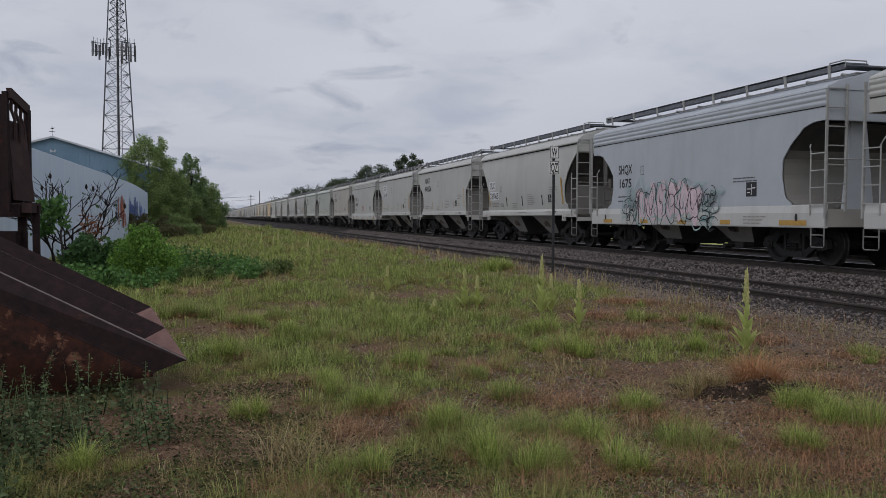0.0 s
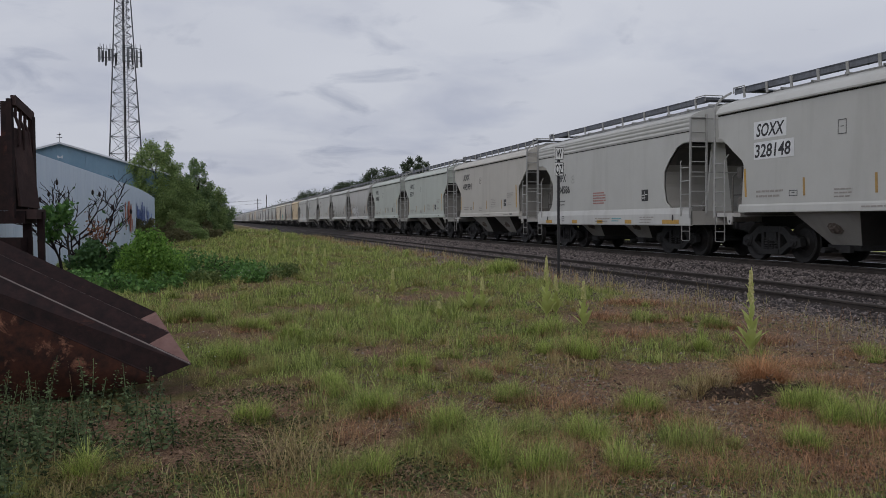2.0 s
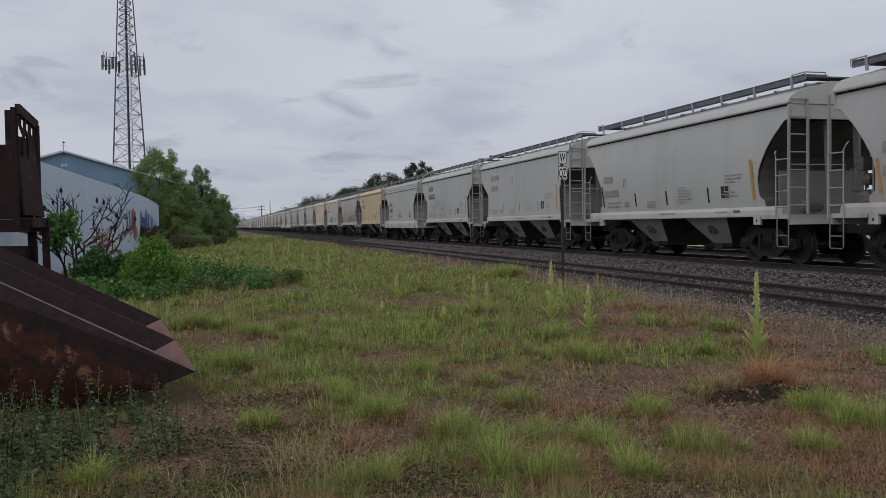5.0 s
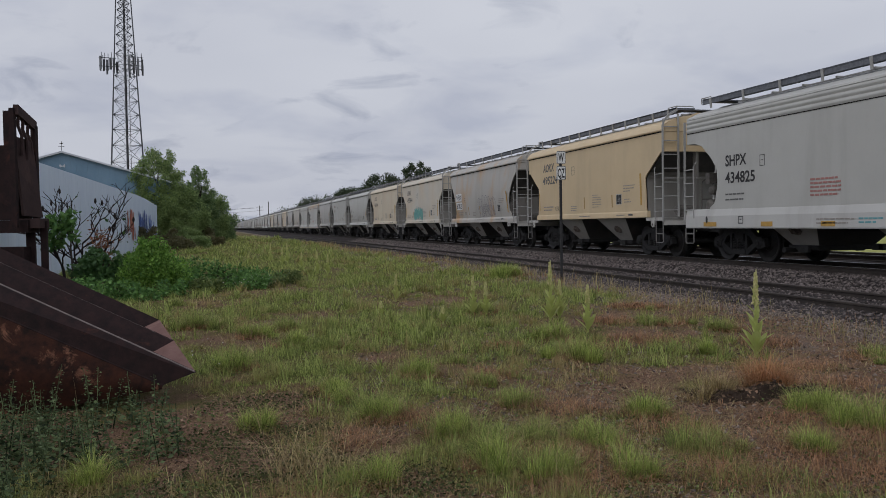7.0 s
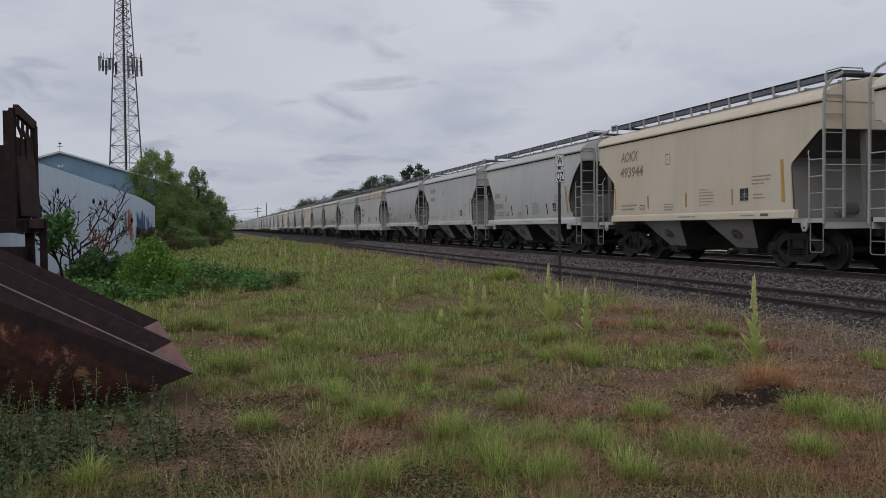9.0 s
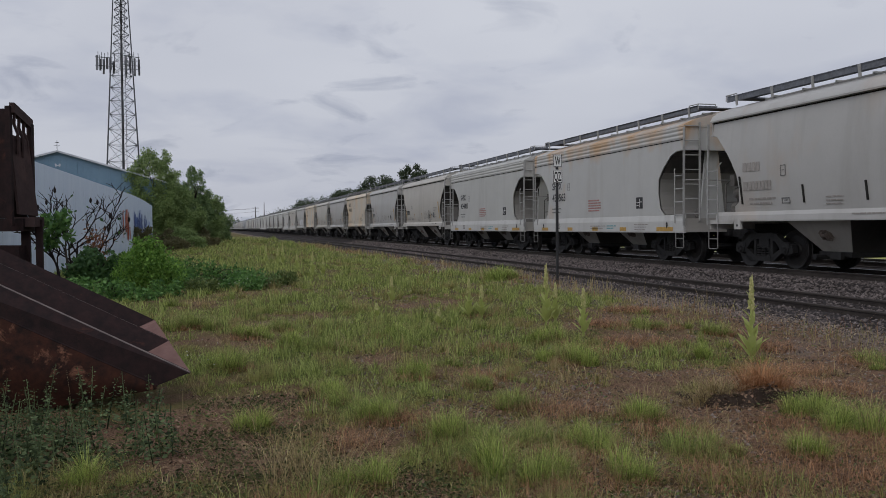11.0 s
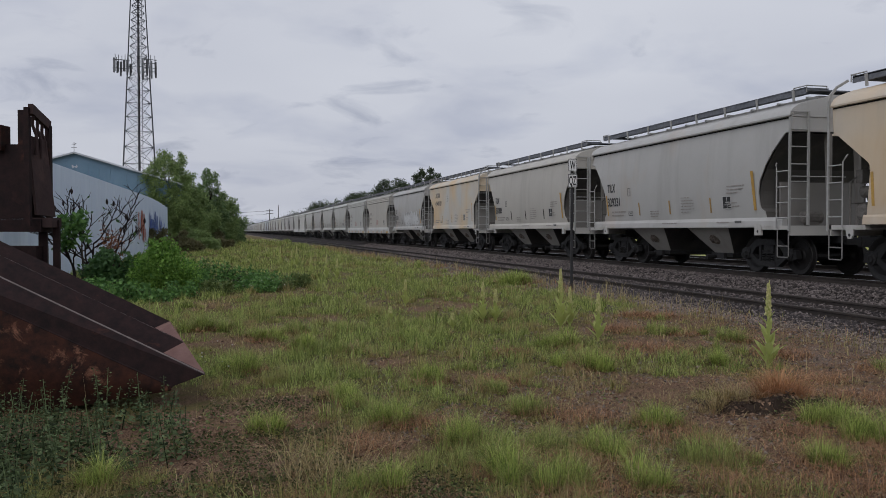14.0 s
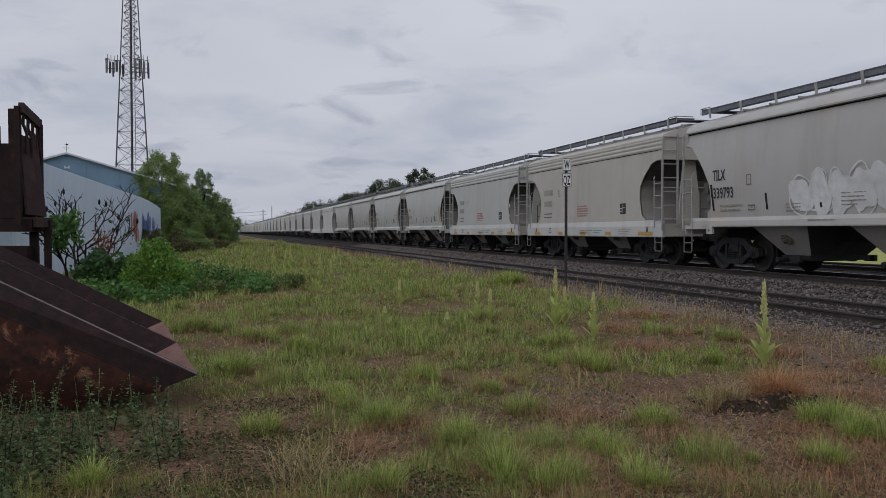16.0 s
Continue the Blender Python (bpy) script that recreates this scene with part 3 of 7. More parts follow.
def hatch_trough(kind):
    bm = bmesh.new()
    z = EAVE[kind] + (0.44 if kind == "A" else 0.55)
    half = HALF_OF[kind]
    box(bm, 0, 0, z + 0.03, 0.62, 2 * half - 1.2, 0.07)
    for k in range(9):
        box(bm, 0, -half + 1.0 + k * (2 * half - 2.0) / 8, z + 0.07, 0.74, 0.06, 0.05)
    return bm


def bay(y):
    """One hopper bay under the sill: a funnel with sloping sheets."""
    bm = bmesh.new()
    top = [(-1.47, y - 1.22), (1.47, y - 1.22), (1.47, y + 1.22), (-1.47, y + 1.22)]
    mid = [(-1.40, y - 1.06), (1.40, y - 1.06), (1.40, y + 1.06), (-1.40, y + 1.06)]
    bot = [(-0.80, y - 0.46), (0.80, y - 0.46), (0.80, y + 0.46), (-0.80, y + 0.46)]
    loft(bm, [[(px, py, 1.42) for px, py in top], [(px, py, 1.22) for px, py in mid], [(px, py, 0.47) for px, py in bot]])
    bmesh.ops.recalc_face_normals(bm, faces=bm.faces)
    return bm


def bay_ends(y):
    """The two grimy sheets of a bay that face the wheels, coloured near black for the shade between bays."""
    bm = bmesh.new()
    for s in (-1, 1):
        quad_plate(bm, [(-1.395, y + s * 1.068, 1.22), (1.395, y + s * 1.068, 1.22), (0.795, y + s * 0.468, 0.47), (-0.795, y + s * 0.468, 0.47)], 0.012)
    return bm


def gate_gear(y):
    """Outlet gate: frame, rack shaft and capstans."""
    bm = bmesh.new()
    box(bm, 0, y, 0.42, 1.75, 1.05, 0.12)
    box(bm, 0, y + 0.32, 0.36, 2.0, 0.10, 0.10)
    for s in (-1, 1):
        tube(bm, [(s * 0.95, y + 0.32, 0.36), (s * 1.18, y + 0.32, 0.36)], 0.07, 8)
        box(bm, s * 1.08, y - 0.3, 0.40, 0.10, 0.35, 0.16)
    return bm


def vibrator_bracket(y):
    """The eight-sided pad welded on a bay's side sheet, with the slotted bracket that a shaker grips."""
    bm = bmesh.new()
    m = Matrix.Translation((-1.115, y, 0.865)) @ Matrix.Rotation(radians(-38.7), 4, "Y")
    pad = [(0.23 * math.cos(radians(22.5 + 45 * k)), 0.17 * math.sin(radians(22.5 + 45 * k))) for k in range(8)]
    extrude(bm, pad, "x", -0.014, 0.0)
    for u in (-0.075, 0.075):
        box(bm, -0.05, u, 0.01, 0.08, 0.035, 0.17, None)
    box(bm, -0.075, 0, 0.04, 0.04, 0.17, 0.06)
    bm.transform(m)
    return bm


def corner_post(kind, sx, sy):
    """The tall corner rail that bends over the roof's edge in a gooseneck."""
    bm = bmesh.new()
    y = sy * (HALF_OF[kind] + 0.05)
    z0 = 1.12
    e = EAVE[kind]
    if kind == "B":
        pts = [(sx * 1.64, y, z0), (sx * 1.64, y, e + 0.12), (sx * 1.60, y, e + 0.28), (sx * 1.44, y, e + 0.46), (sx * 1.15, y, e + 0.62)]
    else:
        pts = [(sx * 1.64, y, z0), (sx * 1.63, y, e - 0.05)]
    for a, b in zip(pts, pts[1:]):
        a, b = Vector(a), Vector(b)
        d = b - a
        rot = d.to_track_quat("Z", "Y").to_matrix()
        m = (a + b) / 2
        box(bm, m.x, m.y, m.z, 0.04, 0.055, d.length + 0.02, rot)
    return bm


def rungs_side(kind, sx, sy):
    """The short side ladder: a bent rail and its rungs up to the corner post."""
    bm = bmesh.new()
    y0, y1 = sy * (HALF_OF[kind] - 0.42), sy * (HALF_OF[kind] + 0.03)
    x = sx * 1.65
    tube(bm, [(x, y0, 1.18), (x, y0, 2.62), (x - sx * 0.02, y0 - sy * 0.06, 2.72), (x - sx * 0.06, y0 - sy * 0.08, 2.78)], 0.017, 6)
    for k in range(4):
        tube(bm, [(x, y0, 1.42 + 0.38 * k), (x, y1, 1.42 + 0.38 * k)], 0.016, 5)
    return bm


def rungs_end(kind, sx, sy):
    """The tall end ladder beside the corner post."""
    bm = bmesh.new()
    y = sy * (HALF_OF[kind] + 0.06)
    e = EAVE[kind]
    top = e + (0.50 if kind == "B" else 0.10)
    xi, xo = sx * 1.12, sx * 1.62
    box(bm, xi, y, (1.25 + top) / 2, 0.045, 0.06, top - 1.25)
    k = 0
    while 1.46 + 0.42 * k < e + 0.15:
        tube(bm, [(xi, y, 1.46 + 0.42 * k), (xo, y, 1.46 + 0.42 * k)], 0.017, 5)
        k += 1
    # the long grab iron across the end
    tube(bm, [(xo, y + sy * 0.05, 2.42), (0.1 * sx, y + sy * 0.05, 2.42)], 0.014, 5)
    return bm


def stirrup(kind, sx, sy):
    bm = bmesh.new()
    y0, y1 = sy * (HALF_OF[kind] - 0.40), sy * (HALF_OF[kind] + 0.02)
    x = sx * 1.63
    zt = 0.9 if kind == "A" else 1.14
    tube(bm, [(x, y0, zt), (x, y0, 0.50), (x, y0 + sy * 0.03, 0.47), (x, y1 - sy * 0.03, 0.47), (x, y1, 0.50), (x, y1, zt)], 0.015, 6)
    tube(bm, [(x, y0, 0.74), (x, y1, 0.74)], 0.016, 5)
    return bm


def platform(kind, s):
    """End platform with its crossmember and the tie-down ears at the corners."""
    bm = bmesh.new()
    half = HALF_OF[kind]
    if kind == "A":
        box(bm, 0, s * (half - 0.45), 1.24, 3.10, 0.95, 0.08)
        box(bm, 0, s * (half - 0.02), 1.12, 3.16, 0.08, 0.40)
        return bm
    box(bm, 0, s * (half - 0.50), 1.19, 3.22, 1.12, 0.10)
    box(bm, 0, s * (half + 0.02), 1.12, 3.22, 0.08, 0.24)
    for sx in (-1, 1):
        y = s * (half - 0.62)
        if kind == "B":
            ear = [(y - 0.12, 1.16), (y + 0.12, 1.16), (y + 0.10, 1.02), (y + 0.05, 0.94), (y - 0.05, 0.94), (y - 0.10, 1.02)]
            extrude(bm, ear, "x", sx * 1.59, sx * 1.63)
        else:
            y = s * 4.45
            extrude(bm, [(y - 0.13, 1.28), (y + 0.13, 1.28), (y + 0.13, 1.0), (y - 0.13, 1.0)], "x", sx * 1.54, sx * 1.61)
    return bm


def ear_hole(kind, s, sx):
    """Dark eye of a tie-down ear."""
    bm = bmesh.new()
    y = s * (HALF_OF[kind] - 0.62) if kind == "B" else s * 4.45
    z = 1.02 if kind == "B" else 1.10
    tube(bm, [(sx * 1.60, y, z), (sx * 1.636, y, z)] if kind == "B" else [(sx * 1.58, y, z), (sx * 1.615, y, z)], 0.035, 8)
    return bm


def side_frame():
    """A cast truck side frame, drawn in (y, z): top chord, columns, tension member and the two windows."""
    bm = bmesh.new()
    left = [(-1.16, 0.42), (-1.12, 0.61), (-0.80, 0.68), (-0.52, 0.88), (-0.30, 0.90), (-0.30, 0.74), (-0.50, 0.68), (-0.66, 0.50), (-0.40, 0.36), (-0.30, 0.34), (-0.30, 0.18), (-0.42, 0.19), (-0.74, 0.40), (-0.95, 0.35)]
    extrude(bm, left, "x", -0.075, 0.075)
    extrude(bm, [(-y, z) for y, z in left][::-1], "x", -0.075, 0.075)
    box(bm, 0, 0, 0.82, 0.17, 0.66, 0.15)
    box(bm, 0, 0, 0.25, 0.19, 0.66, 0.13)
    for y in (-0.33, 0.33):
        box(bm, 0, y, 0.55, 0.13, 0.09, 0.50)
    for y in (-0.89, 0.89):
        box(bm, 0, y, 0.60, 0.20, 0.36, 0.12, None, 0.8)
    return bm


def springs():
    bm = bmesh.new()
    for y in (-0.2, 0, 0.2):
        for k in range(5):
            ring = [(0.085 * math.cos(a * math.pi / 4), y + 0.085 * math.sin(a * math.pi / 4)) for a in range(8)]
            z = 0.32 + 0.062 * k
            loft(bm, [[(px, py, z) for px, py in ring], [(px, py, z + 0.034) for px, py in ring]])
    return bm


def wheelset(n=26):
    """Two wheels on an axle with bearing caps; it turns about x."""
    bm = bmesh.new()
    tube(bm, [(-0.9, 0, 0), (0.9, 0, 0)], 0.085, 8)
    for s in (-1, 1):
        prof = [(0.00, 0.10), (0.0, 0.16), (0.04, 0.20), (0.055, 0.36), (0.01, 0.415), (0.0, WHEEL_R - 0.012), (0.012, WHEEL_R), (0.10, WHEEL_R + 0.002), (0.112, WHEEL_R + 0.026), (0.135, WHEEL_R + 0.022), (0.14, 0.40), (0.10, 0.34), (0.09, 0.18), (0.15, 0.10)]
        loft(bm, [[(s * (0.80 - px), r * math.cos(2 * math.pi * k / n), r * math.sin(2 * math.pi * k / n)) for k in range(n)] for px, r in prof])
    bmesh.ops.recalc_face_normals(bm, faces=bm.faces)
    return bm


def bearing(s):
    bm = bmesh.new()
    n = 14
    prof = [(0.90, 0.125), (1.10, 0.125), (1.115, 0.085), (1.14, 0.08), (1.14, 0.0001)]
    loft(bm, [[(s * px, r * math.cos(2 * math.pi * k / n), r * math.sin(2 * math.pi * k / n)) for k in range(n)] for px, r in prof], cap=False)
    for k in range(3):
        a = 2 * math.pi * k / 3
        tube(bm, [(s * 1.12, 0.05 * math.cos(a), 0.05 * math.sin(a)), (s * 1.16, 0.05 * math.cos(a), 0.05 * math.sin(a))], 0.018, 6)
    bmesh.ops.recalc_face_normals(bm, faces=bm.faces)
    return bm


def make_truck(car, y, full):
    truck = part("truck", truck_bolster(), M_TRUCK, car, "grimy cast steel two-axle truck")
    truck.location = (0, y, 0)
    near = part("side_frame", side_frame(), M_TRUCK, truck)
    near.location = (-1.0, 0, 0)
    again(near, pose(1.0, 0, 0))
    if full:
        tagged(part("spring_nest", springs(), M_TRUCK, truck), kind="stuff").location = (-1.0, 0, 0)
    for dy in (-0.89, 0.89):
        w = smooth(part("wheelset", wheelset(26 if full else 12), M_WHEEL, truck, "dark steel wheels on an axle"), 35)
        w.matrix_parent_inverse = Matrix.Translation((0, dy, WHEEL_R))
        if full:
            cap = part("bearing", bearing(-1), M_TRUCK, truck)
            cap.location = (0, dy, WHEEL_R)
    return truck


def truck_bolster():
    bm = bmesh.new()
    box(bm, 0, 0, 0.64, 2.1, 0.40, 0.22)
    box(bm, 0, 0, 0.42, 1.7, 0.18, 0.12)
    for s in (-1, 1):
        box(bm, 0, s * 0.38, 0.40, 1.5, 0.10, 0.16)
    return bm


def brake_gear(kind, s):
    """Reservoir, control valve, cylinder and pipes crowded on the end platform."""
    bm = bmesh.new()
    y = s * (HALF_OF[kind] - 0.42)
    tube(bm, [(-1.18, y, 1.52), (-1.12, y, 1.52), (-0.3, y, 1.52), (-0.24, y, 1.52)], 0.2, 12, [0.11, 0.2, 0.2, 0.11])
    tube(bm, [(-1.05, y + s * 0.1, 1.98), (-1.0, y + s * 0.1, 1.98), (-0.62, y + s * 0.1, 1.98), (-0.56, y + s * 0.1, 1.98)], 0.14, 10, [0.08, 0.14, 0.14, 0.08])
    box(bm, -1.0, y + s * 0.12, 2.32, 0.24, 0.2, 0.30)
    box(bm, -0.72, y + s * 0.12, 2.30, 0.2, 0.16, 0.2)
    box(bm, 0.45, y, 1.42, 0.45, 0.35, 0.34)
    for x, top in ((-1.24, 2.2), (-0.86, 2.15), (-0.45, 2.5)):
        tube(bm, [(x, y + s * 0.24, 1.24), (x, y + s * 0.24, top), (x + 0.14, y + s * 0.2, top + 0.12)], 0.022, 6)
    tube(bm, [(-1.2, y + s * 0.26, 1.72), (-0.1, y + s * 0.26, 1.78), (0.5, y + s * 0.26, 1.9)], 0.018, 6)
    return bm


def end_reservoir(kind, s):
    """A short drum lying on the platform at the other end."""
    bm = bmesh.new()
    y = s * (HALF_OF[kind] - 0.40)
    tube(bm, [(-0.95, y, 1.45), (-0.9, y, 1.45), (-0.42, y, 1.45), (-0.37, y, 1.45)], 0.16, 12, [0.1, 0.16, 0.16, 0.1])
    box(bm, -0.66, y, 1.30, 0.3, 0.2, 0.12)
    return bm


def brake_wheel(kind, s):
    bm = bmesh.new()
    half = HALF_OF[kind]
    cx, cy, cz = 0.35, s * (half + 0.16), 2.35
    ring = [(cx + 0.27 * math.cos(a * math.pi / 10), cy, cz + 0.27 * math.sin(a * math.pi / 10)) for a in range(21)]
    tube(bm, ring, 0.018, 6, cap=False)
    for a in range(3):
        b = a * math.pi / 3
        tube(bm, [(cx - 0.27 * math.cos(b), cy, cz - 0.27 * math.sin(b)), (cx + 0.27 * math.cos(b), cy, cz + 0.27 * math.sin(b))], 0.013, 5)
    box(bm, cx, s * (half + 0.07), cz, 0.30, 0.14, 0.42)
    return bm


def centre_post(kind, s, x):
    bm = bmesh.new()
    half = HALF_OF[kind]
    top = {"A": 3.3, "B": 3.25, "C": 3.5}[kind]
    extrude(bm, [(s * (half - 0.10), 1.2), (s * (half - 0.02), 1.2), (s * (half - 0.02), top), (s * (half - 0.22), top)], "x", x - 0.04, x + 0.04)
    return bm


def centre_plate(s):
    """The light plate up the middle of an end, wide at the platform and narrow under the roof."""
    bm = bmesh.new()
    extrude(bm, [(-0.95, 1.2), (-0.1, 1.2), (-0.35, 3.3), (-0.75, 3.3)], "y", s * 5.52, s * 5.60)
    return bm


def hose(s):
    bm = bmesh.new()
    tube(bm, [(0.30, s * 6.05, 0.82), (0.30, s * 6.20, 0.66), (0.24, s * 6.32, 0.50), (0.12, s * 6.40, 0.44)], 0.028, 6)
    return bm


def build_hopper(kind, paint, full=True):
    """One covered hopper car of a kind, at the origin, rails' top at z = 0; the side seen stands at -x, its reporting marks at the +y end."""
    half = HALF_OF[kind]
    car = thing("covered_hopper", "covered hopper railway car", "hopper car", "hopper cars of the train")
    for s in (-1, 1):
        smooth(part("side_sheet", side_sheet(kind, s, 16 if full and s < 0 else 4), paint, car), 30)
        # upper end sheet coloured darker than the lower: its downward-facing shade is painted
        part("slope_sheet", slope_sheet(kind, s, False), M_ENDGREY if kind != "C" else M_SLOPE, car, "grimy upright lower end sheet, toned down for shade")
        part("slope_sheet", slope_sheet(kind, s, True), M_SLOPE_DARK, car, "overhanging upper end sheet painted dark for shade")
        part("end_sheet", end_sheet(kind, s), paint, car)
    roof = smooth(part("roof", roof_shape(kind), paint, car), 30)
    for p in roof.data.polygons:
        if abs(p.normal.y) > 0.9:
            p.use_smooth = False
    part("hatch_trough", hatch_trough(kind), M_LADDER, car)
    for y in (-1.75, 1.75):
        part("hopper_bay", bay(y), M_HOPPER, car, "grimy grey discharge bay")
        # dark overlay on the bay's end faces paints in the shade between bays
        part("bay_end", bay_ends(y), M_SLOPE_DARK, car, "grimy bay sheets facing the wheels, painted dark for shade")
        part("outlet_gate", gate_gear(y), M_TRUCK, car)
        if full:
            part("bracket_casting", vibrator_bracket(y), M_RUSTYIRON, car, "rust-brown shaker bracket on its pad")
    for s in (-1, 1):
        bm = bmesh.new()
        if kind == "A":
            extrude(bm, [(s * 1.54, 0.90), (s * 1.62, 0.90), (s * 1.63, 0.93), (s * 1.63, 1.24), (s * 1.59, 1.41), (s * 1.54, 1.43)], "y", -half - 0.02, half + 0.02)
        elif kind == "B":
            extrude(bm, [(s * 1.50, 1.25), (s * 1.62, 1.25), (s * 1.62, 1.28), (s * 1.605, 1.41), (s * 1.585, 1.455), (s * 1.50, 1.455)], "y", -4.70, 4.70)
        else:
            extrude(bm, [(s * 1.46, 1.20), (s * 1.60, 1.20), (s * 1.605, 1.23), (s * 1.59, 1.36), (s * 1.53, 1.45), (s * 1.46, 1.45)], "y", -5.42, 5.42)
        part("side_sill", bm, M_SILL if kind == "A" else paint, car, "white side sill" if kind == "A" else "")
    # a thin dark strip paints the shade line where the roof laps over the side
    z = {"A": 3.592, "B": 3.835, "C": 3.855}[kind]
    x = side_offset(kind, z) + 0.004
    for s in (-1,) if full else ():
        bm = bmesh.new()
        box(bm, s * x, 0, z, 0.012, 2 * half - 0.06, 0.022 if kind == "A" else 0.030)
        part("eave_seam", bm, M_DIRTYBLACK, car)
    bm = bmesh.new()
    box(bm, 0, 0, 0.98, 0.42, 2 * half + 0.3, 0.34)
    part("centre_sill", bm, M_TRUCK, car)
    for s in (-1, 1):
        part("end_platform", platform(kind, s), M_HOPPER if kind == "A" else M_PLATFORM, car)
        if kind == "A":
            part("end_post", centre_plate(s), paint, car, "tapering end plate")
        else:
            for x in (-0.42, 0.42):
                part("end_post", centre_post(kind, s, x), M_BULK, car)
        bm = bmesh.new()
        box(bm, 0, s * 6.02, 0.86, 0.18, 0.60, 0.18)
        box(bm, 0.05, s * 6.30, 0.86, 0.26, 0.20, 0.28)
        part("coupler", bm, M_TRUCK, car)
        if kind == "C":
            bm = bmesh.new()
            box(bm, 0, s * 4.85, 1.78, 2.5, 0.05, 1.1)
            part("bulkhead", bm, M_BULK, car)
        if full:
            part("brake_hose", hose(s), M_BLACK, car)
            if kind != "A":
                part("ear_eye", ear_hole(kind, s, -1), M_BLACK, car)
        for sx in (-1, 1):
            if sx > 0 and not full:
                continue
            part("corner_post", corner_post(kind, sx, s), M_LADDER, car)
            if full:
                part("side_ladder", rungs_side(kind, sx, s), M_LADDER, car)
                part("stirrup_step", stirrup(kind, sx, s), M_STEP, car)
        part("end_ladder", rungs_end(kind, s, s), M_LADDER, car)
    part("brake_gear", brake_gear(kind, 1), M_GEAR, car, "grimy air brake valve, drums and pipes")
    part("end_reservoir", end_reservoir(kind, -1), M_GEAR, car)
    if full:
        part("brake_wheel", brake_wheel(kind, -1 if kind == "B" else 1), M_HOPPER, car)
    # running boards on brackets, with crossovers and hand loops at the ends
    zb = EAVE[kind] + (0.68 if kind != "A" else 0.58)
    for s in (-1, 1):
        bm = bmesh.new()
        box(bm, s * 0.79, 0, zb, 0.64, 2 * half - 0.1, 0.03)
        box(bm, s * 1.10, 0, zb - 0.05, 0.02, 2 * half - 0.1, 0.16)
        part("running_board", bm, M_GRATING, car, "dark steel running board")
        bm = bmesh.new()
        box(bm, 0, s * (half - 0.28), zb - 0.04, 2.2, 0.5, 0.03)
        part("crossover", bm, M_GRATING, car)
        bm = bmesh.new()
        y0, y1 = s * (half - 0.5), s * (half - 0.02)
        tube(bm, [(-1.12, y0, zb), (-1.12, y0, zb + 0.06), (-1.12, y1, zb + 0.06), (-1.12, y1, zb - 0.1)], 0.016, 5)
        tube(bm, [(-1.12, y1, zb + 0.06), (-0.55, y1, zb + 0.06), (-0.55, y1, zb)], 0.016, 5)
        part("hand_loop", bm, M_LADDER, car)
    count = 12 if kind == "B" else 8
    span = 2 * half - 1.0
    spots = [-span / 2 + span * k / (count - 1) for k in range(count)]
    bm = bmesh.new()
    for y in (0,) if full else spots:
        box(bm, -1.13, y, zb - 0.125, 0.03, 0.07, 0.27, Euler((0, radians(-6), 0)).to_matrix())
        box(bm, -0.85, y, zb - 0.03, 0.56, 0.05, 0.03)
    br = part("board_bracket", bm, M_LADDER, car)
    if full:
        br.matrix_basis = pose(0, spots[0], 0)
        for y in spots[1:]:
            again(br, pose(0, y, 0))
    else:
        tagged(br, kind="stuff")
    make_truck(car, -4.12, full)
    make_truck(car, 4.12, full)
    return car


# every car in the order in which it passes: kind and paint
CONSIST = [("A", "grey")] * 2 + [("A", "cool"), ("C", "grey"), ("B", "grey"), ("B", "grey"), ("A", "grey"), ("B", "warm"), ("B", "green"), ("B", "green"), ("C", "dusk"), ("C", "grey"),
           ("B", "grey"), ("B", "grey"), ("A", "grey"), ("B", "tan"), ("C", "smoke"), ("B", "ivory"), ("B", "cream"), ("C", "grey"), ("B", "grey"), ("C", "dusk"),
           ("A", "rusty"), ("A", "grey"), ("C", "warm"), ("C", "dusk"), ("B", "peach"), ("C", "dusk"), ("C", "warm"), ("B", "stained"), ("C", "dusk"), ("A", "warm"),
           ("A", "grey"), ("C", "grey"), ("C", "grey"), ("C", "dusk"), ("C", "grey"), ("A", "white"), ("A", "grey"), ("C", "dusk"), ("C", "dusk"), ("B", "grey"), ("B", "warm")]
while len(CONSIST) < 84:
    CONSIST.append((random.choice("ABCC"), random.choice(["grey", "grey", "dusk", "warm", "cool", "white"])))
FIRST_CAR = -2
GAP_START = 15.05    # the gap ahead of car 0, along the track, at the start


def car_middle(i):
    """Where the middle of car i stands along the track at the start."""
    return GAP_START + PITCH * (i + 0.5)


def on_track(y):
    """The pose of a car whose middle stands at y on the main track."""
    return pose(MAIN_X, y, RAIL_TOP - fall(y), -math.degrees(FALL) * min(1.0, max(0.0, (y - 9) / 12)))


COLOUR_WORDS = {"cool": "pale blue-grey", "grey": "light grey", "warm": "warm grey", "green": "pale greenish grey", "dusk": "dusty grey", "white": "off-white", "tan": "tan", "stained": "ivory and orange rust-stained", "ivory": "ivory and lightly rust-stained",
                "cream": "cream and rust-stained", "rusty": "light grey rust-streaked", "smoke": "grey orange-rusted", "peach": "peach-tan"}
KIND_WORDS = {"A": "with a deep white side sill", "B": "with angular end openings", "C": "with rounded end openings"}
CARS = []
PATTERN = {}
for n, (kind, colour) in enumerate(CONSIST):
    i = n + FIRST_CAR
    key = (kind, colour, i < 36)
    if key not in PATTERN:
        PATTERN[key] = car = build_hopper(kind, PAINT[colour], i < 36)
    else:
        car = copy_thing(PATTERN[key], Matrix())
    car.matrix_basis = on_track(car_middle(i))
    tagged(car, f"{COLOUR_WORDS[colour]} covered hopper car {KIND_WORDS[kind]}")
    CARS.append((i, car))


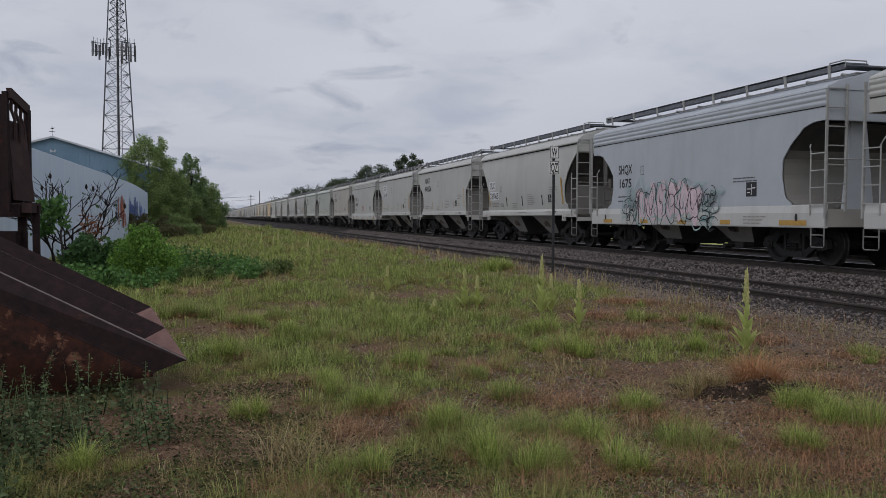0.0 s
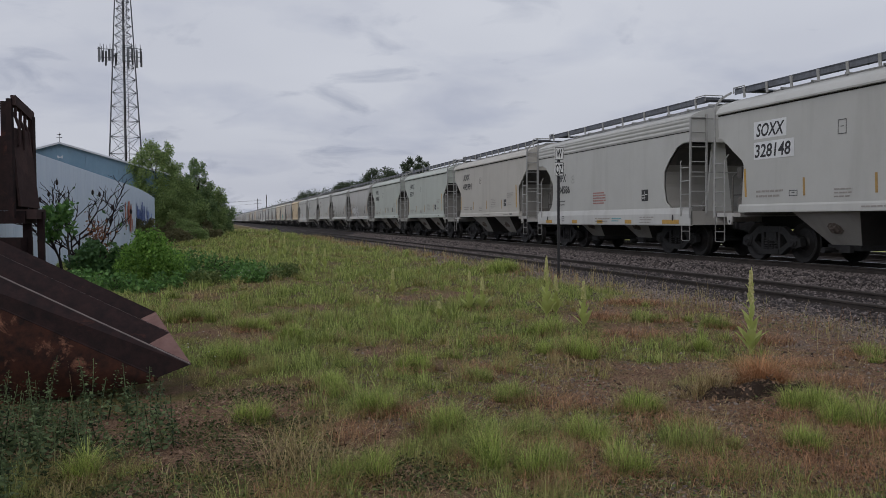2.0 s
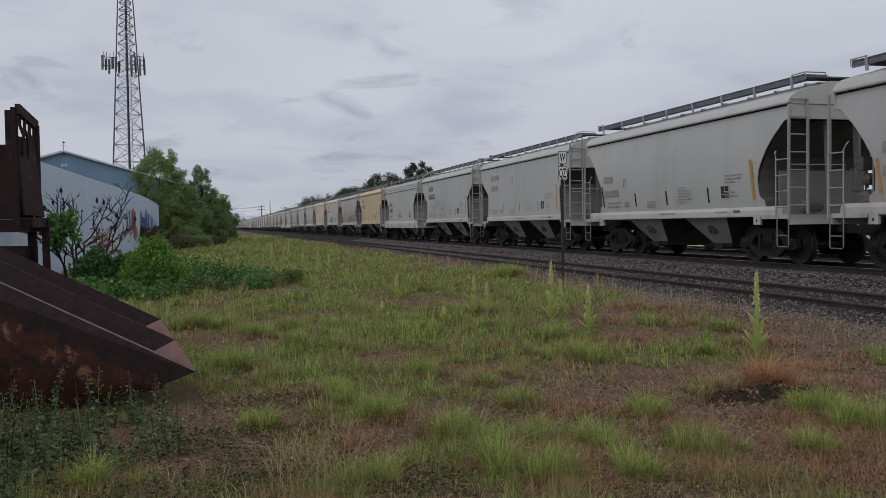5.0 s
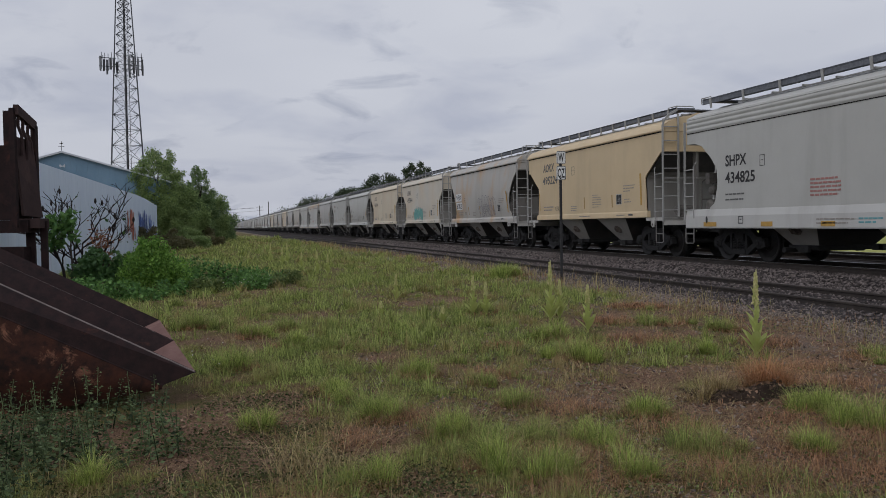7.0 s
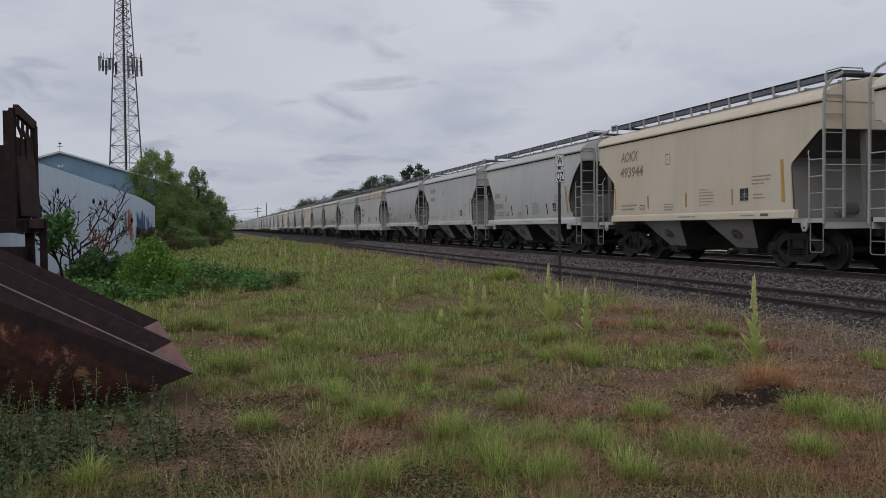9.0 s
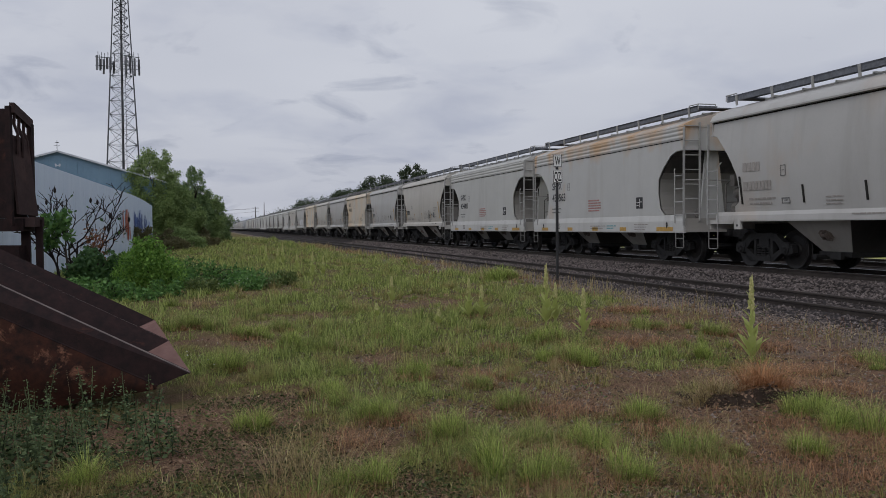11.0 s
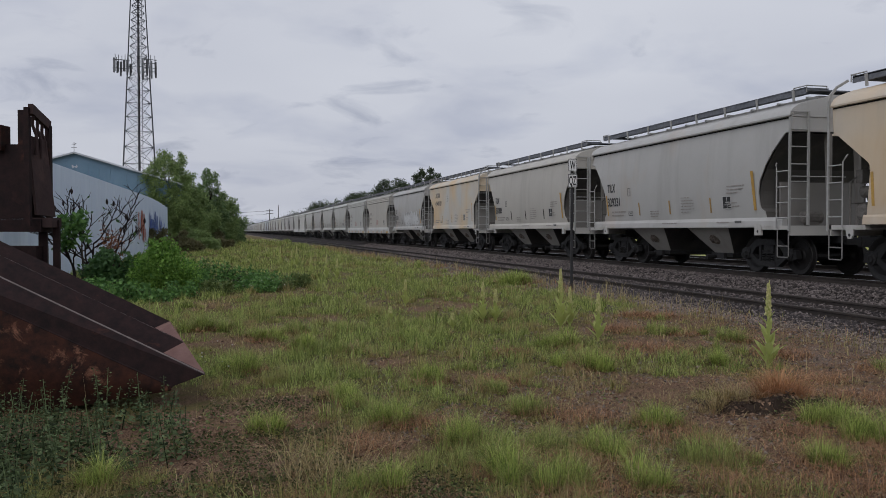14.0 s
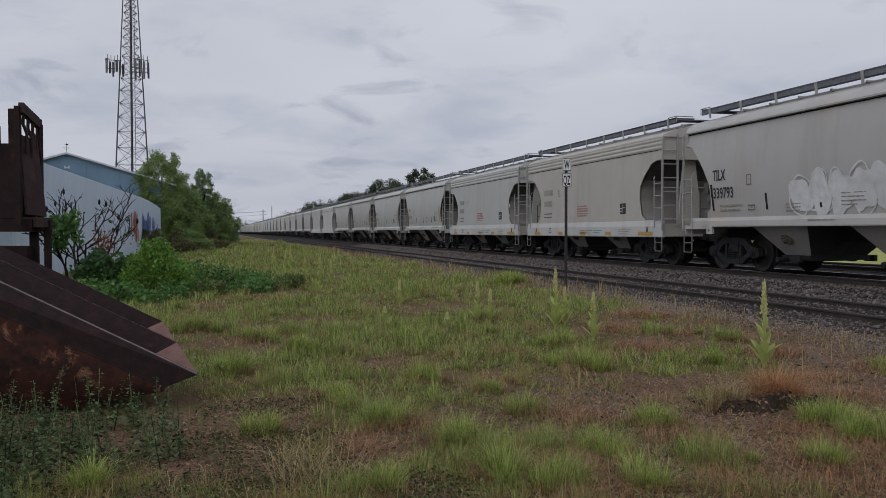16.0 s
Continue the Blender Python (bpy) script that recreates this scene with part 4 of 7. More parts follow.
# ---- lettering, plates and graffiti on the cars ----
def on_side(kind, y, z, proud=0.006, high=0.4):
    """The pose of something flat on the near side of a car: its x runs along the side to the -y end, its y up the side's own slope."""
    if z < 1.45:
        x = 1.63 if kind == "A" else 1.62 if kind == "B" else 1.605
        up = Vector((0, 0, 1))
        x = -x - proud
    else:
        x0, x1 = side_offset(kind, z), side_offset(kind, min(z + high, 3.5))
        up = Vector((-(x1 - x0), 0, min(z + high, 3.5) - z)).normalized()
        x = -x0 - proud - (0.008 if kind == "C" else 0)
    along = Vector((0, -1, 0))
    out = along.cross(up)
    return Matrix(((along.x, up.x, out.x, x), (along.y, up.y, out.y, y), (along.z, up.z, out.z, z), (0, 0, 0, 1)))


def lettering(car, kind, words, y, z, height, width, material, slant=0.0, name="reporting_mark"):
    me = text_mesh(words, 1.0, slant).copy()
    me.materials.clear()
    me.materials.append(material)
    wide = max(v.co.x for v in me.vertices) - min(v.co.x for v in me.vertices)
    me.transform(Matrix.Diagonal((width / wide, height / 0.70, 1, 1)))
    ob = new(name, me)
    ob.parent = car
    ob.matrix_basis = on_side(kind, y, z)
    return ob


def flat_shape(outline, bm=None, depth=0.003):
    bm = bm or bmesh.new()
    lo = [bm.verts.new((u, v, 0)) for u, v in outline]
    hi = [bm.verts.new((u, v, depth)) for u, v in outline]
    n = len(outline)
    bm.faces.new(hi)
    for k in range(n):
        bm.faces.new((lo[k], lo[(k + 1) % n], hi[(k + 1) % n], hi[k]))
    return bm


def rect(w, h, bm=None, u=0.0, v=0.0, depth=0.003):
    return flat_shape([(u, v), (u + w, v), (u + w, v + h), (u, v + h)], bm, depth)


def mark(name, car, kind, bm, y, z, material, label="", proud=0.004):
    ob = part(name, bm, material, car, label)
    ob.matrix_basis = on_side(kind, y, z, proud)
    if "stencil" in name or "line" in name or name == "panel_frame" or name in ("worn_lettering", "sill_emblem"):
        ob["kind"] = "stuff"
    return ob


def bars(widths, step=0.085, h=0.045, rng=None):
    """Lines of small stencilled writing that cannot be read, as short bars."""
    bm = bmesh.new()
    for k, w in enumerate(widths):
        u = 0.0
        while u < w:
            d = min(0.10 + 0.12 * rng.random(), w - u)
            rect(d * 0.85, h, bm, u, -k * step)
            u += d
    return bm


def stencils(car, kind, i, yellow):
    rng = random.Random(100 + i)
    strip = M_OCHRE if yellow or kind == "B" else M_DIRTYBLACK
    if kind == "A":
        mark("load_stencil", car, kind, bars([0.85, 0.8], 0.14, 0.04, rng), 3.92, 1.78, M_GREYINK)
        mark("notice_stencil", car, kind, bars([0.9, 1.0, 1.0, 1.0, 0.9], 0.09, 0.045, rng), 0.6, 2.0, M_RED)
        if i == 0:
            mark("builder_stencil", car, kind, bars([0.9, 1.0], 0.08, 0.03, rng), -2.4, 2.12, M_GREYINK)
        mark("service_plate", car, kind, rect(0.42, 0.36), -2.95, 1.66, M_BLACK, "black stencil panel")
        bm = bmesh.new()
        for u, v, w, h in ((0.04, 0.18, 0.15, 0.02), (0.21, 0.04, 0.015, 0.28), (0.25, 0.20, 0.13, 0.02), (0.04, 0.09, 0.12, 0.02)):
            rect(w, h, bm, u, v)
        mark("panel_frame", car, kind, bm, -2.95, 1.66, M_WHITE, "", 0.009)
        for y, w in ((4.9, 0.62), (2.35, 0.45), (0.2, 0.45), (-1.9, 0.45), (-4.3, 0.95)):
            mark("reflector", car, kind, rect(w, 0.12), y, 0.95, M_YELLOW, "yellow reflective strip")
        for y in (4.75, -4.9):
            mark("slot", car, kind, flat_shape([(0.05 * math.cos(a * math.pi / 5), 0.11 + 0.10 * math.sin(a * math.pi / 5)) for a in range(10)]), y, 1.02, M_BLACK)
        mark("sill_stencil", car, kind, bars([1.2, 1.0], 0.09, 0.03, rng), 0.35, 1.10, M_FAINTINK)
        mark("sill_emblem", car, kind, bars([0.7, 0.5], 0.08, 0.035, rng), -0.95, 1.10, M_TEALINK)
        mark("sill_stencil", car, kind, bars([0.9, 0.8, 0.7], 0.08, 0.025, rng), -2.9, 1.14, M_FAINTINK)
        mark("tack_plate", car, kind, frame_box(0.22, 0.20, 0.03), 3.3, 1.02, M_GREYINK)
        mark("car_class_plate", car, kind, frame_box(0.20, 0.28, 0.016), 2.45, 2.46, M_GREYINK)
        return
    zl, yp = 1.62, -2.56 if kind == "B" else -2.85
    mark("load_stencil", car, kind, bars([1.05, 0.9], 0.12, 0.05, rng), 4.0, 1.74, M_FAINTINK)
    mark("class_plate", car, kind, frame_box(0.30, 0.14, 0.02), 2.75, 1.62, M_GREYINK)
    for y in (2.25 if kind == "B" else 2.0, 0.05, -2.2):
        bm = flat_shape([(0, 0), (0.07, 0), (0.05, 0.42), (-0.02, 0.42)])
        mark("rib_mark", car, kind, bm, y, zl, strip)
    long_strip = M_YELLOW if yellow or rng.random() < 0.6 else M_DIRTYBLACK
    mark("reflector", car, kind, flat_shape([(0, 0), (0.11, 0), (0.06, 1.02), (-0.05, 1.02)]), -4.22, 1.64, M_YELLOW, "long orange reflective strip")
    mark("reflector", car, kind, flat_shape([(0, 0), (0.08, 0), (0.03, 0.72), (-0.05, 0.72)]), 4.46 if kind == "B" else 4.34, 1.64, long_strip)
    mark("notice_stencil", car, kind, bars([0.5, 0.7, 0.75, 0.7, 0.75, 0.5], 0.085, 0.022, rng), -0.65, 2.08, M_FAINTINK)
    mark("date_stencil", car, kind, bars([0.8, 0.75, 0.5], 0.09, 0.03, rng), -3.05, 2.30, M_FAINTINK)
    mark("date_stencil", car, kind, bars([0.4, 0.5], 0.09, 0.03, rng), -3.1, 1.85, M_FAINTINK)
    mark("bay_stencil", car, kind, bars([0.55, 0.55, 0.5], 0.08, 0.03, rng), 1.25, 1.72, M_FAINTINK)
    mark("service_plate", car, kind, rect(0.36, 0.32), yp, 1.72, M_BLACK, "black stencil panel")
    bm = frame_box(0.39, 0.35, 0.018)
    for u, v, w, h in ((0.20, 0.03, 0.014, 0.29), (0.05, 0.11, 0.28, 0.012), (0.25, 0.18, 0.08, 0.012)):
        rect(w, h, bm, u, v)
    mark("panel_frame", car, kind, bm, yp + 0.015, 1.705, M_PLATELINE, "", 0.009)
    mark("car_class_plate", car, kind, frame_box(0.26, 0.32, 0.018) if kind == "B" else frame_box(0.19, 0.26, 0.016), 1.15 if kind == "B" else 2.75, 2.92 if kind == "B" else 2.28, M_GREYINK)
    mark("sill_stencil", car, kind, bars([0.9], 0.1, 0.03, rng), 0.4, 1.33, M_FAINTINK)
    mark("sill_stencil", car, kind, bars([0.6], 0.1, 0.03, rng), -2.6, 1.33, M_FAINTINK)
    mark("sill_plate", car, kind, rect(0.30, 0.06), -3.45, 1.32, M_GREYINK)


def frame_box(w, h, t):
    bm = bmesh.new()
    rect(w, t, bm, 0, 0)
    rect(w, t, bm, 0, h - t)
    rect(t, h - 2 * t, bm, 0, t)
    rect(t, h - 2 * t, bm, w - t, t)
    rect(w * 0.35, t, bm, w * 0.32, h * 0.5)
    return bm


def bubble(cx, cz, rx, rz, rng, n=26, k=0.16):
    a0, p, q = rng.random() * 6.28, rng.choice((2, 3)), rng.choice((4, 5))
    pts = []
    for j in range(n):
        a = 2 * math.pi * j / n
        r = 1 + k * math.sin(p * a + a0) + k * 0.6 * math.sin(q * a - a0)
        pts.append((cx + rx * r * math.cos(a), cz + rz * r * math.sin(a)))
    return pts


def swash(bm, pts, w, depth):
    """A brush stroke along points, tapering."""
    n = len(pts)
    left, right = [], []
    for j, (u, v) in enumerate(pts):
        u0, v0 = pts[max(j - 1, 0)]
        u1, v1 = pts[min(j + 1, n - 1)]
        d = math.hypot(u1 - u0, v1 - v0) or 1
        k = w * (0.35 + 0.65 * math.sin(math.pi * (j + 0.5) / n)) / 2
        left.append((u - (v1 - v0) / d * k, v + (u1 - u0) / d * k))
        right.append((u + (v1 - v0) / d * k, v - (u1 - u0) / d * k))
    a = [bm.verts.new((u, v, depth)) for u, v in left]
    b = [bm.verts.new((u, v, depth)) for u, v in right]
    for j in range(n - 1):
        bm.faces.new((a[j], b[j], b[j + 1], a[j + 1]))


def arc(cx, cz, rx, rz, a0, a1, n=12):
    return [(cx + rx * math.cos(a0 + (a1 - a0) * j / (n - 1)), cz + rz * math.sin(a0 + (a1 - a0) * j / (n - 1))) for j in range(n)]


def graffiti(car, kind, y, z, width, height, letters, fill, ink, seed, loops=2, line=0.05, label="", flare=0, proud=0.004, rough=0.16, corners=26):
    """Abstract bubble graffiti: filled blobs with brushed outlines and stray flourishes, none of it readable."""
    rng = random.Random(seed)
    lines = bmesh.new()
    step = width / letters
    for j in range(letters):
        cx = step * (j + 0.5)
        cz = height * (0.5 + 0.08 * rng.uniform(-1, 1))
        rx, rz = step * 0.56, height * rng.uniform(0.42, 0.52)
        if fill:
            mark("graffiti_fill", car, kind, flat_shape(bubble(cx, cz, rx, rz, rng, corners, rough), None, 0.003 + 0.0006 * j), y, z, fill, label, proud)
        pts = bubble(cx, cz, rx * 1.03, rz * 1.03, rng, corners, rough)
        swash(lines, pts + pts[:1], line, 0.009)
        for q in range(loops):
            a0 = rng.uniform(0, 6.28)
            swash(lines, arc(cx + rng.uniform(-0.2, 0.2) * rx, cz + rng.uniform(-0.35, 0.35) * rz, rx * rng.uniform(0.25, 0.6), rz * rng.uniform(0.3, 0.6), a0, a0 + rng.uniform(1.5, 4.5)), line * 0.9, 0.009)
    for q in range(flare):
        side = -1 if q % 2 else 1
        cx = (width + rng.uniform(-0.1, 0.75)) if side > 0 else rng.uniform(-0.75, 0.1)
        cz = rng.uniform(0.0, height * 0.75)
        a0 = rng.uniform(0, 6.28)
        swash(lines, arc(cx, cz, rng.uniform(0.06, 0.28), rng.uniform(0.06, 0.28), a0, a0 + rng.uniform(2, 5)), line * 0.8, 0.009)
    mark("graffiti_line", car, kind, lines, y, z, ink, "", proud)


M_PLATELINE = plain("stencil_white_worn", (0.50, 0.50, 0.49), 0.7, 0, 0.2, 8, 0)
M_GREYINK = plain("stencil_grey", (0.12, 0.12, 0.12), 0.7, 0, 0.2, 8, 0)
M_FADEDINK = plain("stencil_faded", (0.25, 0.22, 0.185), 0.7, 0, 0.2, 8, 0)
M_FAINTINK = plain("stencil_faint", (0.33, 0.305, 0.285), 0.7, 0, 0.2, 8, 0)
M_TEALINK = plain("stencil_teal", (0.14, 0.36, 0.40), 0.7, 0, 0.2, 8, 0)
M_TEALPALE = plain("spray_pale_teal", (0.36, 0.50, 0.50), 0.7, 0, 0.2, 8, 0)
M_PATCH = plain("patch_white", (0.72, 0.73, 0.74), 0.6, 0, 0.08, 6, 0)
M_PINK = plain("spray_pink", (0.66, 0.52, 0.57), 0.6, 0, 0.15, 5, 0)
M_TEAL = plain("spray_teal", (0.17, 0.42, 0.37), 0.6, 0, 0.25, 4, 0)
M_SPRAYWHITE = plain("spray_white", (0.68, 0.69, 0.70), 0.6, 0, 0.15, 4, 0)
M_SPRAYLILAC = plain("spray_lilac_grey", (0.20, 0.19, 0.24), 0.6, 0, 0.2, 4, 0)
M_SPRAYBLUE = plain("spray_grey_blue", (0.36, 0.40, 0.44), 0.6, 0, 0.15, 4, 0)

def letter_car(i, car, kind):
    rng = random.Random(i)
    words, number, patch = MARKS.get(i, ("", "", False))
    if kind == "A":
        y, zm, zn, h, wm, wn = 3.92, 2.55, 2.10, 0.28, 0.92, 1.28 if len(number) > 4 else 0.80
    elif kind == "B":
        y, zm, zn, h, wm, wn = 4.02, 3.20, 2.70, 0.31, 1.2, 1.55 if len(number) > 4 else 1.0
    else:
        y, zm, zn, h, wm, wn = 4.22, 2.46, 1.98, 0.28, 0.70, 1.12
    slant = 0.22 if words in ("AOKX", "HWCX", "SOXX") else 0.0
    if i == 14:
        wm, wn = 0.92, 0.98
    if kind == "C" and i > 21:
        y, wm, wn = y + 0.06, wm * 0.85, wn * 0.82
    if kind == "B" and patch:
        zm, zn, wm, wn = zm - 0.07, zn - 0.08, wm * 0.9, wn * 0.88
    if patch:
        mark("paint_patch", car, kind, rect(wm + 0.16, h + 0.12), y + 0.08, zm - 0.06, M_PATCH, "white patch of paint", 0.002)
        mark("paint_patch", car, kind, rect(wn + 0.16, h + 0.12), y + 0.08, zn - 0.06, M_PATCH, "white patch of paint", 0.002)
    ink = M_FADEDINK if i == 16 else M_GREYINK if i in (13, 15, 24, 27) else M_BLACK
    if words:
        lettering(car, kind, words, y, zm, h, wm, ink, slant)
    if number:
        lettering(car, kind, number, y + (0.06 if slant else 0), zn, h, wn, ink, slant * 0.5, "car_number")
    if not words and not number:
        mark("worn_lettering", car, kind, bars([wm], 0.2, h * 0.8, rng), y, zm, M_FAINTINK)
        mark("worn_lettering", car, kind, bars([wn], 0.2, h * 0.8, rng), y, zn, M_FAINTINK)
    stencils(car, kind, i, i in (3, 5, 6, 7, 11, 14, 15, 16, 22, 24, 25, 27))


for i, car in CARS:
    kind = CONSIST[i - FIRST_CAR][0]
    if i <= 34:
        letter_car(i, car, kind)
by_number = dict(CARS)
graffiti(by_number[0], "A", 2.75, 0.96, 3.9, 1.25, 6, None, M_TEALPALE, 5, 1, 0.05, "", 30, 0.002)
graffiti(by_number[0], "A", 2.55, 0.98, 3.5, 1.20, 6, M_PINK, M_BLACK, 4, 2, 0.034, "pale pink sprayed jagged shapes outlined in black", 40, 0.005, 0.26, 15)
graffiti(by_number[8], "C", 3.6, 1.50, 3.4, 0.85, 6, M_SPRAYWHITE, M_GREYINK, 9, 1, 0.03, "white sprayed bubble shapes")
graffiti(by_number[11], "B", 3.2, 1.50, 3.6, 1.30, 5, None, M_SPRAYBLUE, 12, 3, 0.03)
graffiti(by_number[14], "C", 0.15, 1.48, 2.7, 1.0, 5, None, M_SPRAYLILAC, 17, 3, 0.03)
graffiti(by_number[15], "B", 2.0, 1.46, 2.5, 0.78, 5, M_TEAL, M_TEALINK, 21, 2, 0.045, "teal sprayed bubble shapes")
graffiti(by_number[22], "C", -1.72, 1.50, 0.42, 0.6, 2, None, M_BLACK, 25, 2, 0.045, "", 3)
graffiti(by_number[28], "C", 1.0, 1.50, 4.6, 1.00, 7, M_SPRAYWHITE, M_SPRAYWHITE, 31, 0, 0.05, "ragged white sprayed blobs")


# ---- the yard: whistle post, rusty bucket machine, sheet wall, barn, tower ----
def whistle_post():
    post = thing("whistle_post", "black steel whistle post with two white lettered plates", "railway sign", m=pose(8.22, 19.28, 0))
    bm = bmesh.new()
    box(bm, 0, 0, 1.4, 0.055, 0.05, 3.3)
    part("post", bm, M_BLACK, post)
    for z0, z1, words, w in ((2.93, 3.24, "W", 0.235), (2.54, 2.87, "QZ", 0.245)):
        bm = bmesh.new()
        box(bm, 0, -0.04, (z0 + z1) / 2, w, 0.012, z1 - z0)
        bmesh.ops.bevel(bm, geom=[e for e in bm.edges if abs(e.verts[0].co.x - e.verts[1].co.x) < 1e-6 and abs(e.verts[0].co.z - e.verts[1].co.z) < 1e-6], offset=0.02, segments=3, affect="EDGES")
        plate = part("plate", bm, M_WHITE, post, "white sign plate")
        bm = bmesh.new()
        t = 0.012
        for cx, cz, sx, sz in ((0, z0 + t, w - 0.02, t), (0, z1 - t, w - 0.02, t), (-w / 2 + t, (z0 + z1) / 2, t, z1 - z0 - 0.04), (w / 2 - t, (z0 + z1) / 2, t, z1 - z0 - 0.04)):
            box(bm, cx, -0.048, cz, sx, 0.004, sz)
        part("border", bm, M_BLACK, plate)
        me = text_mesh(words, 1.0).copy()
        me.materials.append(M_BLACK)
        wide = max(v.co.x for v in me.vertices) - min(v.co.x for v in me.vertices)
        left = min(v.co.x for v in me.vertices)
        lw = (w - 0.06) * (0.85 if len(words) == 1 else 1)
        h = (z1 - z0) * 0.66
        me.transform(Matrix.Translation((-left, 0, 0)))
        me.transform(Matrix.Diagonal((lw / wide, h / 0.70, 1, 1)))
        letters = new("letter", me)
        letters.parent = plate
        letters.matrix_basis = pose(-lw / 2, -0.050, z0 + (z1 - z0) * 0.17, 90)
    return post


def rust_build(dark, mid, bright, amount):
    def build(nt, b):
        n1 = noise_of(nt, 2.6, 8, 0.7, distortion=0.8)
        n2 = noise_of(nt, 9, 6, 0.7)
        n3 = noise_of(nt, 45, 4, 0.7)
        c = mixed(nt, ramp(nt, n2, [(0.32, (0, 0, 0)), (0.68, (1, 1, 1))]), dark, mid)
        f = ramp(nt, n1, [(0.56 - amount, (0, 0, 0)), (0.68 - amount * 0.5, (1, 1, 1))])
        c = mixed(nt, f, c, mixed(nt, n3, mid, bright))
        nt.links.new(c, b.inputs["Base Color"])
        b.inputs["Roughness"].default_value = 0.8
        b.inputs["Specular IOR Level"].default_value = 0.18
        bump(nt, b, mixed(nt, 0.5, n2, n3), 0.4, 0.01)
    return build


M_RUSTDARK = mat("rust_dark_brown", rust_build((0.0125, 0.009, 0.0098), (0.032, 0.0165, 0.0165), (0.12, 0.042, 0.026), -0.05))
M_RUSTSIDE = mat("rust_flaking_orange", rust_build((0.006, 0.004, 0.0038), (0.048, 0.0155, 0.0085), (0.46, 0.22, 0.14), -0.012))
M_RUSTEDGE = mat("rust_worn_pink", rust_build((0.15, 0.085, 0.076), (0.20, 0.118, 0.106), (0.28, 0.175, 0.16), 0.0))
M_WORNSTEEL = mat("worn_steel_edge", rust_build((0.15, 0.125, 0.12), (0.24, 0.205, 0.195), (0.36, 0.32, 0.30), 0.0))
M_RUSTPLATE = mat("rust_reddish_plate", rust_build((0.042, 0.027, 0.027), (0.062, 0.039, 0.038), (0.09, 0.052, 0.047), 0.0))


def bucket_machine():
    """A rusty folded-plate bucket, its ridges running down to pointed tips, before an upright carrier frame."""
    machine = thing("loader_bucket", "rusty folded steel loader bucket with pointed tips in weeds", "loader bucket", m=pose(0, 0, 0, 0, 0, -15.5))
    tips = [Vector((-2.804, 8.10, 0.638)), Vector((-2.54, 7.70, 0.489)), Vector((-2.195, 7.20, 0.29))]
    valleys = [Vector((-3.02, 7.92, 0.533)), Vector((-2.765, 7.46, 0.36))]
    run = Vector((-1.76, 0.0, 0.83))
    back = 1.9
    line = [tips[0], valleys[0], tips[1], valleys[1], tips[2]]
    for j, (a, b) in enumerate(zip(line, line[1:])):
        bm = bmesh.new()
        quad_plate(bm, [a, b, b + run * back, a + run * back], 0.025)
        part("ridge_plate", bm, M_RUSTDARK, machine)
    for a, v, b in ((tips[0], valleys[0], tips[1]), (tips[1], valleys[1], tips[2])):
        bm = bmesh.new()
        quad_plate(bm, [a + Vector((0.004, -0.004, 0)), b + Vector((0.004, -0.004, 0)), v + Vector((0.004, -0.004, 0))], 0.02)
        part("tip_plate", bm, M_RUSTEDGE, machine, "worn pinkish cutting edge plate")
    # worn crests
    for t, thick, metal in ((tips[1], 0.008, M_WORNSTEEL), (tips[2], 0.009, M_WORNSTEEL)):
        bm = bmesh.new()
        tube(bm, [t, t + run * back], thick, 5)
        part("crest", bm, metal, machine)
    # near cheek: band under the front ridge, seam, and the flaking belly below
    low = Vector((-2.46, 7.16, 0.19))
    low_back = Vector((-5.75, 6.92, 1.744))
    bm = bmesh.new()
    quad_plate(bm, [tips[2] + Vector((0, -0.015, 0)), tips[2] + run * back + Vector((0, -0.015, 0)), low_back, low], 0.03)
    part("cheek_band", bm, M_RUSTDARK, machine)
    bm = bmesh.new()
    tube(bm, [low, low_back], 0.02, 6)
    part("weld_seam", bm, M_RUSTDARK, machine)
    bm = bmesh.new()
    belly = []
    for k in range(13):
        u = k / 12
        top = low.lerp(low_back, u)
        ground_z = 0.16 - 0.30 * min(1, u * 1.6)
        row = []
        for q in range(9):
            w = q / 8
            bulge = 0.10 * math.sin(math.pi * w) * min(1, u * 3)
            row.append(bm.verts.new((top.x + 0.15 * w * u, top.y - 0.03 - bulge - 0.12 * w * u, top.z + (ground_z - top.z) * w)))
        belly.append(row)
    for a, b in zip(belly, belly[1:]):
        for q in range(8):
            bm.faces.new((a[q], a[q + 1], b[q + 1], b[q]))
    smooth(part("belly_plate", bm, M_RUSTSIDE, machine, "flaking orange-brown belly plate"), 60)
    # closing back of the bucket
    bm = bmesh.new()
    quad_plate(bm, [tips[0] + run * back, tips[2] + run * back, Vector((-5.6, 7.0, -0.1)), Vector((-6.2, 8.1, -0.1))], 0.04)
    part("back_plate", bm, M_RUSTDARK, machine)
    bm = bmesh.new()
    quad_plate(bm, [tips[0], tips[0] + run * back, Vector((-6.2, 8.12, -0.1)), Vector((-2.95, 8.12, -0.05))], 0.03)
    part("far_cheek", bm, M_RUSTDARK, machine)
    return machine


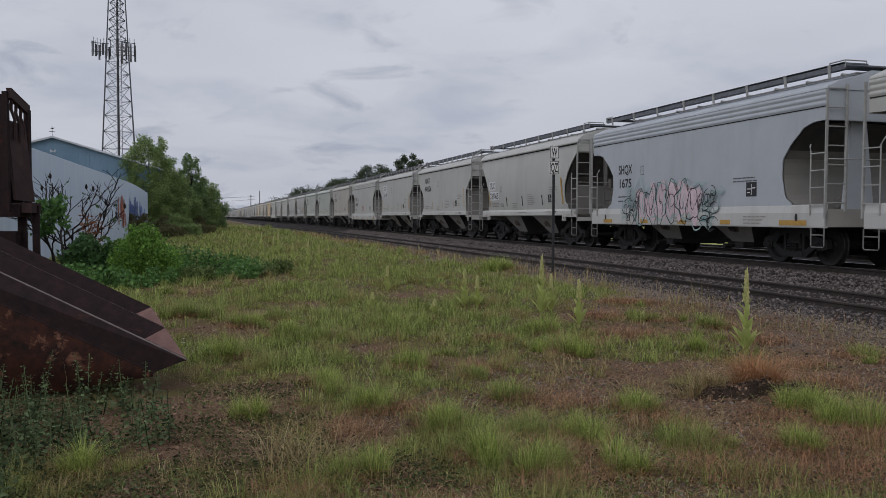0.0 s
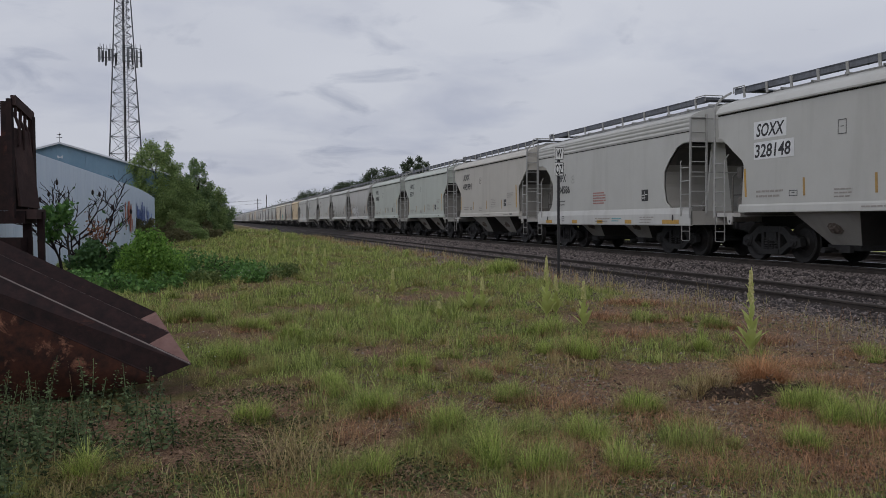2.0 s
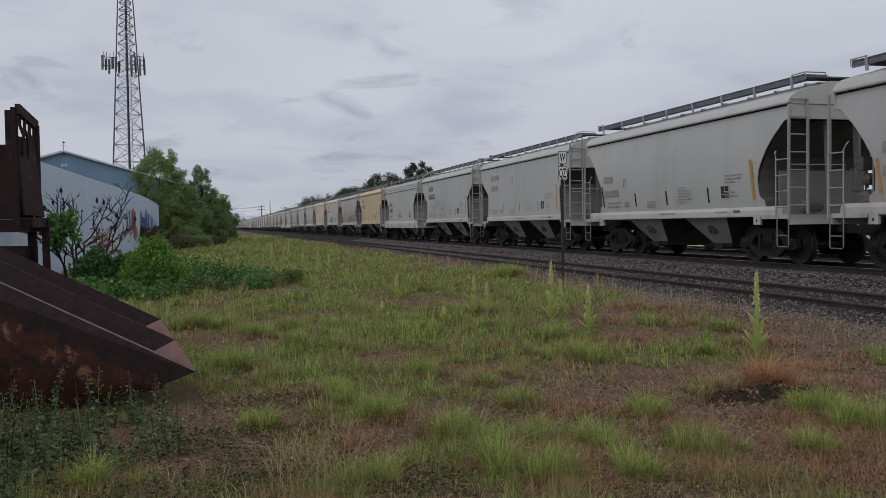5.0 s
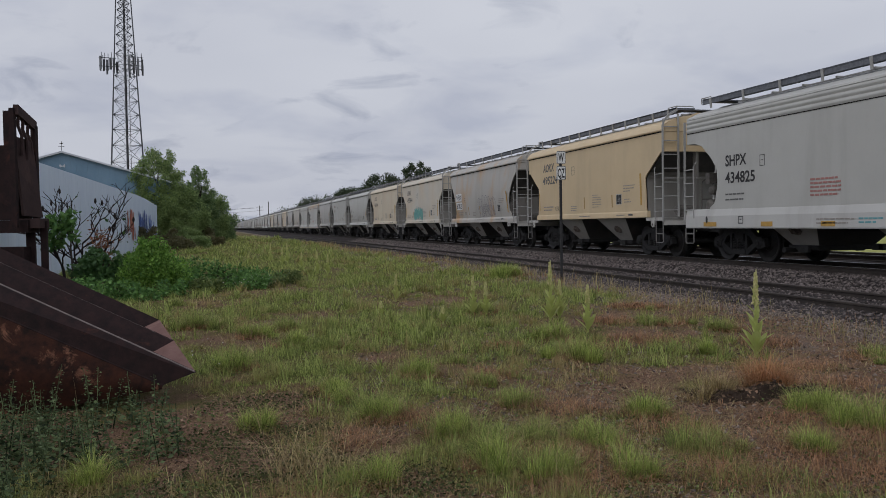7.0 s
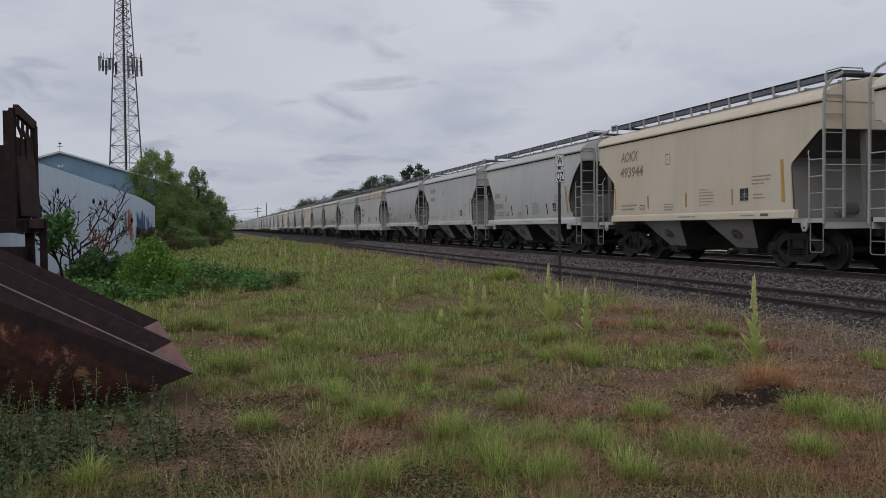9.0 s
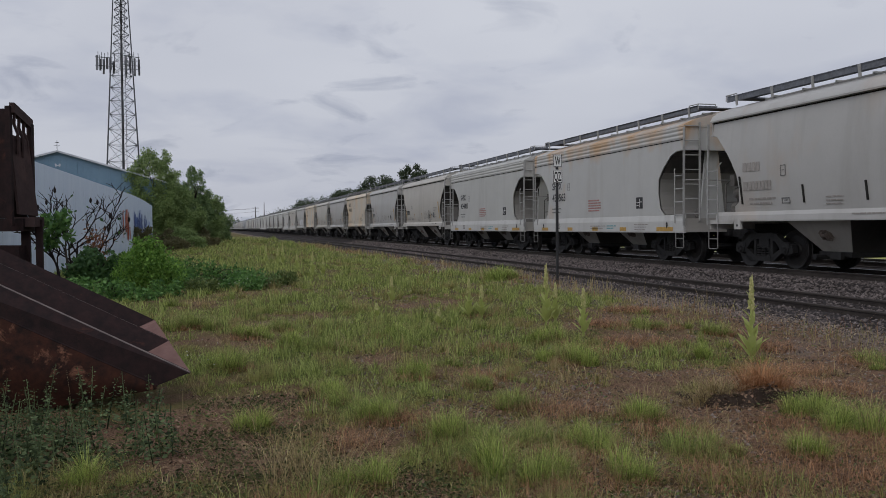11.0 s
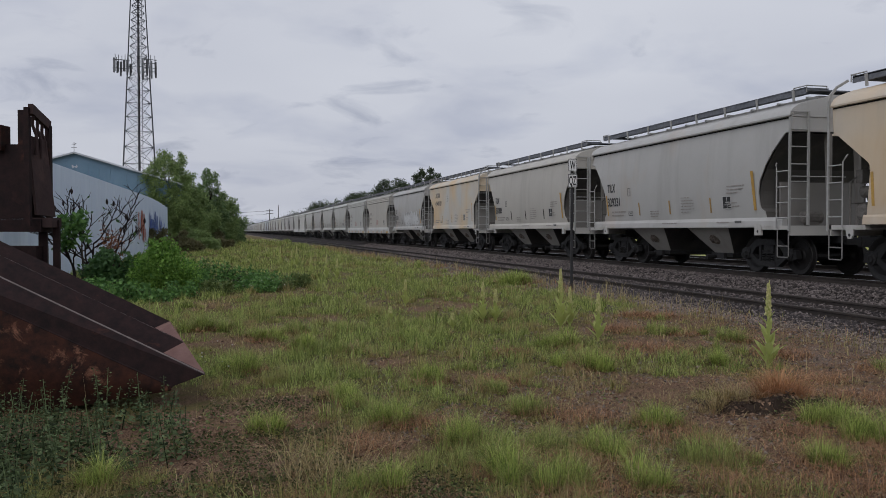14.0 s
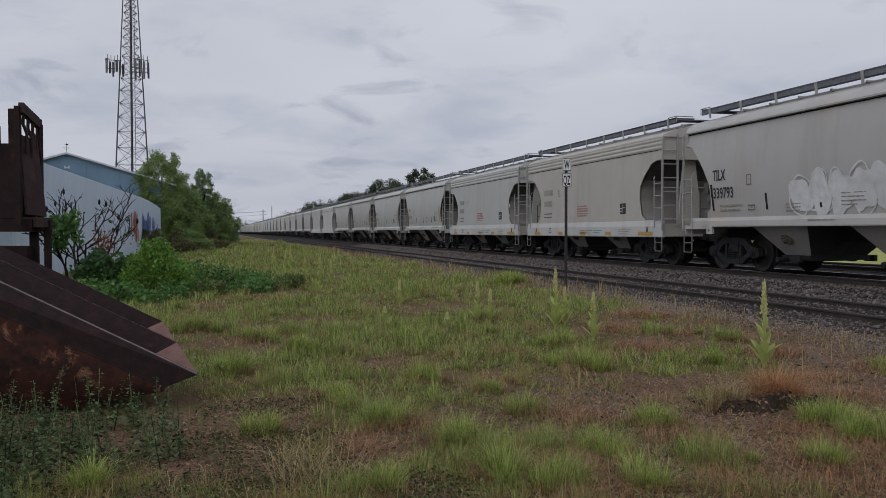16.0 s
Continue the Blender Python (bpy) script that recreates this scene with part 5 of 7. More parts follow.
def carrier_frame():
    """The upright frame behind the bucket: box body, tilted guard with bent bars, beams and posts."""
    rig = thing("carrier_frame", "dark rusty steel carrier frame with a bent-bar guard", "machine frame", m=pose(0, 0, 0, 0, 0, -15.5))
    bm = bmesh.new()
    box(bm, -5.35, 8.75, 2.02, 1.86, 0.34, 0.76)
    part("box_body", bm, M_RUSTDARK, rig)
    bm = bmesh.new()
    box(bm, -4.462, 8.60, 2.53, 0.10, 0.05, 0.44)
    part("guard_block", bm, M_RUSTDARK, rig)
    bm = bmesh.new()
    box(bm, -5.05, 8.66, 2.50, 0.60, 0.20, 0.20)
    box(bm, -4.72, 8.60, 2.46, 0.14, 0.18, 0.26)
    part("pivot_lug", bm, M_RUSTSIDE, rig)
    a, b = Vector((-4.325, 8.47, 2.765)), Vector((-4.38, 8.96, 2.65))
    bm = bmesh.new()
    quad_plate(bm, [a + Vector((0, 0, 0.03)), b + Vector((0, 0, 0.03)), b - Vector((0, 0, 0.07)), a - Vector((0, 0, 0.07))], 0.05)
    part("guard_top", bm, M_RUSTPLATE, rig)
    bm = bmesh.new()
    box(bm, -4.37, 8.93, 2.13, 0.05, 0.06, 1.0)
    part("guard_post", bm, M_RUSTDARK, rig)
    bm = bmesh.new()
    box(bm, -4.36, 8.47, 2.16, 0.05, 0.05, 1.2)
    part("guard_post", bm, M_RUSTDARK, rig)
    for k in range(4):
        u = 0.12 + 0.25 * k
        p = a.lerp(b, u)
        bm = bmesh.new()
        tube(bm, [(p.x, p.y, p.z - 0.06), (p.x - 0.015, p.y + 0.02, p.z - 0.16), (p.x + 0.01, p.y + 0.045, p.z - 0.26), (p.x + 0.005, p.y + 0.05, p.z - 0.46)], 0.016, 6)
        part("guard_bar", bm, M_RUSTPLATE, rig)
    bm = bmesh.new()
    quad_plate(bm, [(-4.37, 8.50, 2.48), (-4.36, 8.84, 2.46), (-4.30, 8.90, 1.66), (-4.33, 8.56, 1.68)], 0.025)
    part("guard_leaf", bm, M_RUSTPLATE, rig, "reddish-brown steel plate")
    bm = bmesh.new()
    box(bm, -5.25, 8.68, 1.57, 1.95, 0.26, 0.13)
    part("beam", bm, M_RUSTDARK, rig)
    bm = bmesh.new()
    box(bm, -4.29, 8.68, 1.60, 0.24, 0.20, 0.10)
    part("beam_end", bm, M_RUSTPLATE, rig)
    bm = bmesh.new()
    box(bm, -5.30, 8.68, 1.24, 1.95, 0.26, 0.24)
    part("beam", bm, M_RUSTDARK, rig)
    for x, w in ((-4.325, 0.09), (-4.185, 0.07), (-6.2, 0.14)):
        bm = bmesh.new()
        box(bm, x, 8.70, 0.75, w, 0.025, 1.75)
        part("leg", bm, M_RUSTDARK, rig)
    return rig


def siding_build(base, other):
    def build(nt, b):
        n1 = noise_of(nt, 0.5, 4, 0.6)
        n2 = noise_of(nt, 1.0, 5, 0.6, stretch=(3, 3, 0.3))
        c = mixed(nt, ramp(nt, n1, [(0.35, (0, 0, 0)), (0.7, (1, 1, 1))]), base, other)
        c = mixed(nt, ramp(nt, n2, [(0.55, (0, 0, 0)), (0.8, (0.35, 0.35, 0.35))]), c, tuple(x * 0.55 for x in base))
        nt.links.new(c, b.inputs["Base Color"])
        b.inputs["Roughness"].default_value = 0.5
    return mat("sheet_siding", build)


M_WALLBLUE = siding_build((0.50, 0.60, 0.73), (0.60, 0.69, 0.79))
M_BARNBLUE = siding_build((0.13, 0.23, 0.33), (0.17, 0.28, 0.39))
M_SPRAYDEEP = plain("spray_deep_blue", (0.05, 0.11, 0.36), 0.6, 0, 0.3, 3, 0)
M_SPRAYLIGHT = plain("spray_light_blue", (0.22, 0.32, 0.66), 0.6, 0, 0.3, 3, 0)
M_SPRAYRED = plain("spray_orange_red", (0.45, 0.12, 0.06), 0.6, 0, 0.3, 3, 0)


def ribbed_panel(width, height, rib=0.30):
    """A vertical ribbed metal sheet along +y from 0, facing +x, standing from z 0."""
    bm = bmesh.new()
    pts = []
    y = 0.0
    while y < width - 1e-6:
        pts += [(0.0, y), (0.0, min(y + rib * 0.62, width)), (0.002, min(y + rib * 0.70, width)), (0.002, min(y + rib * 0.92, width))]
        y += rib
    pts.append((0.0, width))
    lo = [bm.verts.new((x, yy, 0)) for x, yy in pts]
    hi = [bm.verts.new((x, yy, height)) for x, yy in pts]
    lo2 = [bm.verts.new((-0.03, yy, 0)) for x, yy in pts]
    hi2 = [bm.verts.new((-0.03, yy, height)) for x, yy in pts]
    for j in range(len(pts) - 1):
        bm.faces.new((lo[j], lo[j + 1], hi[j + 1], hi[j]))
        bm.faces.new((lo2[j + 1], lo2[j], hi2[j], hi2[j + 1]))
        bm.faces.new((hi[j], hi[j + 1], hi2[j + 1], hi2[j]))
    bm.faces.new((lo[0], hi[0], hi2[0], lo2[0]))
    bm.faces.new((lo[-1], lo2[-1], hi2[-1], hi[-1]))
    return bm


def sheet_wall():
    wall = thing("sheet_wall", "long pale blue ribbed metal wall sprayed with graffiti", "wall", m=pose(-5.35, 17.7, 0, 0, 0, -0.76) @ pose(5.13, -17.7, 0))
    first = part("panel", ribbed_panel(2.5, 3.82), M_WALLBLUE, wall)
    rng = random.Random(5)
    n = 22
    for k in range(n):
        y = 17.7 + 2.5 * k
        sag = 0.34 * max(0.0, (y - 54) / 17) ** 2
        m = pose(-5.13 + rng.uniform(-0.001, 0.001), y, -0.24 - sag, 0, 0, 0)
        if k == 0:
            first.matrix_basis = m
        else:
            again(first, m)
    bm = bmesh.new()
    box(bm, -5.25, 45.15, 1.30, 0.14, 54.7, 3.0)
    part("backing", bm, M_WALLBLUE, wall)
    for seed, y0, y1, z0, z1, material, name in ((3, 58.0, 62.5, 0.7, 2.4, M_SPRAYDEEP, "graffiti"), (4, 61.5, 66.5, 0.6, 2.3, M_SPRAYDEEP, "graffiti"), (6, 51.5, 55.5, 0.7, 2.4, M_SPRAYRED, "graffiti"), (9, 65.5, 71.5, 0.3, 2.1, M_SPRAYLIGHT, "graffiti")):
        r = random.Random(seed)
        bm = bmesh.new()
        for q in range(16):
            y = r.uniform(y0, y1)
            z = r.uniform(z0, z1 - 0.6)
            pts = [(y + r.uniform(-0.15, 0.15), z + u * 0.16 * r.uniform(0.8, 1.4)) for u in range(6)]
            w = r.uniform(0.2, 0.55)
            for (ya, za), (yb, zb) in zip(pts, pts[1:]):
                vs = [bm.verts.new((-5.095, ya - w / 2, za)), bm.verts.new((-5.095, ya + w / 2, za)), bm.verts.new((-5.095, yb + w / 2, zb)), bm.verts.new((-5.095, yb - w / 2, zb))]
                bm.faces.new(vs)
        part(name, bm, material, wall)
    return wall


def barn():
    b = thing("barn", "blue metal barn with a low white-edged gable roof", "barn")
    ridge_x, ridge_z, half, slope = -12.75, 8.10, 9.0, 0.295
    y0, y1 = 79.5, 104.0
    ez = ridge_z - half * slope
    bm = bmesh.new()
    extrude(bm, [(ridge_x - half, -0.4), (ridge_x + half, -0.4), (ridge_x + half, ez), (ridge_x, ridge_z), (ridge_x - half, ez)], "y", y0, y1)
    part("wall", bm, M_BARNBLUE, b)
    bm = bmesh.new()
    x = ridge_x - half + 0.2
    while x < ridge_x + half - 0.1:
        box(bm, x, y0 - 0.015, (ridge_z - abs(x - ridge_x) * slope) / 2 - 0.05, 0.05, 0.03, ridge_z - abs(x - ridge_x) * slope - 0.15)
        x += 0.45
    tagged(part("siding_rib", bm, M_BARNBLUE, b), kind="stuff")
    for s in (-1, 1):
        bm = bmesh.new()
        e = half + 0.35
        extrude(bm, [(ridge_x, ridge_z + 0.02), (ridge_x + s * e, ridge_z + 0.02 - e * slope), (ridge_x + s * e, ridge_z + 0.10 - e * slope), (ridge_x, ridge_z + 0.10)], "y", y0 - 0.3, y1 + 0.3)
        part("roof_slab", bm, M_ROOF, b, "pale metal roof")
        bm = bmesh.new()
        extrude(bm, [(ridge_x, ridge_z - 0.04), (ridge_x + s * e, ridge_z - 0.04 - e * slope), (ridge_x + s * e, ridge_z + 0.12 - e * slope), (ridge_x, ridge_z + 0.12)], "y", y0 - 0.34, y0 - 0.303)
        part("fascia", bm, M_ROOF, b, "white roof edge trim")
    bm = bmesh.new()
    tube(bm, [(ridge_x, y0 - 0.2, ridge_z + 0.15), (ridge_x, y0 - 0.2, ridge_z + 0.95)], 0.02, 6)
    tube(bm, [(ridge_x - 0.24, y0 - 0.2, ridge_z + 0.5), (ridge_x + 0.24, y0 - 0.2, ridge_z + 0.5)], 0.02, 6)
    extrude(bm, [(ridge_x - 0.2, ridge_z + 0.76), (ridge_x + 0.08, ridge_z + 0.74), (ridge_x + 0.2, ridge_z + 0.84), (ridge_x + 0.03, ridge_z + 0.82)], "y", y0 - 0.22, y0 - 0.18)
    part("weather_vane", bm, M_DIRTYBLACK, b)
    bm = bmesh.new()
    extrude(bm, [(ridge_x - 0.25, 6.98), (ridge_x - 0.18, 7.1), (ridge_x - 0.05, 6.95), (ridge_x + 0.05, 6.95), (ridge_x + 0.18, 7.1), (ridge_x + 0.25, 6.98), (ridge_x + 0.18, 6.8), (ridge_x, 6.88), (ridge_x - 0.18, 6.8)], "y", y0 - 0.05, y0 - 0.02)
    part("emblem", bm, M_ROOF, b, "small pale emblem")
    return b


M_ROOF = plain("roof_metal", (0.58, 0.62, 0.69), 0.45, 0.1, 0.1, 2, 0)
M_GALV = plain("galvanised_steel", (0.10, 0.105, 0.12), 0.6, 0.4, 0.25, 3, 0)
M_ANTENNADARK = plain("antenna_dark", (0.07, 0.072, 0.08), 0.6, 0, 0.2, 3, 0)
M_ANTENNA = plain("antenna_grey", (0.17, 0.178, 0.195), 0.6, 0, 0.2, 3, 0)


def tower():
    t = thing("cell_tower", "tall three-legged steel lattice tower with panel antennas", "cell tower", m=pose(-11.0, 118, -fall(118), 0, 0, 6))
    def width(z):
        return max(0.6, 3.78 - (z - 10.2) * 0.109)
    corners = [(-0.5, -0.2887), (0.5, -0.2887), (0.0, 0.5774)]
    top = 44.0
    for cx, cy in corners:
        bm = bmesh.new()
        tube(bm, [(cx * width(0), cy * width(0), 0), (cx * width(top), cy * width(top), top)], 0.1, 8, [0.11, 0.06])
        part("leg", bm, M_GALV, t)
    z = 0.0
    while z < top - 1:
        z1 = min(z + max(0.58 * width(z), 0.9), top)
        for j in range(3):
            (ax, ay), (bx, by) = corners[j], corners[(j + 1) % 3]
            w0, w1 = width(z), width(z1)
            for p, q, r in (((ax * w0, ay * w0, z), (bx * w1, by * w1, z1), 0.036), ((bx * w0, by * w0, z), (ax * w1, ay * w1, z1), 0.036), ((ax * w1, ay * w1, z1), (bx * w1, by * w1, z1), 0.028)):
                bm = bmesh.new()
                tube(bm, [p, q], r, 4)
                part("brace", bm, M_GALV, t)
        z = z1
    for k in range(2):
        bm = bmesh.new()
        box(bm, 0.12 + 0.35 * k, 0.1, top / 2, 0.10 if k == 0 else 0.05, 0.06, top - 1)
        part("cable_run", bm, M_DIRTYBLACK, t)
    # three antenna sectors
    for j, (ang, reach) in enumerate(((180, 1.6), (60, 1.0), (-60, 1.0))):
        a = radians(ang)
        out = Vector((math.cos(a), math.sin(a), 0))
        side = Vector((-math.sin(a), math.cos(a), 0))
        base = out * (width(23.4) * 0.45)
        bm = bmesh.new()
        for z in (22.8, 23.9):
            c = base + out * reach
            if j == 0:
                tube(bm, [base + Vector((0, 0, z)), base + out * 2.1 + Vector((0, 0, z))], 0.05, 5)
            else:
                tube(bm, [base + Vector((0, 0, z)), c + Vector((0, 0, z))], 0.05, 5)
            tube(bm, [c - side * 1.4 + Vector((0, 0, z)), c + side * 1.4 + Vector((0, 0, z))], 0.045, 5)
        frame_part = part("antenna_mount", bm, M_GALV, t)
        spots = [base + out * (-0.2 + 0.40 * k) + side * (0.45 * (k % 3) - 0.3) for k in range(6)] if j == 0 else [base + out * reach + side * (-1.3 + 0.62 * k) for k in range(5)]
        for k, p in enumerate(spots):
            bm = bmesh.new()
            p = p + out * 0.12
            box(bm, p.x, p.y, 22.9 + 0.15 * ((k * 7) % 3 - 1), 0.24, 0.16, 1.9 if k % 2 else 1.5, Matrix.Rotation(a, 3, "Z"))
            tube(bm, [(p.x - out.x * 0.15, p.y - out.y * 0.15, 22.3), (p.x - out.x * 0.15, p.y - out.y * 0.15, 24.5)], 0.04, 5)
            part("panel_antenna", bm, M_ANTENNA if k % 2 else M_ANTENNADARK, frame_part)
    return t


def utility_pole(x, y, h, arm=True):
    p = thing("utility_pole", "weathered wooden utility pole far down the line", "utility pole", "line poles", pose(x, y, -fall(y)))
    bm = bmesh.new()
    tube(bm, [(0, 0, 0), (0, 0, h)], 0.16, 8, [0.17, 0.11])
    part("pole", bm, M_TIE, p)
    if arm:
        for z in (h - 0.5, h - 1.6):
            bm = bmesh.new()
            box(bm, 0, 0, z, 2.6, 0.12, 0.14)
            part("crossarm", bm, M_TIE, p)
    return p


whistle_post()
bucket_machine()
carrier_frame()
sheet_wall()
barn()
tower()
utility_pole(15.3, 308, 9.3)
utility_pole(18.5, 310, 10.8, False)
utility_pole(-30.0, 300, 9.4)
bm = bmesh.new()
for z, dx in ((8.55, -1.2), (8.55, 1.2), (7.4, 0.0)):
    pts = [(14.5 + dx + (-30 - 14.5) * u / 12, 308 - 8 * u / 12, z - fall(304) - 0.9 * math.sin(math.pi * u / 12)) for u in range(13)]
    tube(bm, pts, 0.03, 3)
tagged(part("power_line", bm, M_DIRTYBLACK), "sagging dark power lines between far poles", "power line")


# ---- plants ----
RNG = np.random.default_rng(7)
M_LEAF = leafy("leaf_tree_green", (0.105, 0.17, 0.06), (0.34, 0.44, 0.17), through=0.5)
M_LEAFBRIGHT = leafy("leaf_shrub_bright", (0.06, 0.15, 0.025), (0.27, 0.46, 0.09), through=0.4)
M_LEAFDARK = leafy("leaf_shrub_dark", (0.035, 0.09, 0.03), (0.085, 0.17, 0.05))
M_LEAFCOOL = leafy("leaf_tree_cool", (0.09, 0.155, 0.065), (0.28, 0.38, 0.16), through=0.5)
M_LEAFLOW = leafy("leaf_shrub_low", (0.05, 0.13, 0.035), (0.17, 0.32, 0.085))
M_BRUSH = leafy("brush_brown_green", (0.09, 0.085, 0.04), (0.17, 0.16, 0.07))
M_LEAFFAR = leafy("leaf_far_oak", (0.045, 0.065, 0.04), (0.105, 0.135, 0.08), through=0.35)
M_WEED = leafy("leaf_nettle", (0.014, 0.026, 0.011), (0.185, 0.25, 0.12), gloss=0.15)
M_SPRIG = leafy("leaf_sprig_dark", (0.022, 0.032, 0.012), (0.13, 0.145, 0.06), gloss=0.1)
M_HERB = leafy("leaf_herb", (0.06, 0.10, 0.03), (0.20, 0.25, 0.08))
M_GRASS = leafy("grass_green", (0.085, 0.125, 0.026), (0.56, 0.63, 0.21), (0.42, 0.37, 0.16), 0.12, 0.5)
M_TUFT = leafy("grass_tuft_green", (0.075, 0.13, 0.02), (0.66, 0.75, 0.23), through=0.5)
M_GRASSDULL = leafy("grass_olive", (0.12, 0.11, 0.035), (0.52, 0.48, 0.19), (0.46, 0.35, 0.18), 0.22, 0.5)
M_STRAW = leafy("grass_straw", (0.20, 0.145, 0.065), (0.55, 0.45, 0.23))
M_RUSSET = leafy("grass_russet", (0.115, 0.055, 0.03), (0.57, 0.325, 0.175))
M_FOX = leafy("grass_fox_red", (0.30, 0.15, 0.07), (0.70, 0.40, 0.21), through=0.35)
M_MULLEIN = leafy("mullein_leaf", (0.40, 0.46, 0.14), (0.68, 0.72, 0.30), through=0.4)
M_SPIKE = leafy("mullein_spike", (0.52, 0.52, 0.22), (0.75, 0.72, 0.38), through=0.3)
M_DEADLEAF = leafy("dead_leaf_rust", (0.16, 0.06, 0.03), (0.30, 0.13, 0.06))
M_LITTER = leafy("leaf_litter_brown", (0.03, 0.016, 0.012), (0.36, 0.235, 0.155), through=0.1)
M_BURNT = plain("burnt_soil", (0.055, 0.040, 0.032), 0.97, 0, 0.6, 14, 1.0)
M_BARK = plain("bark", (0.06, 0.05, 0.042), 0.9, 0, 0.4, 8, 0.5)


def mesh_of(name, verts, faces, material, parent=None):
    me = bpy.data.meshes.new(name)
    me.vertices.add(len(verts))
    me.vertices.foreach_set("co", np.asarray(verts, dtype=np.float32).ravel())
    k = faces.shape[1]
    me.loops.add(faces.size)
    me.loops.foreach_set("vertex_index", faces.astype(np.int32).ravel())
    me.polygons.add(len(faces))
    me.polygons.foreach_set("loop_start", np.arange(0, faces.size, k, dtype=np.int32))
    me.polygons.foreach_set("loop_total", np.full(len(faces), k, dtype=np.int32))
    me.update()
    me.validate()
    me.materials.append(material)
    ob = new(name, me)
    ob.parent = parent
    return ob


def leaf_cloud(centres, size, flat=0.0, out=None):
    """A folded kite-shaped leaf at each centre, turned at random."""
    n = len(centres)
    d = RNG.normal(size=(n, 3))
    d[:, 2] = d[:, 2] * (1 - flat) - 0.25
    if out is not None:
        d = d * 0.25 + out
    d /= np.linalg.norm(d, axis=1)[:, None]
    o = RNG.normal(size=(n, 3))
    s = np.cross(d, o)
    s /= np.linalg.norm(s, axis=1)[:, None]
    k = (size * RNG.uniform(0.6, 1.3, n))[:, None]
    nrm = np.cross(d, s)
    v = np.stack([centres, centres + d * k * 0.45 + s * k * 0.28 + nrm * k * 0.06, centres + d * k, centres + d * k * 0.45 - s * k * 0.28 + nrm * k * 0.06], axis=1).reshape(-1, 3)
    b = np.arange(n)[:, None] * 4
    f = np.concatenate([b + np.array([[0, 1, 2]]), b + np.array([[0, 2, 3]])])
    return v, f


def clump_points(blobs, total):
    """Points in and on uneven blobs (x, y, z, rx, rz), thicker towards their skins, in twiggy sub-clumps."""
    blobs = np.asarray(blobs, float)
    w = blobs[:, 3] ** 2 * blobs[:, 4]
    w /= w.sum()
    pick = RNG.choice(len(blobs), total // 14 + 1, p=w)
    d = RNG.normal(size=(len(pick), 3))
    d /= np.linalg.norm(d, axis=1)[:, None]
    r = RNG.uniform(0.25, 1.0, len(pick)) ** 0.45
    r *= 1 + 0.34 * np.sin(d[:, 0] * 5 + pick) * np.cos(d[:, 2] * 4 + pick * 2)
    c = blobs[pick, :3] + d * r[:, None] * np.stack([blobs[pick, 3], blobs[pick, 3], blobs[pick, 4]], axis=1)
    spread = 0.28 * np.sqrt(blobs[pick, 3] * blobs[pick, 4])
    pts = np.repeat(c, 14, axis=0) + np.clip(RNG.normal(size=(len(pick) * 14, 3)), -1.25, 1.25) * np.repeat(spread, 14)[:, None]
    return pts[:total]


def tree(name, label, category, x, y, h, blobs, leaves, size, material, trunk=0.16, group=""):
    """A tree: tapered trunk, limbs into each crown mass, and a crown of many leaves with gaps."""
    t = thing(name, label, category, group, pose(x, y, -fall(y)))
    bm = bmesh.new()
    tube(bm, [(0, 0, -0.1), (0.05, 0.02, h * 0.25), (0.0, 0.1, h * 0.5), (0.08, 0.0, h * 0.78)], trunk, 7, [trunk * 1.4, trunk, trunk * 0.6, trunk * 0.1])
    part("trunk", bm, M_BARK, t)
    for bx, by, bz, rx, rz in blobs if len(blobs) < 20 else blobs[::3]:
        bm = bmesh.new()
        z0 = min(h * 0.55, max(0.2, bz - rz * 0.9))
        tube(bm, [(0.02, 0.05, z0), (bx * 0.5, by * 0.5, (z0 + bz) / 2 + 0.1), (bx, by, bz + rz * 0.3)], 0.05, 5, [trunk * 0.4, trunk * 0.22, trunk * 0.05])
        part("limb", bm, M_BARK, t)
    v, f = leaf_cloud(clump_points(blobs, leaves), size)
    v[:, 2] = np.maximum(v[:, 2], 0.03)
    mesh_of("crown", v, f, material, t)
    return t


def random_blobs(n, rad, h0, h1, r0, r1, seed):
    r = random.Random(seed)
    out = []
    for k in range(n):
        u = (k + 0.5) / n
        z = h0 + (h1 - h0) * u
        reach = rad * math.sin(math.pi * (0.25 + 0.62 * u)) * r.uniform(0.5, 1.0)
        a = k * 2.4 + r.uniform(-0.4, 0.4)
        s = r.uniform(r0, r1) * (1.1 - 0.5 * u)
        out.append((reach * math.cos(a), reach * math.sin(a), z, s, s * r.uniform(0.75, 1.0)))
    return out


tree("roadside_tree", "leafy green roadside tree beside the pale wall", "tree", -4.9, 79.5, 8.9, random_blobs(64, 2.7, 0.7, 8.4, 0.55, 0.95, 1), 50000, 0.165, M_LEAF, 0.12)
tree("roadside_tree", "leafy green roadside tree in the hedge", "tree", -3.1, 79, 6.0, random_blobs(46, 2.2, 0.5, 5.2, 0.5, 0.9, 2), 32000, 0.165, M_LEAF, 0.11)
tree("roadside_tree", "slim taller green tree in the hedge", "tree", -1.5, 89, 7.8, random_blobs(42, 1.5, 0.8, 7.5, 0.40, 0.7, 3), 22000, 0.18, M_LEAFCOOL, 0.1)
tree("roadside_tree", "rounded green tree at the hedge's end", "tree", -0.9, 95, 6.0, random_blobs(40, 2.2, 0.6, 5.3, 0.5, 0.95, 4), 22000, 0.18, M_LEAF, 0.11)
tree("roadside_tree", "rounded green tree at the hedge's end", "tree", 0.1, 104, 5.0, random_blobs(34, 2.2, 0.5, 4.5, 0.5, 0.95, 5), 18000, 0.19, M_LEAFCOOL, 0.1)
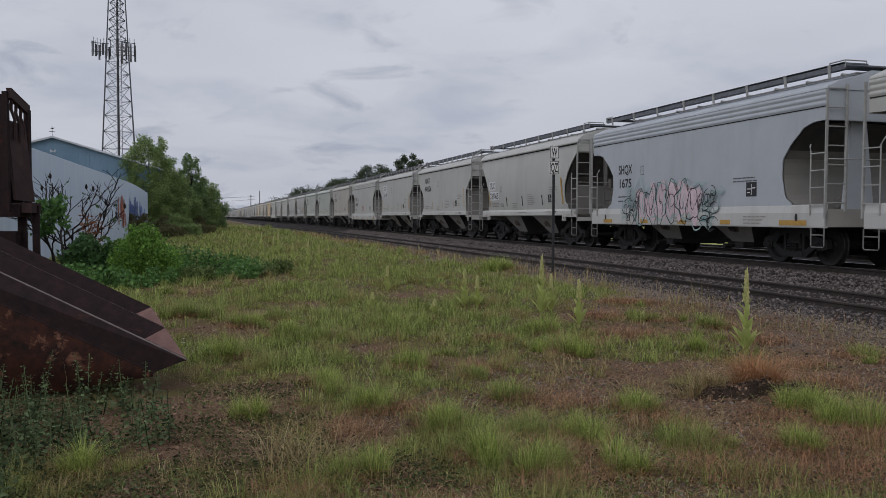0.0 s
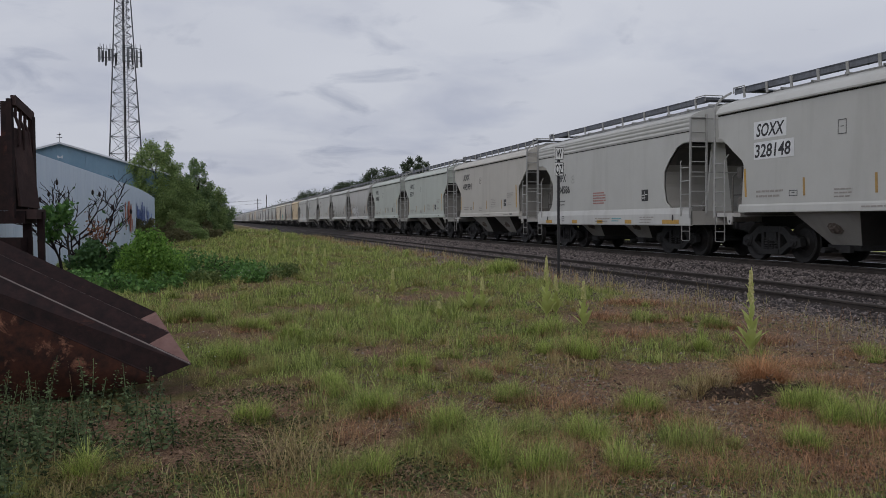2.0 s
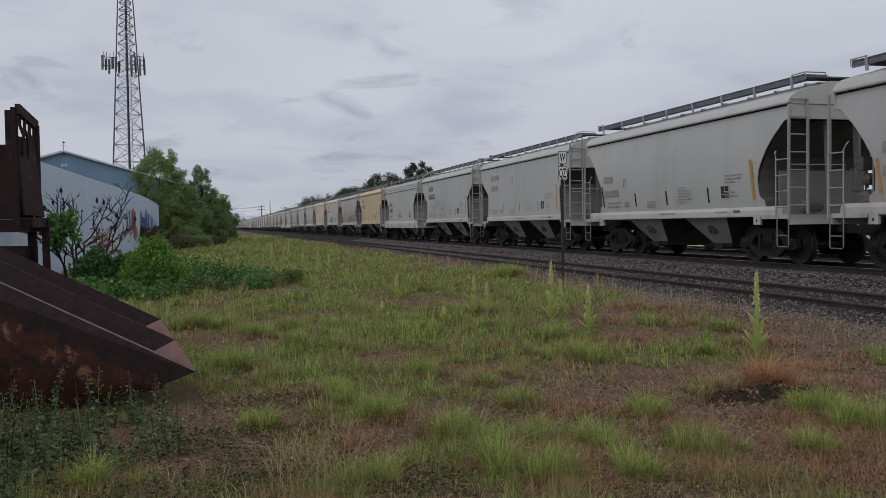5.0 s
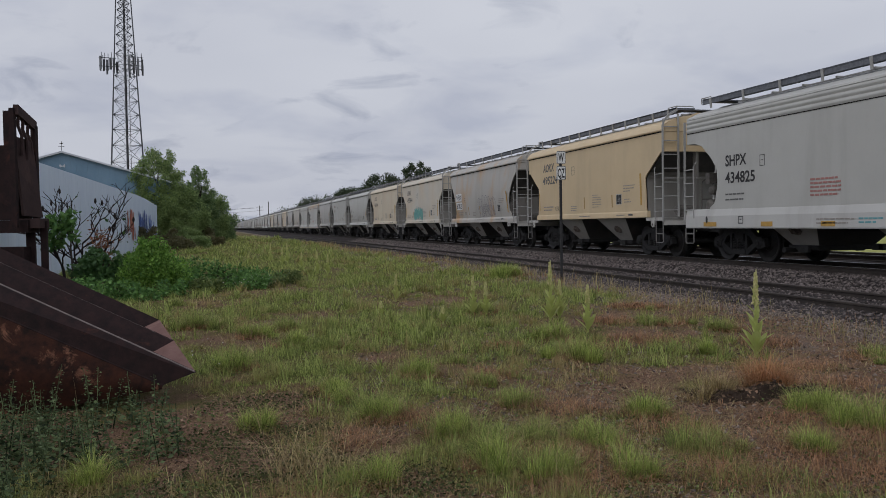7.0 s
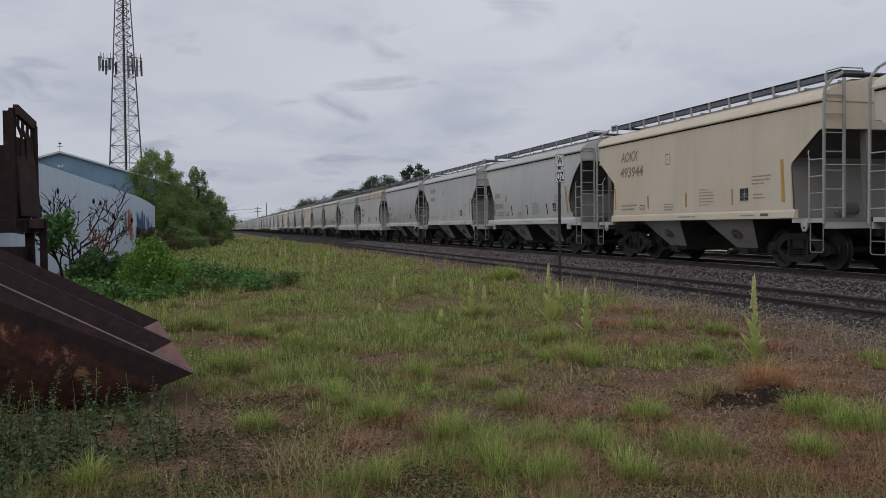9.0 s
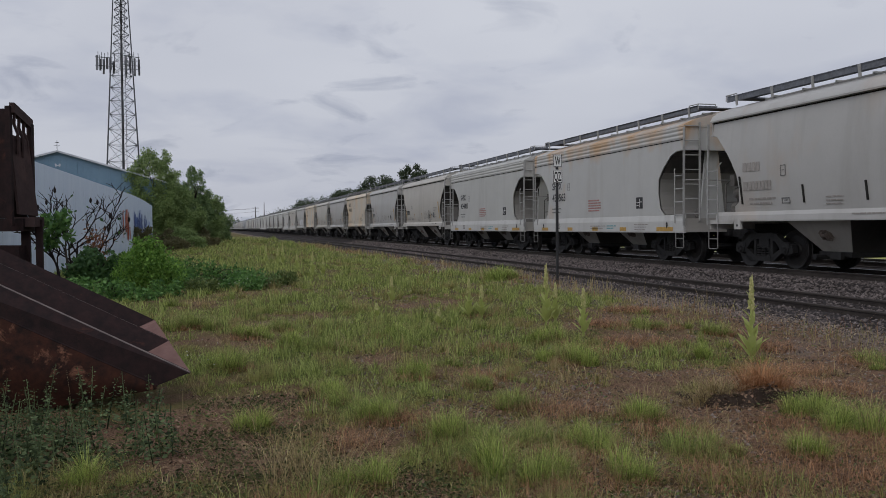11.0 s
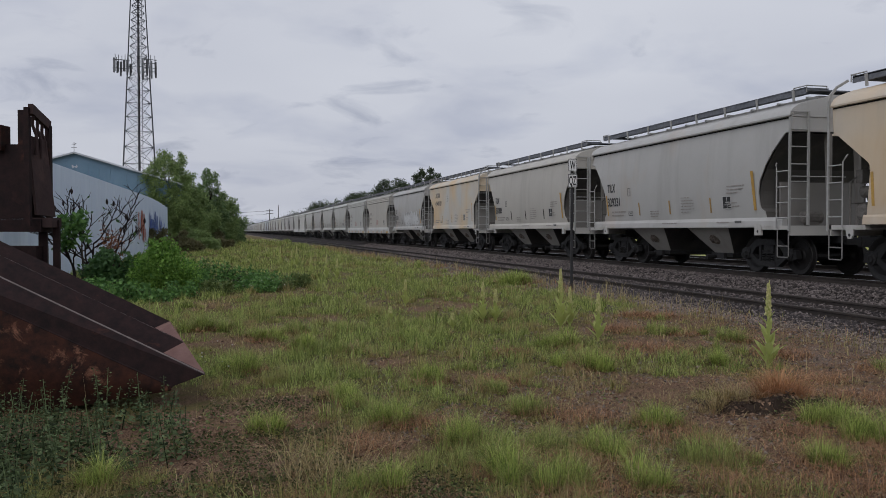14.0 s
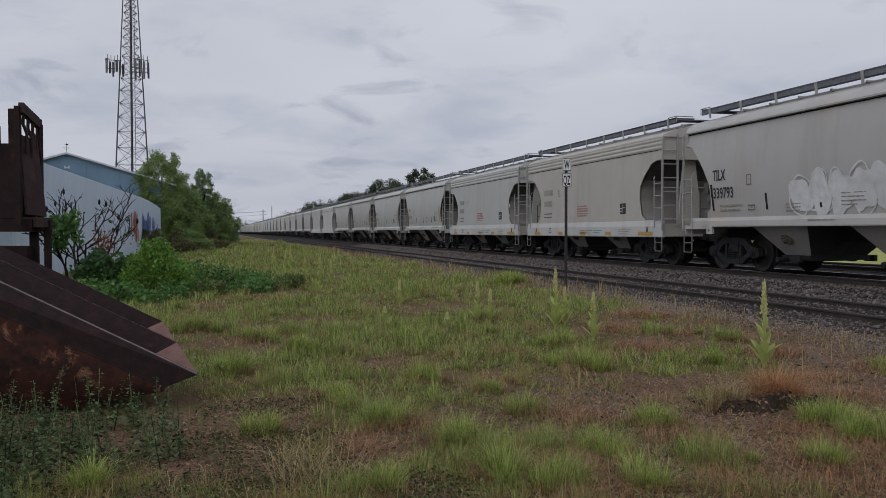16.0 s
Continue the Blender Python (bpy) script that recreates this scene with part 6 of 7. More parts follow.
for k, (x, y, h, r) in enumerate(((-3.6, 66, 1.5, 1.2), (-2.2, 72, 1.9, 1.3), (-1.2, 80, 1.9, 1.4), (-0.6, 90, 1.9, 1.5), (-4.3, 58, 1.6, 1.0), (0.7, 108, 2.4, 1.5), (-2.6, 62, 0.8, 1.1), (-1.6, 68, 0.9, 1.2), (-0.6, 76, 0.8, 1.3))):
    tree("shrub", "green shrub at the foot of the hedge" if k % 2 else "brownish dry brush at the foot of the hedge", "shrub", x, y, h, random_blobs(14, r, 0.15, h * 0.9, 0.22, 0.5, 20 + k), 6500, 0.13, M_LEAF if k % 2 else M_BRUSH, 0.05, "hedge shrubs")
# shrubs before the pale wall
tree("shrub", "bright green leafy shrub before the wall", "shrub", -1.45, 20.6, 1.4, [(0, 0, 0.65, 0.46, 0.45), (0.36, -0.1, 0.5, 0.38, 0.38), (-0.36, 0.1, 0.45, 0.34, 0.34), (0.1, 0, 1.0, 0.24, 0.3), (-0.17, 0, 0.98, 0.17, 0.3), (0.33, 0, 0.88, 0.13, 0.22), (-0.4, 0, 0.8, 0.12, 0.2), (0.02, 0, 1.22, 0.10, 0.18), (0.5, 0.2, 0.28, 0.34, 0.22)], 9500, 0.068, M_LEAFBRIGHT, 0.04)
tree("shrub", "dark green low shrub before the wall", "shrub", -2.6, 22.0, 0.95, random_blobs(10, 0.65, 0.15, 0.95, 0.25, 0.4, 61), 4800, 0.12, M_LEAFDARK, 0.04)
tree("shrub", "spreading green low shrub in the grass", "shrub", 0.0, 22.2, 0.7, [(-0.9, 0.2, 0.36, 0.45, 0.36), (-0.3, 0, 0.26, 0.42, 0.3), (-0.55, 0.1, 0.62, 0.14, 0.16), (0.1, 0.2, 0.5, 0.16, 0.18), (0.3, 0.3, 0.26, 0.38, 0.24), (0.75, -0.2, 0.2, 0.38, 0.26), (0.62, 0, 0.42, 0.12, 0.14), (1.25, 0, 0.14, 0.36, 0.2), (1.1, 0.4, 0.34, 0.13, 0.14), (-0.6, -0.6, 0.13, 0.42, 0.18), (0.5, -0.7, 0.1, 0.42, 0.15), (1.6, 0.5, 0.12, 0.25, 0.16)], 6400, 0.085, M_LEAFLOW, 0.03)
for k, (x, y, r) in enumerate(((1.35, 21.6, 0.4), (0.9, 20.9, 0.35), (-0.2, 20.6, 0.4), (0.4, 23.2, 0.5), (1.9, 22.6, 0.3), (-1.0, 19.6, 0.35), (-2.6, 18.9, 0.4))):
    tree("shrub", "small fern-like weed clump beside the shrubs", "shrub", x, y, 0.4, [(0, 0, 0.14, r, 0.16), (0.5 * r, 0.3 * r, 0.22, 0.5 * r, 0.14), (-0.6 * r, 0.1, 0.2, 0.4 * r, 0.16)], 1100, 0.07, M_LEAFLOW if k % 2 else M_HERB, 0.012, "weed clumps")
tree("shrub", "green low shrub among the weeds", "shrub", -2.0, 18.6, 0.55, [(-0.5, 0, 0.2, 0.5, 0.25), (0.1, 0.2, 0.2, 0.35, 0.2), (0.5, 0.1, 0.1, 0.4, 0.14)], 3200, 0.09, M_LEAFLOW, 0.03)
tree("shrub", "green sumac shrub with drooping leaflets", "shrub", -3.5, 22.6, 2.2, [(-0.30, 0, 1.62, 0.30, 0.2), (0.06, 0, 1.76, 0.26, 0.16), (-0.38, 0, 1.25, 0.18, 0.2), (0.2, 0, 1.4, 0.22, 0.16)], 620, 0.15, M_LEAFLOW, 0.03)


def bare_sumac():
    """A nearly leafless sumac: crooked dark branches with a few hanging dark seed heads."""
    t = thing("bare_sumac", "dark leafless sumac with crooked branches and seed heads", "shrub", m=pose(-3.72, 24.0, -0.04))
    r = random.Random(8)
    bm = bmesh.new()
    tips = []

    def grow(p, d, length, rad, depth):
        pts = [p]
        for k in range(4):
            d = (d + Vector((r.uniform(-0.35, 0.35), r.uniform(-0.2, 0.2), r.uniform(-0.12, 0.22)))).normalized()
            pts.append(pts[-1] + d * length / 4)
        tube(bm, pts, rad, 5, [rad, rad * 0.9, rad * 0.8, rad * 0.7, rad * 0.6])
        if depth == 0:
            tips.append(pts[-1])
            return
        for k in range(3 if depth > 2 else 2):
            nd = (d + Vector((r.uniform(-1.1, 1.1), r.uniform(-0.5, 0.5), r.uniform(-0.3, 0.55)))).normalized()
            grow(pts[2 + k % 3], nd, length * r.uniform(0.55, 0.8), rad * 0.7, depth - 1)

    for x, lean in ((-0.2, -0.14), (-0.05, -0.02), (0.12, 0.15), (0.45, 0.32), (0.3, -0.1)):
        grow(Vector((x, 0, 0)), Vector((lean, 0, 1)).normalized(), r.uniform(1.08, 1.3), 0.034, 4)
    part("branch_work", bm, M_DARKBARK, t)
    bm = bmesh.new()
    for p in tips[::9]:
        loft(bm, [[(p.x + k * math.cos(a * math.pi / 3), p.y + k * math.sin(a * math.pi / 3), p.z + dz) for a in range(6)] for k, dz in ((0.01, -0.02), (0.034, 0.03), (0.03, 0.08), (0.01, 0.13))])
    tagged(part("seed_cluster", bm, M_DARKBARK, t), kind="stuff")
    v, f = leaf_cloud(np.array([[p.x + r.uniform(-0.15, 0.15), p.y, p.z - r.uniform(0, 0.4)] for p in tips[::4]]), 0.12)
    mesh_of("leaves", v, f, M_LEAFDARK, t)
    v, f = leaf_cloud(np.array([[0.75 + r.gauss(0, 0.16), r.uniform(-0.2, 0.2), 1.15 + r.gauss(0, 0.2)] for k in range(260)]), 0.09)
    mesh_of("dead_leaves", v, f, M_DEADLEAF, t).parent = t
    return t


M_DARKBARK = plain("dark_bark", (0.03, 0.024, 0.024), 0.9, 0, 0.4, 8, 0.4)
bare_sumac()

# far trees beyond the track
tree("oak", "dark far oak with an open crown beyond the train", "tree", 38.0, 160, 14.0, random_blobs(22, 3.3, 6, 13.4, 0.8, 1.5, 41), 24000, 0.27, M_LEAFFAR, 0.3, "far oaks")
tree("oak", "dark broad far oak beyond the train", "tree", 31.5, 163, 12.2, random_blobs(24, 4.6, 5, 11.2, 1.1, 2.0, 42), 30000, 0.28, M_LEAFFAR, 0.35, "far oaks")
tree("oak", "dark broad far oak beyond the train", "tree", 29.5, 196, 10.8, random_blobs(22, 5.0, 4, 9.8, 1.2, 2.2, 43), 24000, 0.32, M_LEAFFAR, 0.35, "far oaks")
tree("oak", "dark broad far oak beyond the train", "tree", 28.8, 262, 10.6, random_blobs(20, 5.0, 4, 10.0, 1.3, 2.4, 44), 18000, 0.38, M_LEAFFAR, 0.35, "far oaks")


def far_woods():
    r = random.Random(77)
    blobs, beyond = [], []
    for k in range(70):
        y = 290 + 10 * k + r.uniform(-4, 4)
        h = r.uniform(5.0, 8.5)
        blobs.append((27 + 0.02 * k * k * 0.1 + r.uniform(0, 8), y, h * 0.55, r.uniform(4, 6), h * 0.5))
    for k in range(90):
        y = -60 + 7 * k + r.uniform(-3, 3)
        h = r.uniform(4.0, 7.0)
        beyond.append((66 + r.uniform(-4, 8), y, h * 0.5, r.uniform(3, 5), h * 0.5))
    for k in range(60):
        x = -170 + 6 * k
        h = r.uniform(7, 11)
        beyond.append((x, 640 + r.uniform(-15, 15), h * 0.5, r.uniform(5, 8), h * 0.5))
    for k in range(40):
        beyond.append((-34 + r.uniform(-8, 4), 30 + 7 * k, 3.5, r.uniform(3, 5), r.uniform(3, 5)))
    for group, total, size in ((blobs, 70000, 0.55), (beyond, 50000, 1.0)):
        v, f = leaf_cloud(clump_points(group, total), size)
        v[:, 2] = np.maximum(v[:, 2], 0.02) - FALL * np.maximum(0, v[:, 1] - 15)
        tagged(mesh_of("far_woods", v, f, M_LEAFFAR), "dark green line of far woods", "woods", kind="stuff")


far_woods()

# the field beyond the tracks
bm = bmesh.new()
loft(bm, [[(u, y, v - fall(y)) for u, v in ((23.5, 0.01), (313.5, 0.01), (313.5, 0.03), (23.5, 0.03))] for y in (-700, 15, 1700)])
bmesh.ops.recalc_face_normals(bm, faces=bm.faces)
tagged(part("field", bm, M_FIELD), "yellow-green grass field beyond the tracks", "field", kind="structure")


def blades(pos, height, width, lean, material, name, label, bend=0.5, a=None):
    """Grass blades, each of two bent pieces tapering to a point."""
    n = len(pos)
    a = RNG.uniform(0, 2 * np.pi, n) if a is None else a
    out = np.stack([np.cos(a), np.sin(a), np.zeros(n)], axis=1)
    side = np.stack([-np.sin(a), np.cos(a), np.zeros(n)], axis=1)
    tilt = lean * RNG.uniform(0.2, 1.0, n)
    up = np.array([[0, 0, 1.0]])
    h = height[:, None]
    mid = pos + up * h * 0.55 + out * (tilt[:, None] * h * 0.35)
    tip = pos + up * h * (1 - 0.25 * tilt[:, None]) + out * (tilt[:, None] * h * (0.6 + bend))
    w = width[:, None] / 2
    v = np.stack([pos - side * w, pos + side * w, mid + side * w * 0.8, mid - side * w * 0.8, tip], axis=1).reshape(-1, 3)
    b = np.arange(n)[:, None] * 5
    f = np.concatenate([b + np.array([[0, 1, 2]]), b + np.array([[0, 2, 3]]), b + np.array([[3, 2, 4]])])
    ob = mesh_of(name, v, f, material)
    return tagged(ob, label, "grass", kind="stuff")


def scatter(n, near, far, spread, x_max=8.6):
    """Points on the yard, thinner with distance, on both sides of the way ahead."""
    d = near * (far / near) ** RNG.uniform(0, 1, n)
    a = radians(15.5) + radians(spread) * RNG.uniform(-1, 1, n)
    x, y = d * np.sin(a), d * np.cos(a)
    keep = (x < x_max) & (x > -5.0 - 0.0 * y)
    # nothing grows under the bucket
    keep &= ~((x < -0.25 - (y - 8.0) * 0.30) & (x > -4.5) & (y > 7.2) & (y < 10.0))
    return x[keep], y[keep], d[keep]


def on_ground(x, y):
    return np.array([ground_height(px, py) if abs(px) < 60 and -30 < py < 150 else -fall(py) for px, py in zip(x, y)])


def bed_height(x, y):
    prof = ballast_profile()
    return np.interp(x, [p[0] for p in prof], [p[1] for p in prof]) - FALL * np.maximum(0, np.asarray(y) - 15)


def clump_blades(x, y, d, rad, tall, per, material, name, label, wide=0.00062):
    """Loose clumps of arching blades round each place, every clump with a few stools of its own."""
    n = len(x)
    total = n * per
    a = RNG.uniform(0, 2 * np.pi, total)
    q = RNG.uniform(0, 1, total) ** 0.8
    r = np.repeat(rad, per)
    stool = RNG.integers(0, 3, total) + np.repeat(np.arange(n) * 3, per)
    off = RNG.normal(size=(n * 3, 2)) * 0.6
    size = RNG.uniform(0.55, 1.15, n * 3)
    px = np.repeat(x, per) + r * (off[stool, 0] + 0.55 * q * size[stool] * np.cos(a))
    py = np.repeat(y, per) + r * (off[stool, 1] + 0.55 * q * size[stool] * np.sin(a))
    h = np.repeat(tall, per) * size[stool] * RNG.uniform(0.3, 1.15, total) * (1 - 0.35 * q)
    w = np.maximum(0.0030, wide * np.repeat(d, per)) * RNG.uniform(0.6, 1.3, total)
    pos = np.stack([px, py, on_ground(px, py) - 0.01], axis=1)
    return blades(pos, h, w, 0.3 + 1.5 * q, material, name, label, 0.5, a + RNG.normal(size=total) * 0.6)


def turf():
    # a thin short sward under all
    x, y, d = scatter(56000, 3.4, 150, 42)
    g = greenness(x, y)
    reps = 5
    for lo, hi, material, name, label, hmin, hmax in ((0.12, 9, M_GRASS, "green_grass", "fresh green patchy grass", 0.03, 0.15), (-0.12, 0.26, M_GRASSDULL, "olive_grass", "thin olive and brown grass", 0.02, 0.09)):
        k = (g > lo) & (g < hi)
        px, py, pd = (np.repeat(q[k], reps) for q in (x, y, d))
        spread = 0.02 + 0.006 * pd
        px = px + RNG.normal(size=len(px)) * spread
        py = py + RNG.normal(size=len(py)) * spread
        gg = np.repeat(np.clip(g[k] - lo, 0, 0.8), reps)
        h = hmin + (hmax - hmin) * np.clip(gg * 1.3 * RNG.uniform(0.3, 1.2, len(px)), 0.05, 1.2)
        h *= np.clip(0.8 + pd / 50, 0.8, 2.2)
        w = np.maximum(0.0032, 0.00062 * pd) * RNG.uniform(0.7, 1.3, len(px))
        blades(np.stack([px, py, on_ground(px, py) - 0.01], axis=1), h, w, 1.1, material, name, label)
    # loose clumps that stand out of it
    x, y, d = scatter(6600, 3.5, 110, 40)
    g = greenness(x, y) + RNG.normal(size=len(x)) * 0.16
    for lo, hi, material, name, label in ((0.26, 9, M_GRASS, "grass_clumps", "soft green grass clumps"), (0.08, 0.30, M_GRASSDULL, "olive_clumps", "small olive grass clumps"), (-0.05, 0.10, M_STRAW, "straw_clumps", "thin straw-coloured grass clumps")):
        k = (g > lo) & (g < hi)
        n = int(k.sum())
        rich = np.clip(g[k] - lo, 0, 0.6)
        rad = RNG.uniform(0.04, 0.13, n) * (1 + d[k] / 20) * (0.8 + rich)
        tall = RNG.uniform(0.10, 0.27, n) * (1 + d[k] / 60) * (0.75 + rich)
        clump_blades(x[k], y[k], d[k], rad, tall, 84 if lo > 0 else 24, material, name, label)
    # the yard behind and beside the standpoint
    n = 1800
    q, a = 1.2 + 15 * RNG.uniform(0, 1, n) ** 0.6, RNG.uniform(0, 2 * np.pi, n)
    x, y = q * np.sin(a), q * np.cos(a)
    g = greenness(x, y) + RNG.normal(size=n) * 0.12
    wedge = (np.abs(np.degrees(np.arctan2(x, y)) - 15.5) < 41) & (q > 3.4)
    for lo, hi, material, name, label in ((0.2, 9, M_GRASS, "grass_clumps", "soft green grass clumps"), (-0.2, 0.2, M_GRASSDULL, "olive_clumps", "small olive grass clumps")):
        k = (g > lo) & (g < hi) & ~wedge & (x < 8.4) & (x > -12)
        n2 = int(k.sum())
        clump_blades(x[k], y[k], np.full(n2, 6.0), RNG.uniform(0.06, 0.2, n2), RNG.uniform(0.06, 0.2, n2), 34, material, name, label)
    # straw and dead litter lying flat on the bare soil
    x, y, d = scatter(16000, 3.4, 40, 42, 8.9)
    k = (greenness(x, y) < 0.15) & (x > -0.2)
    pos = np.stack([x, y, on_ground(x, y) + 0.004], axis=1)[k]
    blades(pos, RNG.uniform(0.015, 0.07, len(pos)), np.maximum(0.004, 0.0007 * d[k]), 3.2, M_STRAW, "dry_straw", "dry straw-coloured litter on the soil", 0.9)
    # broken brown stems lying in all directions, thickest where the turf is poor
    x, y, d = scatter(16000, 3.4, 26, 42, 8.9)
    k = (greenness(x, y) + 0.03 * (3.0 - x) < 0.22) & (x > 0.3)
    pos = np.stack([x, y, on_ground(x, y) + 0.006], axis=1)[k]
    blades(pos, RNG.uniform(0.02, 0.075, len(pos)), np.maximum(0.0032, 0.00055 * d[k]), 3.6, M_RUSSET, "broken_stems", "broken russet stems lying on the soil", 1.2)
    # russet dead patches
    for cx, cy, r in ((3.75, 4.15, 0.45), (4.15, 5.4, 0.3), (5.4, 6.5, 0.4), (2.0, 5.15, 0.25), (0.9, 5.9, 0.3), (1.45, 6.35, 0.25), (2.9, 4.4, 0.3), (5.2, 9.6, 0.5), (4.3, 9.2, 0.4), (0.4, 4.6, 0.25), (3.3, 4.3, 0.5), (4.3, 4.5, 0.4), (2.3, 5.0, 0.3), (1.95, 4.4, 0.3), (3.2, 5.5, 0.35), (2.75, 6.3, 0.3), (5.9, 7.4, 0.3), (2.6, 7.9, 0.25), (6.6, 9.0, 0.4), (5.6, 11.4, 0.4), (3.3, 9.6, 0.3), (6.9, 13.0, 0.5), (4.55, 4.7, 0.35), (3.9, 4.9, 0.35)):
        n = int(1500 * r)
        a, q = RNG.uniform(0, 2 * np.pi, n), RNG.uniform(0, 1, n) ** 0.7
        px, py = cx + r * q * np.cos(a) + 0.1 * r * RNG.normal(size=n), cy + r * q * np.sin(a)
        blades(np.stack([px, py, on_ground(px, py)], axis=1), RNG.uniform(0.03, 0.14, n), np.full(n, max(0.0035, 0.0006 * cy)), 1.9, M_RUSSET, "russet_grass", "russet dead grass patch", 0.8)
    # brown leaf litter and crumbs
    x, y, d = scatter(38000, 3.4, 30, 42, 9.2)
    k = (greenness(x, y) < 0.2) & (x > -0.5)
    v, f = leaf_cloud(np.stack([x, y, on_ground(x, y) + 0.012], axis=1)[k], 0.035, 0.75)
    v[:, 2] = np.maximum(v[:, 2], np.repeat(on_ground(x, y)[k], 4) + 0.003)
    tagged(mesh_of("leaf_litter", v, f, M_LITTER), "brown leaf litter on bare soil", "leaf litter", kind="stuff")
    # dry weeds along the siding's edge, some still green
    for n, seed, material, name, label, tall in ((520, 71.0, M_RUSSET, "russet_siding_weeds", "dry russet weeds along the siding", 0.30), (1100, 83.0, M_GRASSDULL, "olive_siding_weeds", "olive weeds along the siding", 0.24), (420, 91.0, M_STRAW, "straw_siding_weeds", "pale thin stalks along the siding", 0.5)):
        x, y = RNG.uniform(7.3, 9.3, n), 7 + 70 * RNG.uniform(0, 1, n) ** 1.5
        k = patchiness(x, y, 0.5, seed) > -0.02
        pos = np.stack([x, y, np.where(x > 8.7, bed_height(x, y), on_ground(x, y))], axis=1)[k]
        pos = np.repeat(pos, 4, axis=0)
        pos[:, :2] += RNG.normal(size=(len(pos), 2)) * 0.07
        blades(pos, RNG.uniform(0.05, tall, len(pos)), np.maximum(0.0035, 0.0005 * pos[:, 1]), 0.8, material, name, label, 0.4)
    # tall thin seed stalks
    x, y, d = scatter(1000, 4.0, 60, 36, 9.0)
    k = patchiness(x, y, 0.4, 24.4) > 0.05
    pos = np.stack([x, y, on_ground(x, y)], axis=1)[k]
    blades(pos, RNG.uniform(0.2, 0.5, len(pos)), np.maximum(0.0025, 0.0004 * d[k]), 0.35, M_STRAW, "seed_stalks", "thin dry seed stalks", 0.2)
    # a stand of pale dry grass in the foreground
    n = 230
    a, q = RNG.uniform(0, 2 * np.pi, n), np.sqrt(RNG.uniform(0, 1, n))
    px, py = 0.52 + 0.26 * q * np.cos(a), 5.15 + 0.32 * q * np.sin(a)
    blades(np.stack([px, py, on_ground(px, py)], axis=1), RNG.uniform(0.12, 0.42, n), np.full(n, 0.0038), 1.6, M_STRAW, "dry_grass_stand", "stand of tall pale dry grass", 0.5)


# tufts: place, spread and height
TUFTS = ((0.33, 6.55, 0.16, 0.26), (1.28, 6.45, 0.24, 0.30), (1.62, 5.80, 0.26, 0.30), (1.66, 4.95, 0.26, 0.32), (3.85, 8.6, 0.34, 0.34), (5.5, 8.5, 0.15, 0.26),
         (0.97, 7.6, 0.2, 0.26), (0.22, 9.15, 0.26, 0.34), (1.06, 7.2, 0.16, 0.22), (1.88, 8.05, 0.28, 0.28), (0.45, 11.8, 0.3, 0.30), (3.25, 5.95, 0.26, 0.26),
         (2.5, 5.3, 0.22, 0.28), (3.7, 4.65, 0.2, 0.24), (4.6, 5.1, 0.36, 0.34), (4.65, 5.75, 0.30, 0.30), (0.85, 4.85, 0.2, 0.28), (-0.76, 5.35, 0.12, 0.30),
         (2.3, 11.2, 0.36, 0.26), (0.9, 10.7, 0.3, 0.34), (7.9, 22.6, 0.9, 0.5), (2.4, 4.5, 0.2, 0.28), (2.0, 4.65, 0.22, 0.3), (4.1, 10.0, 0.34, 0.34))
LOW_TUFTS = ((0.92, 12.4, 0.3, 0.3), (1.67, 12.4, 0.3, 0.26), (-0.4, 13.2, 0.4, 0.34), (0.15, 13.0, 0.3, 0.3), (1.5, 10.4, 0.3, 0.26), (2.8, 11.6, 0.34, 0.24), (6.8, 10.2, 0.3, 0.24),
             (6.9, 7.6, 0.4, 0.2), (6.3, 11.0, 0.4, 0.22), (2.05, 5.5, 0.2, 0.24), (3.2, 4.95, 0.24, 0.26), (2.45, 6.65, 0.24, 0.22), (4.3, 13.5, 0.5, 0.3), (2.4, 7.5, 0.2, 0.2))


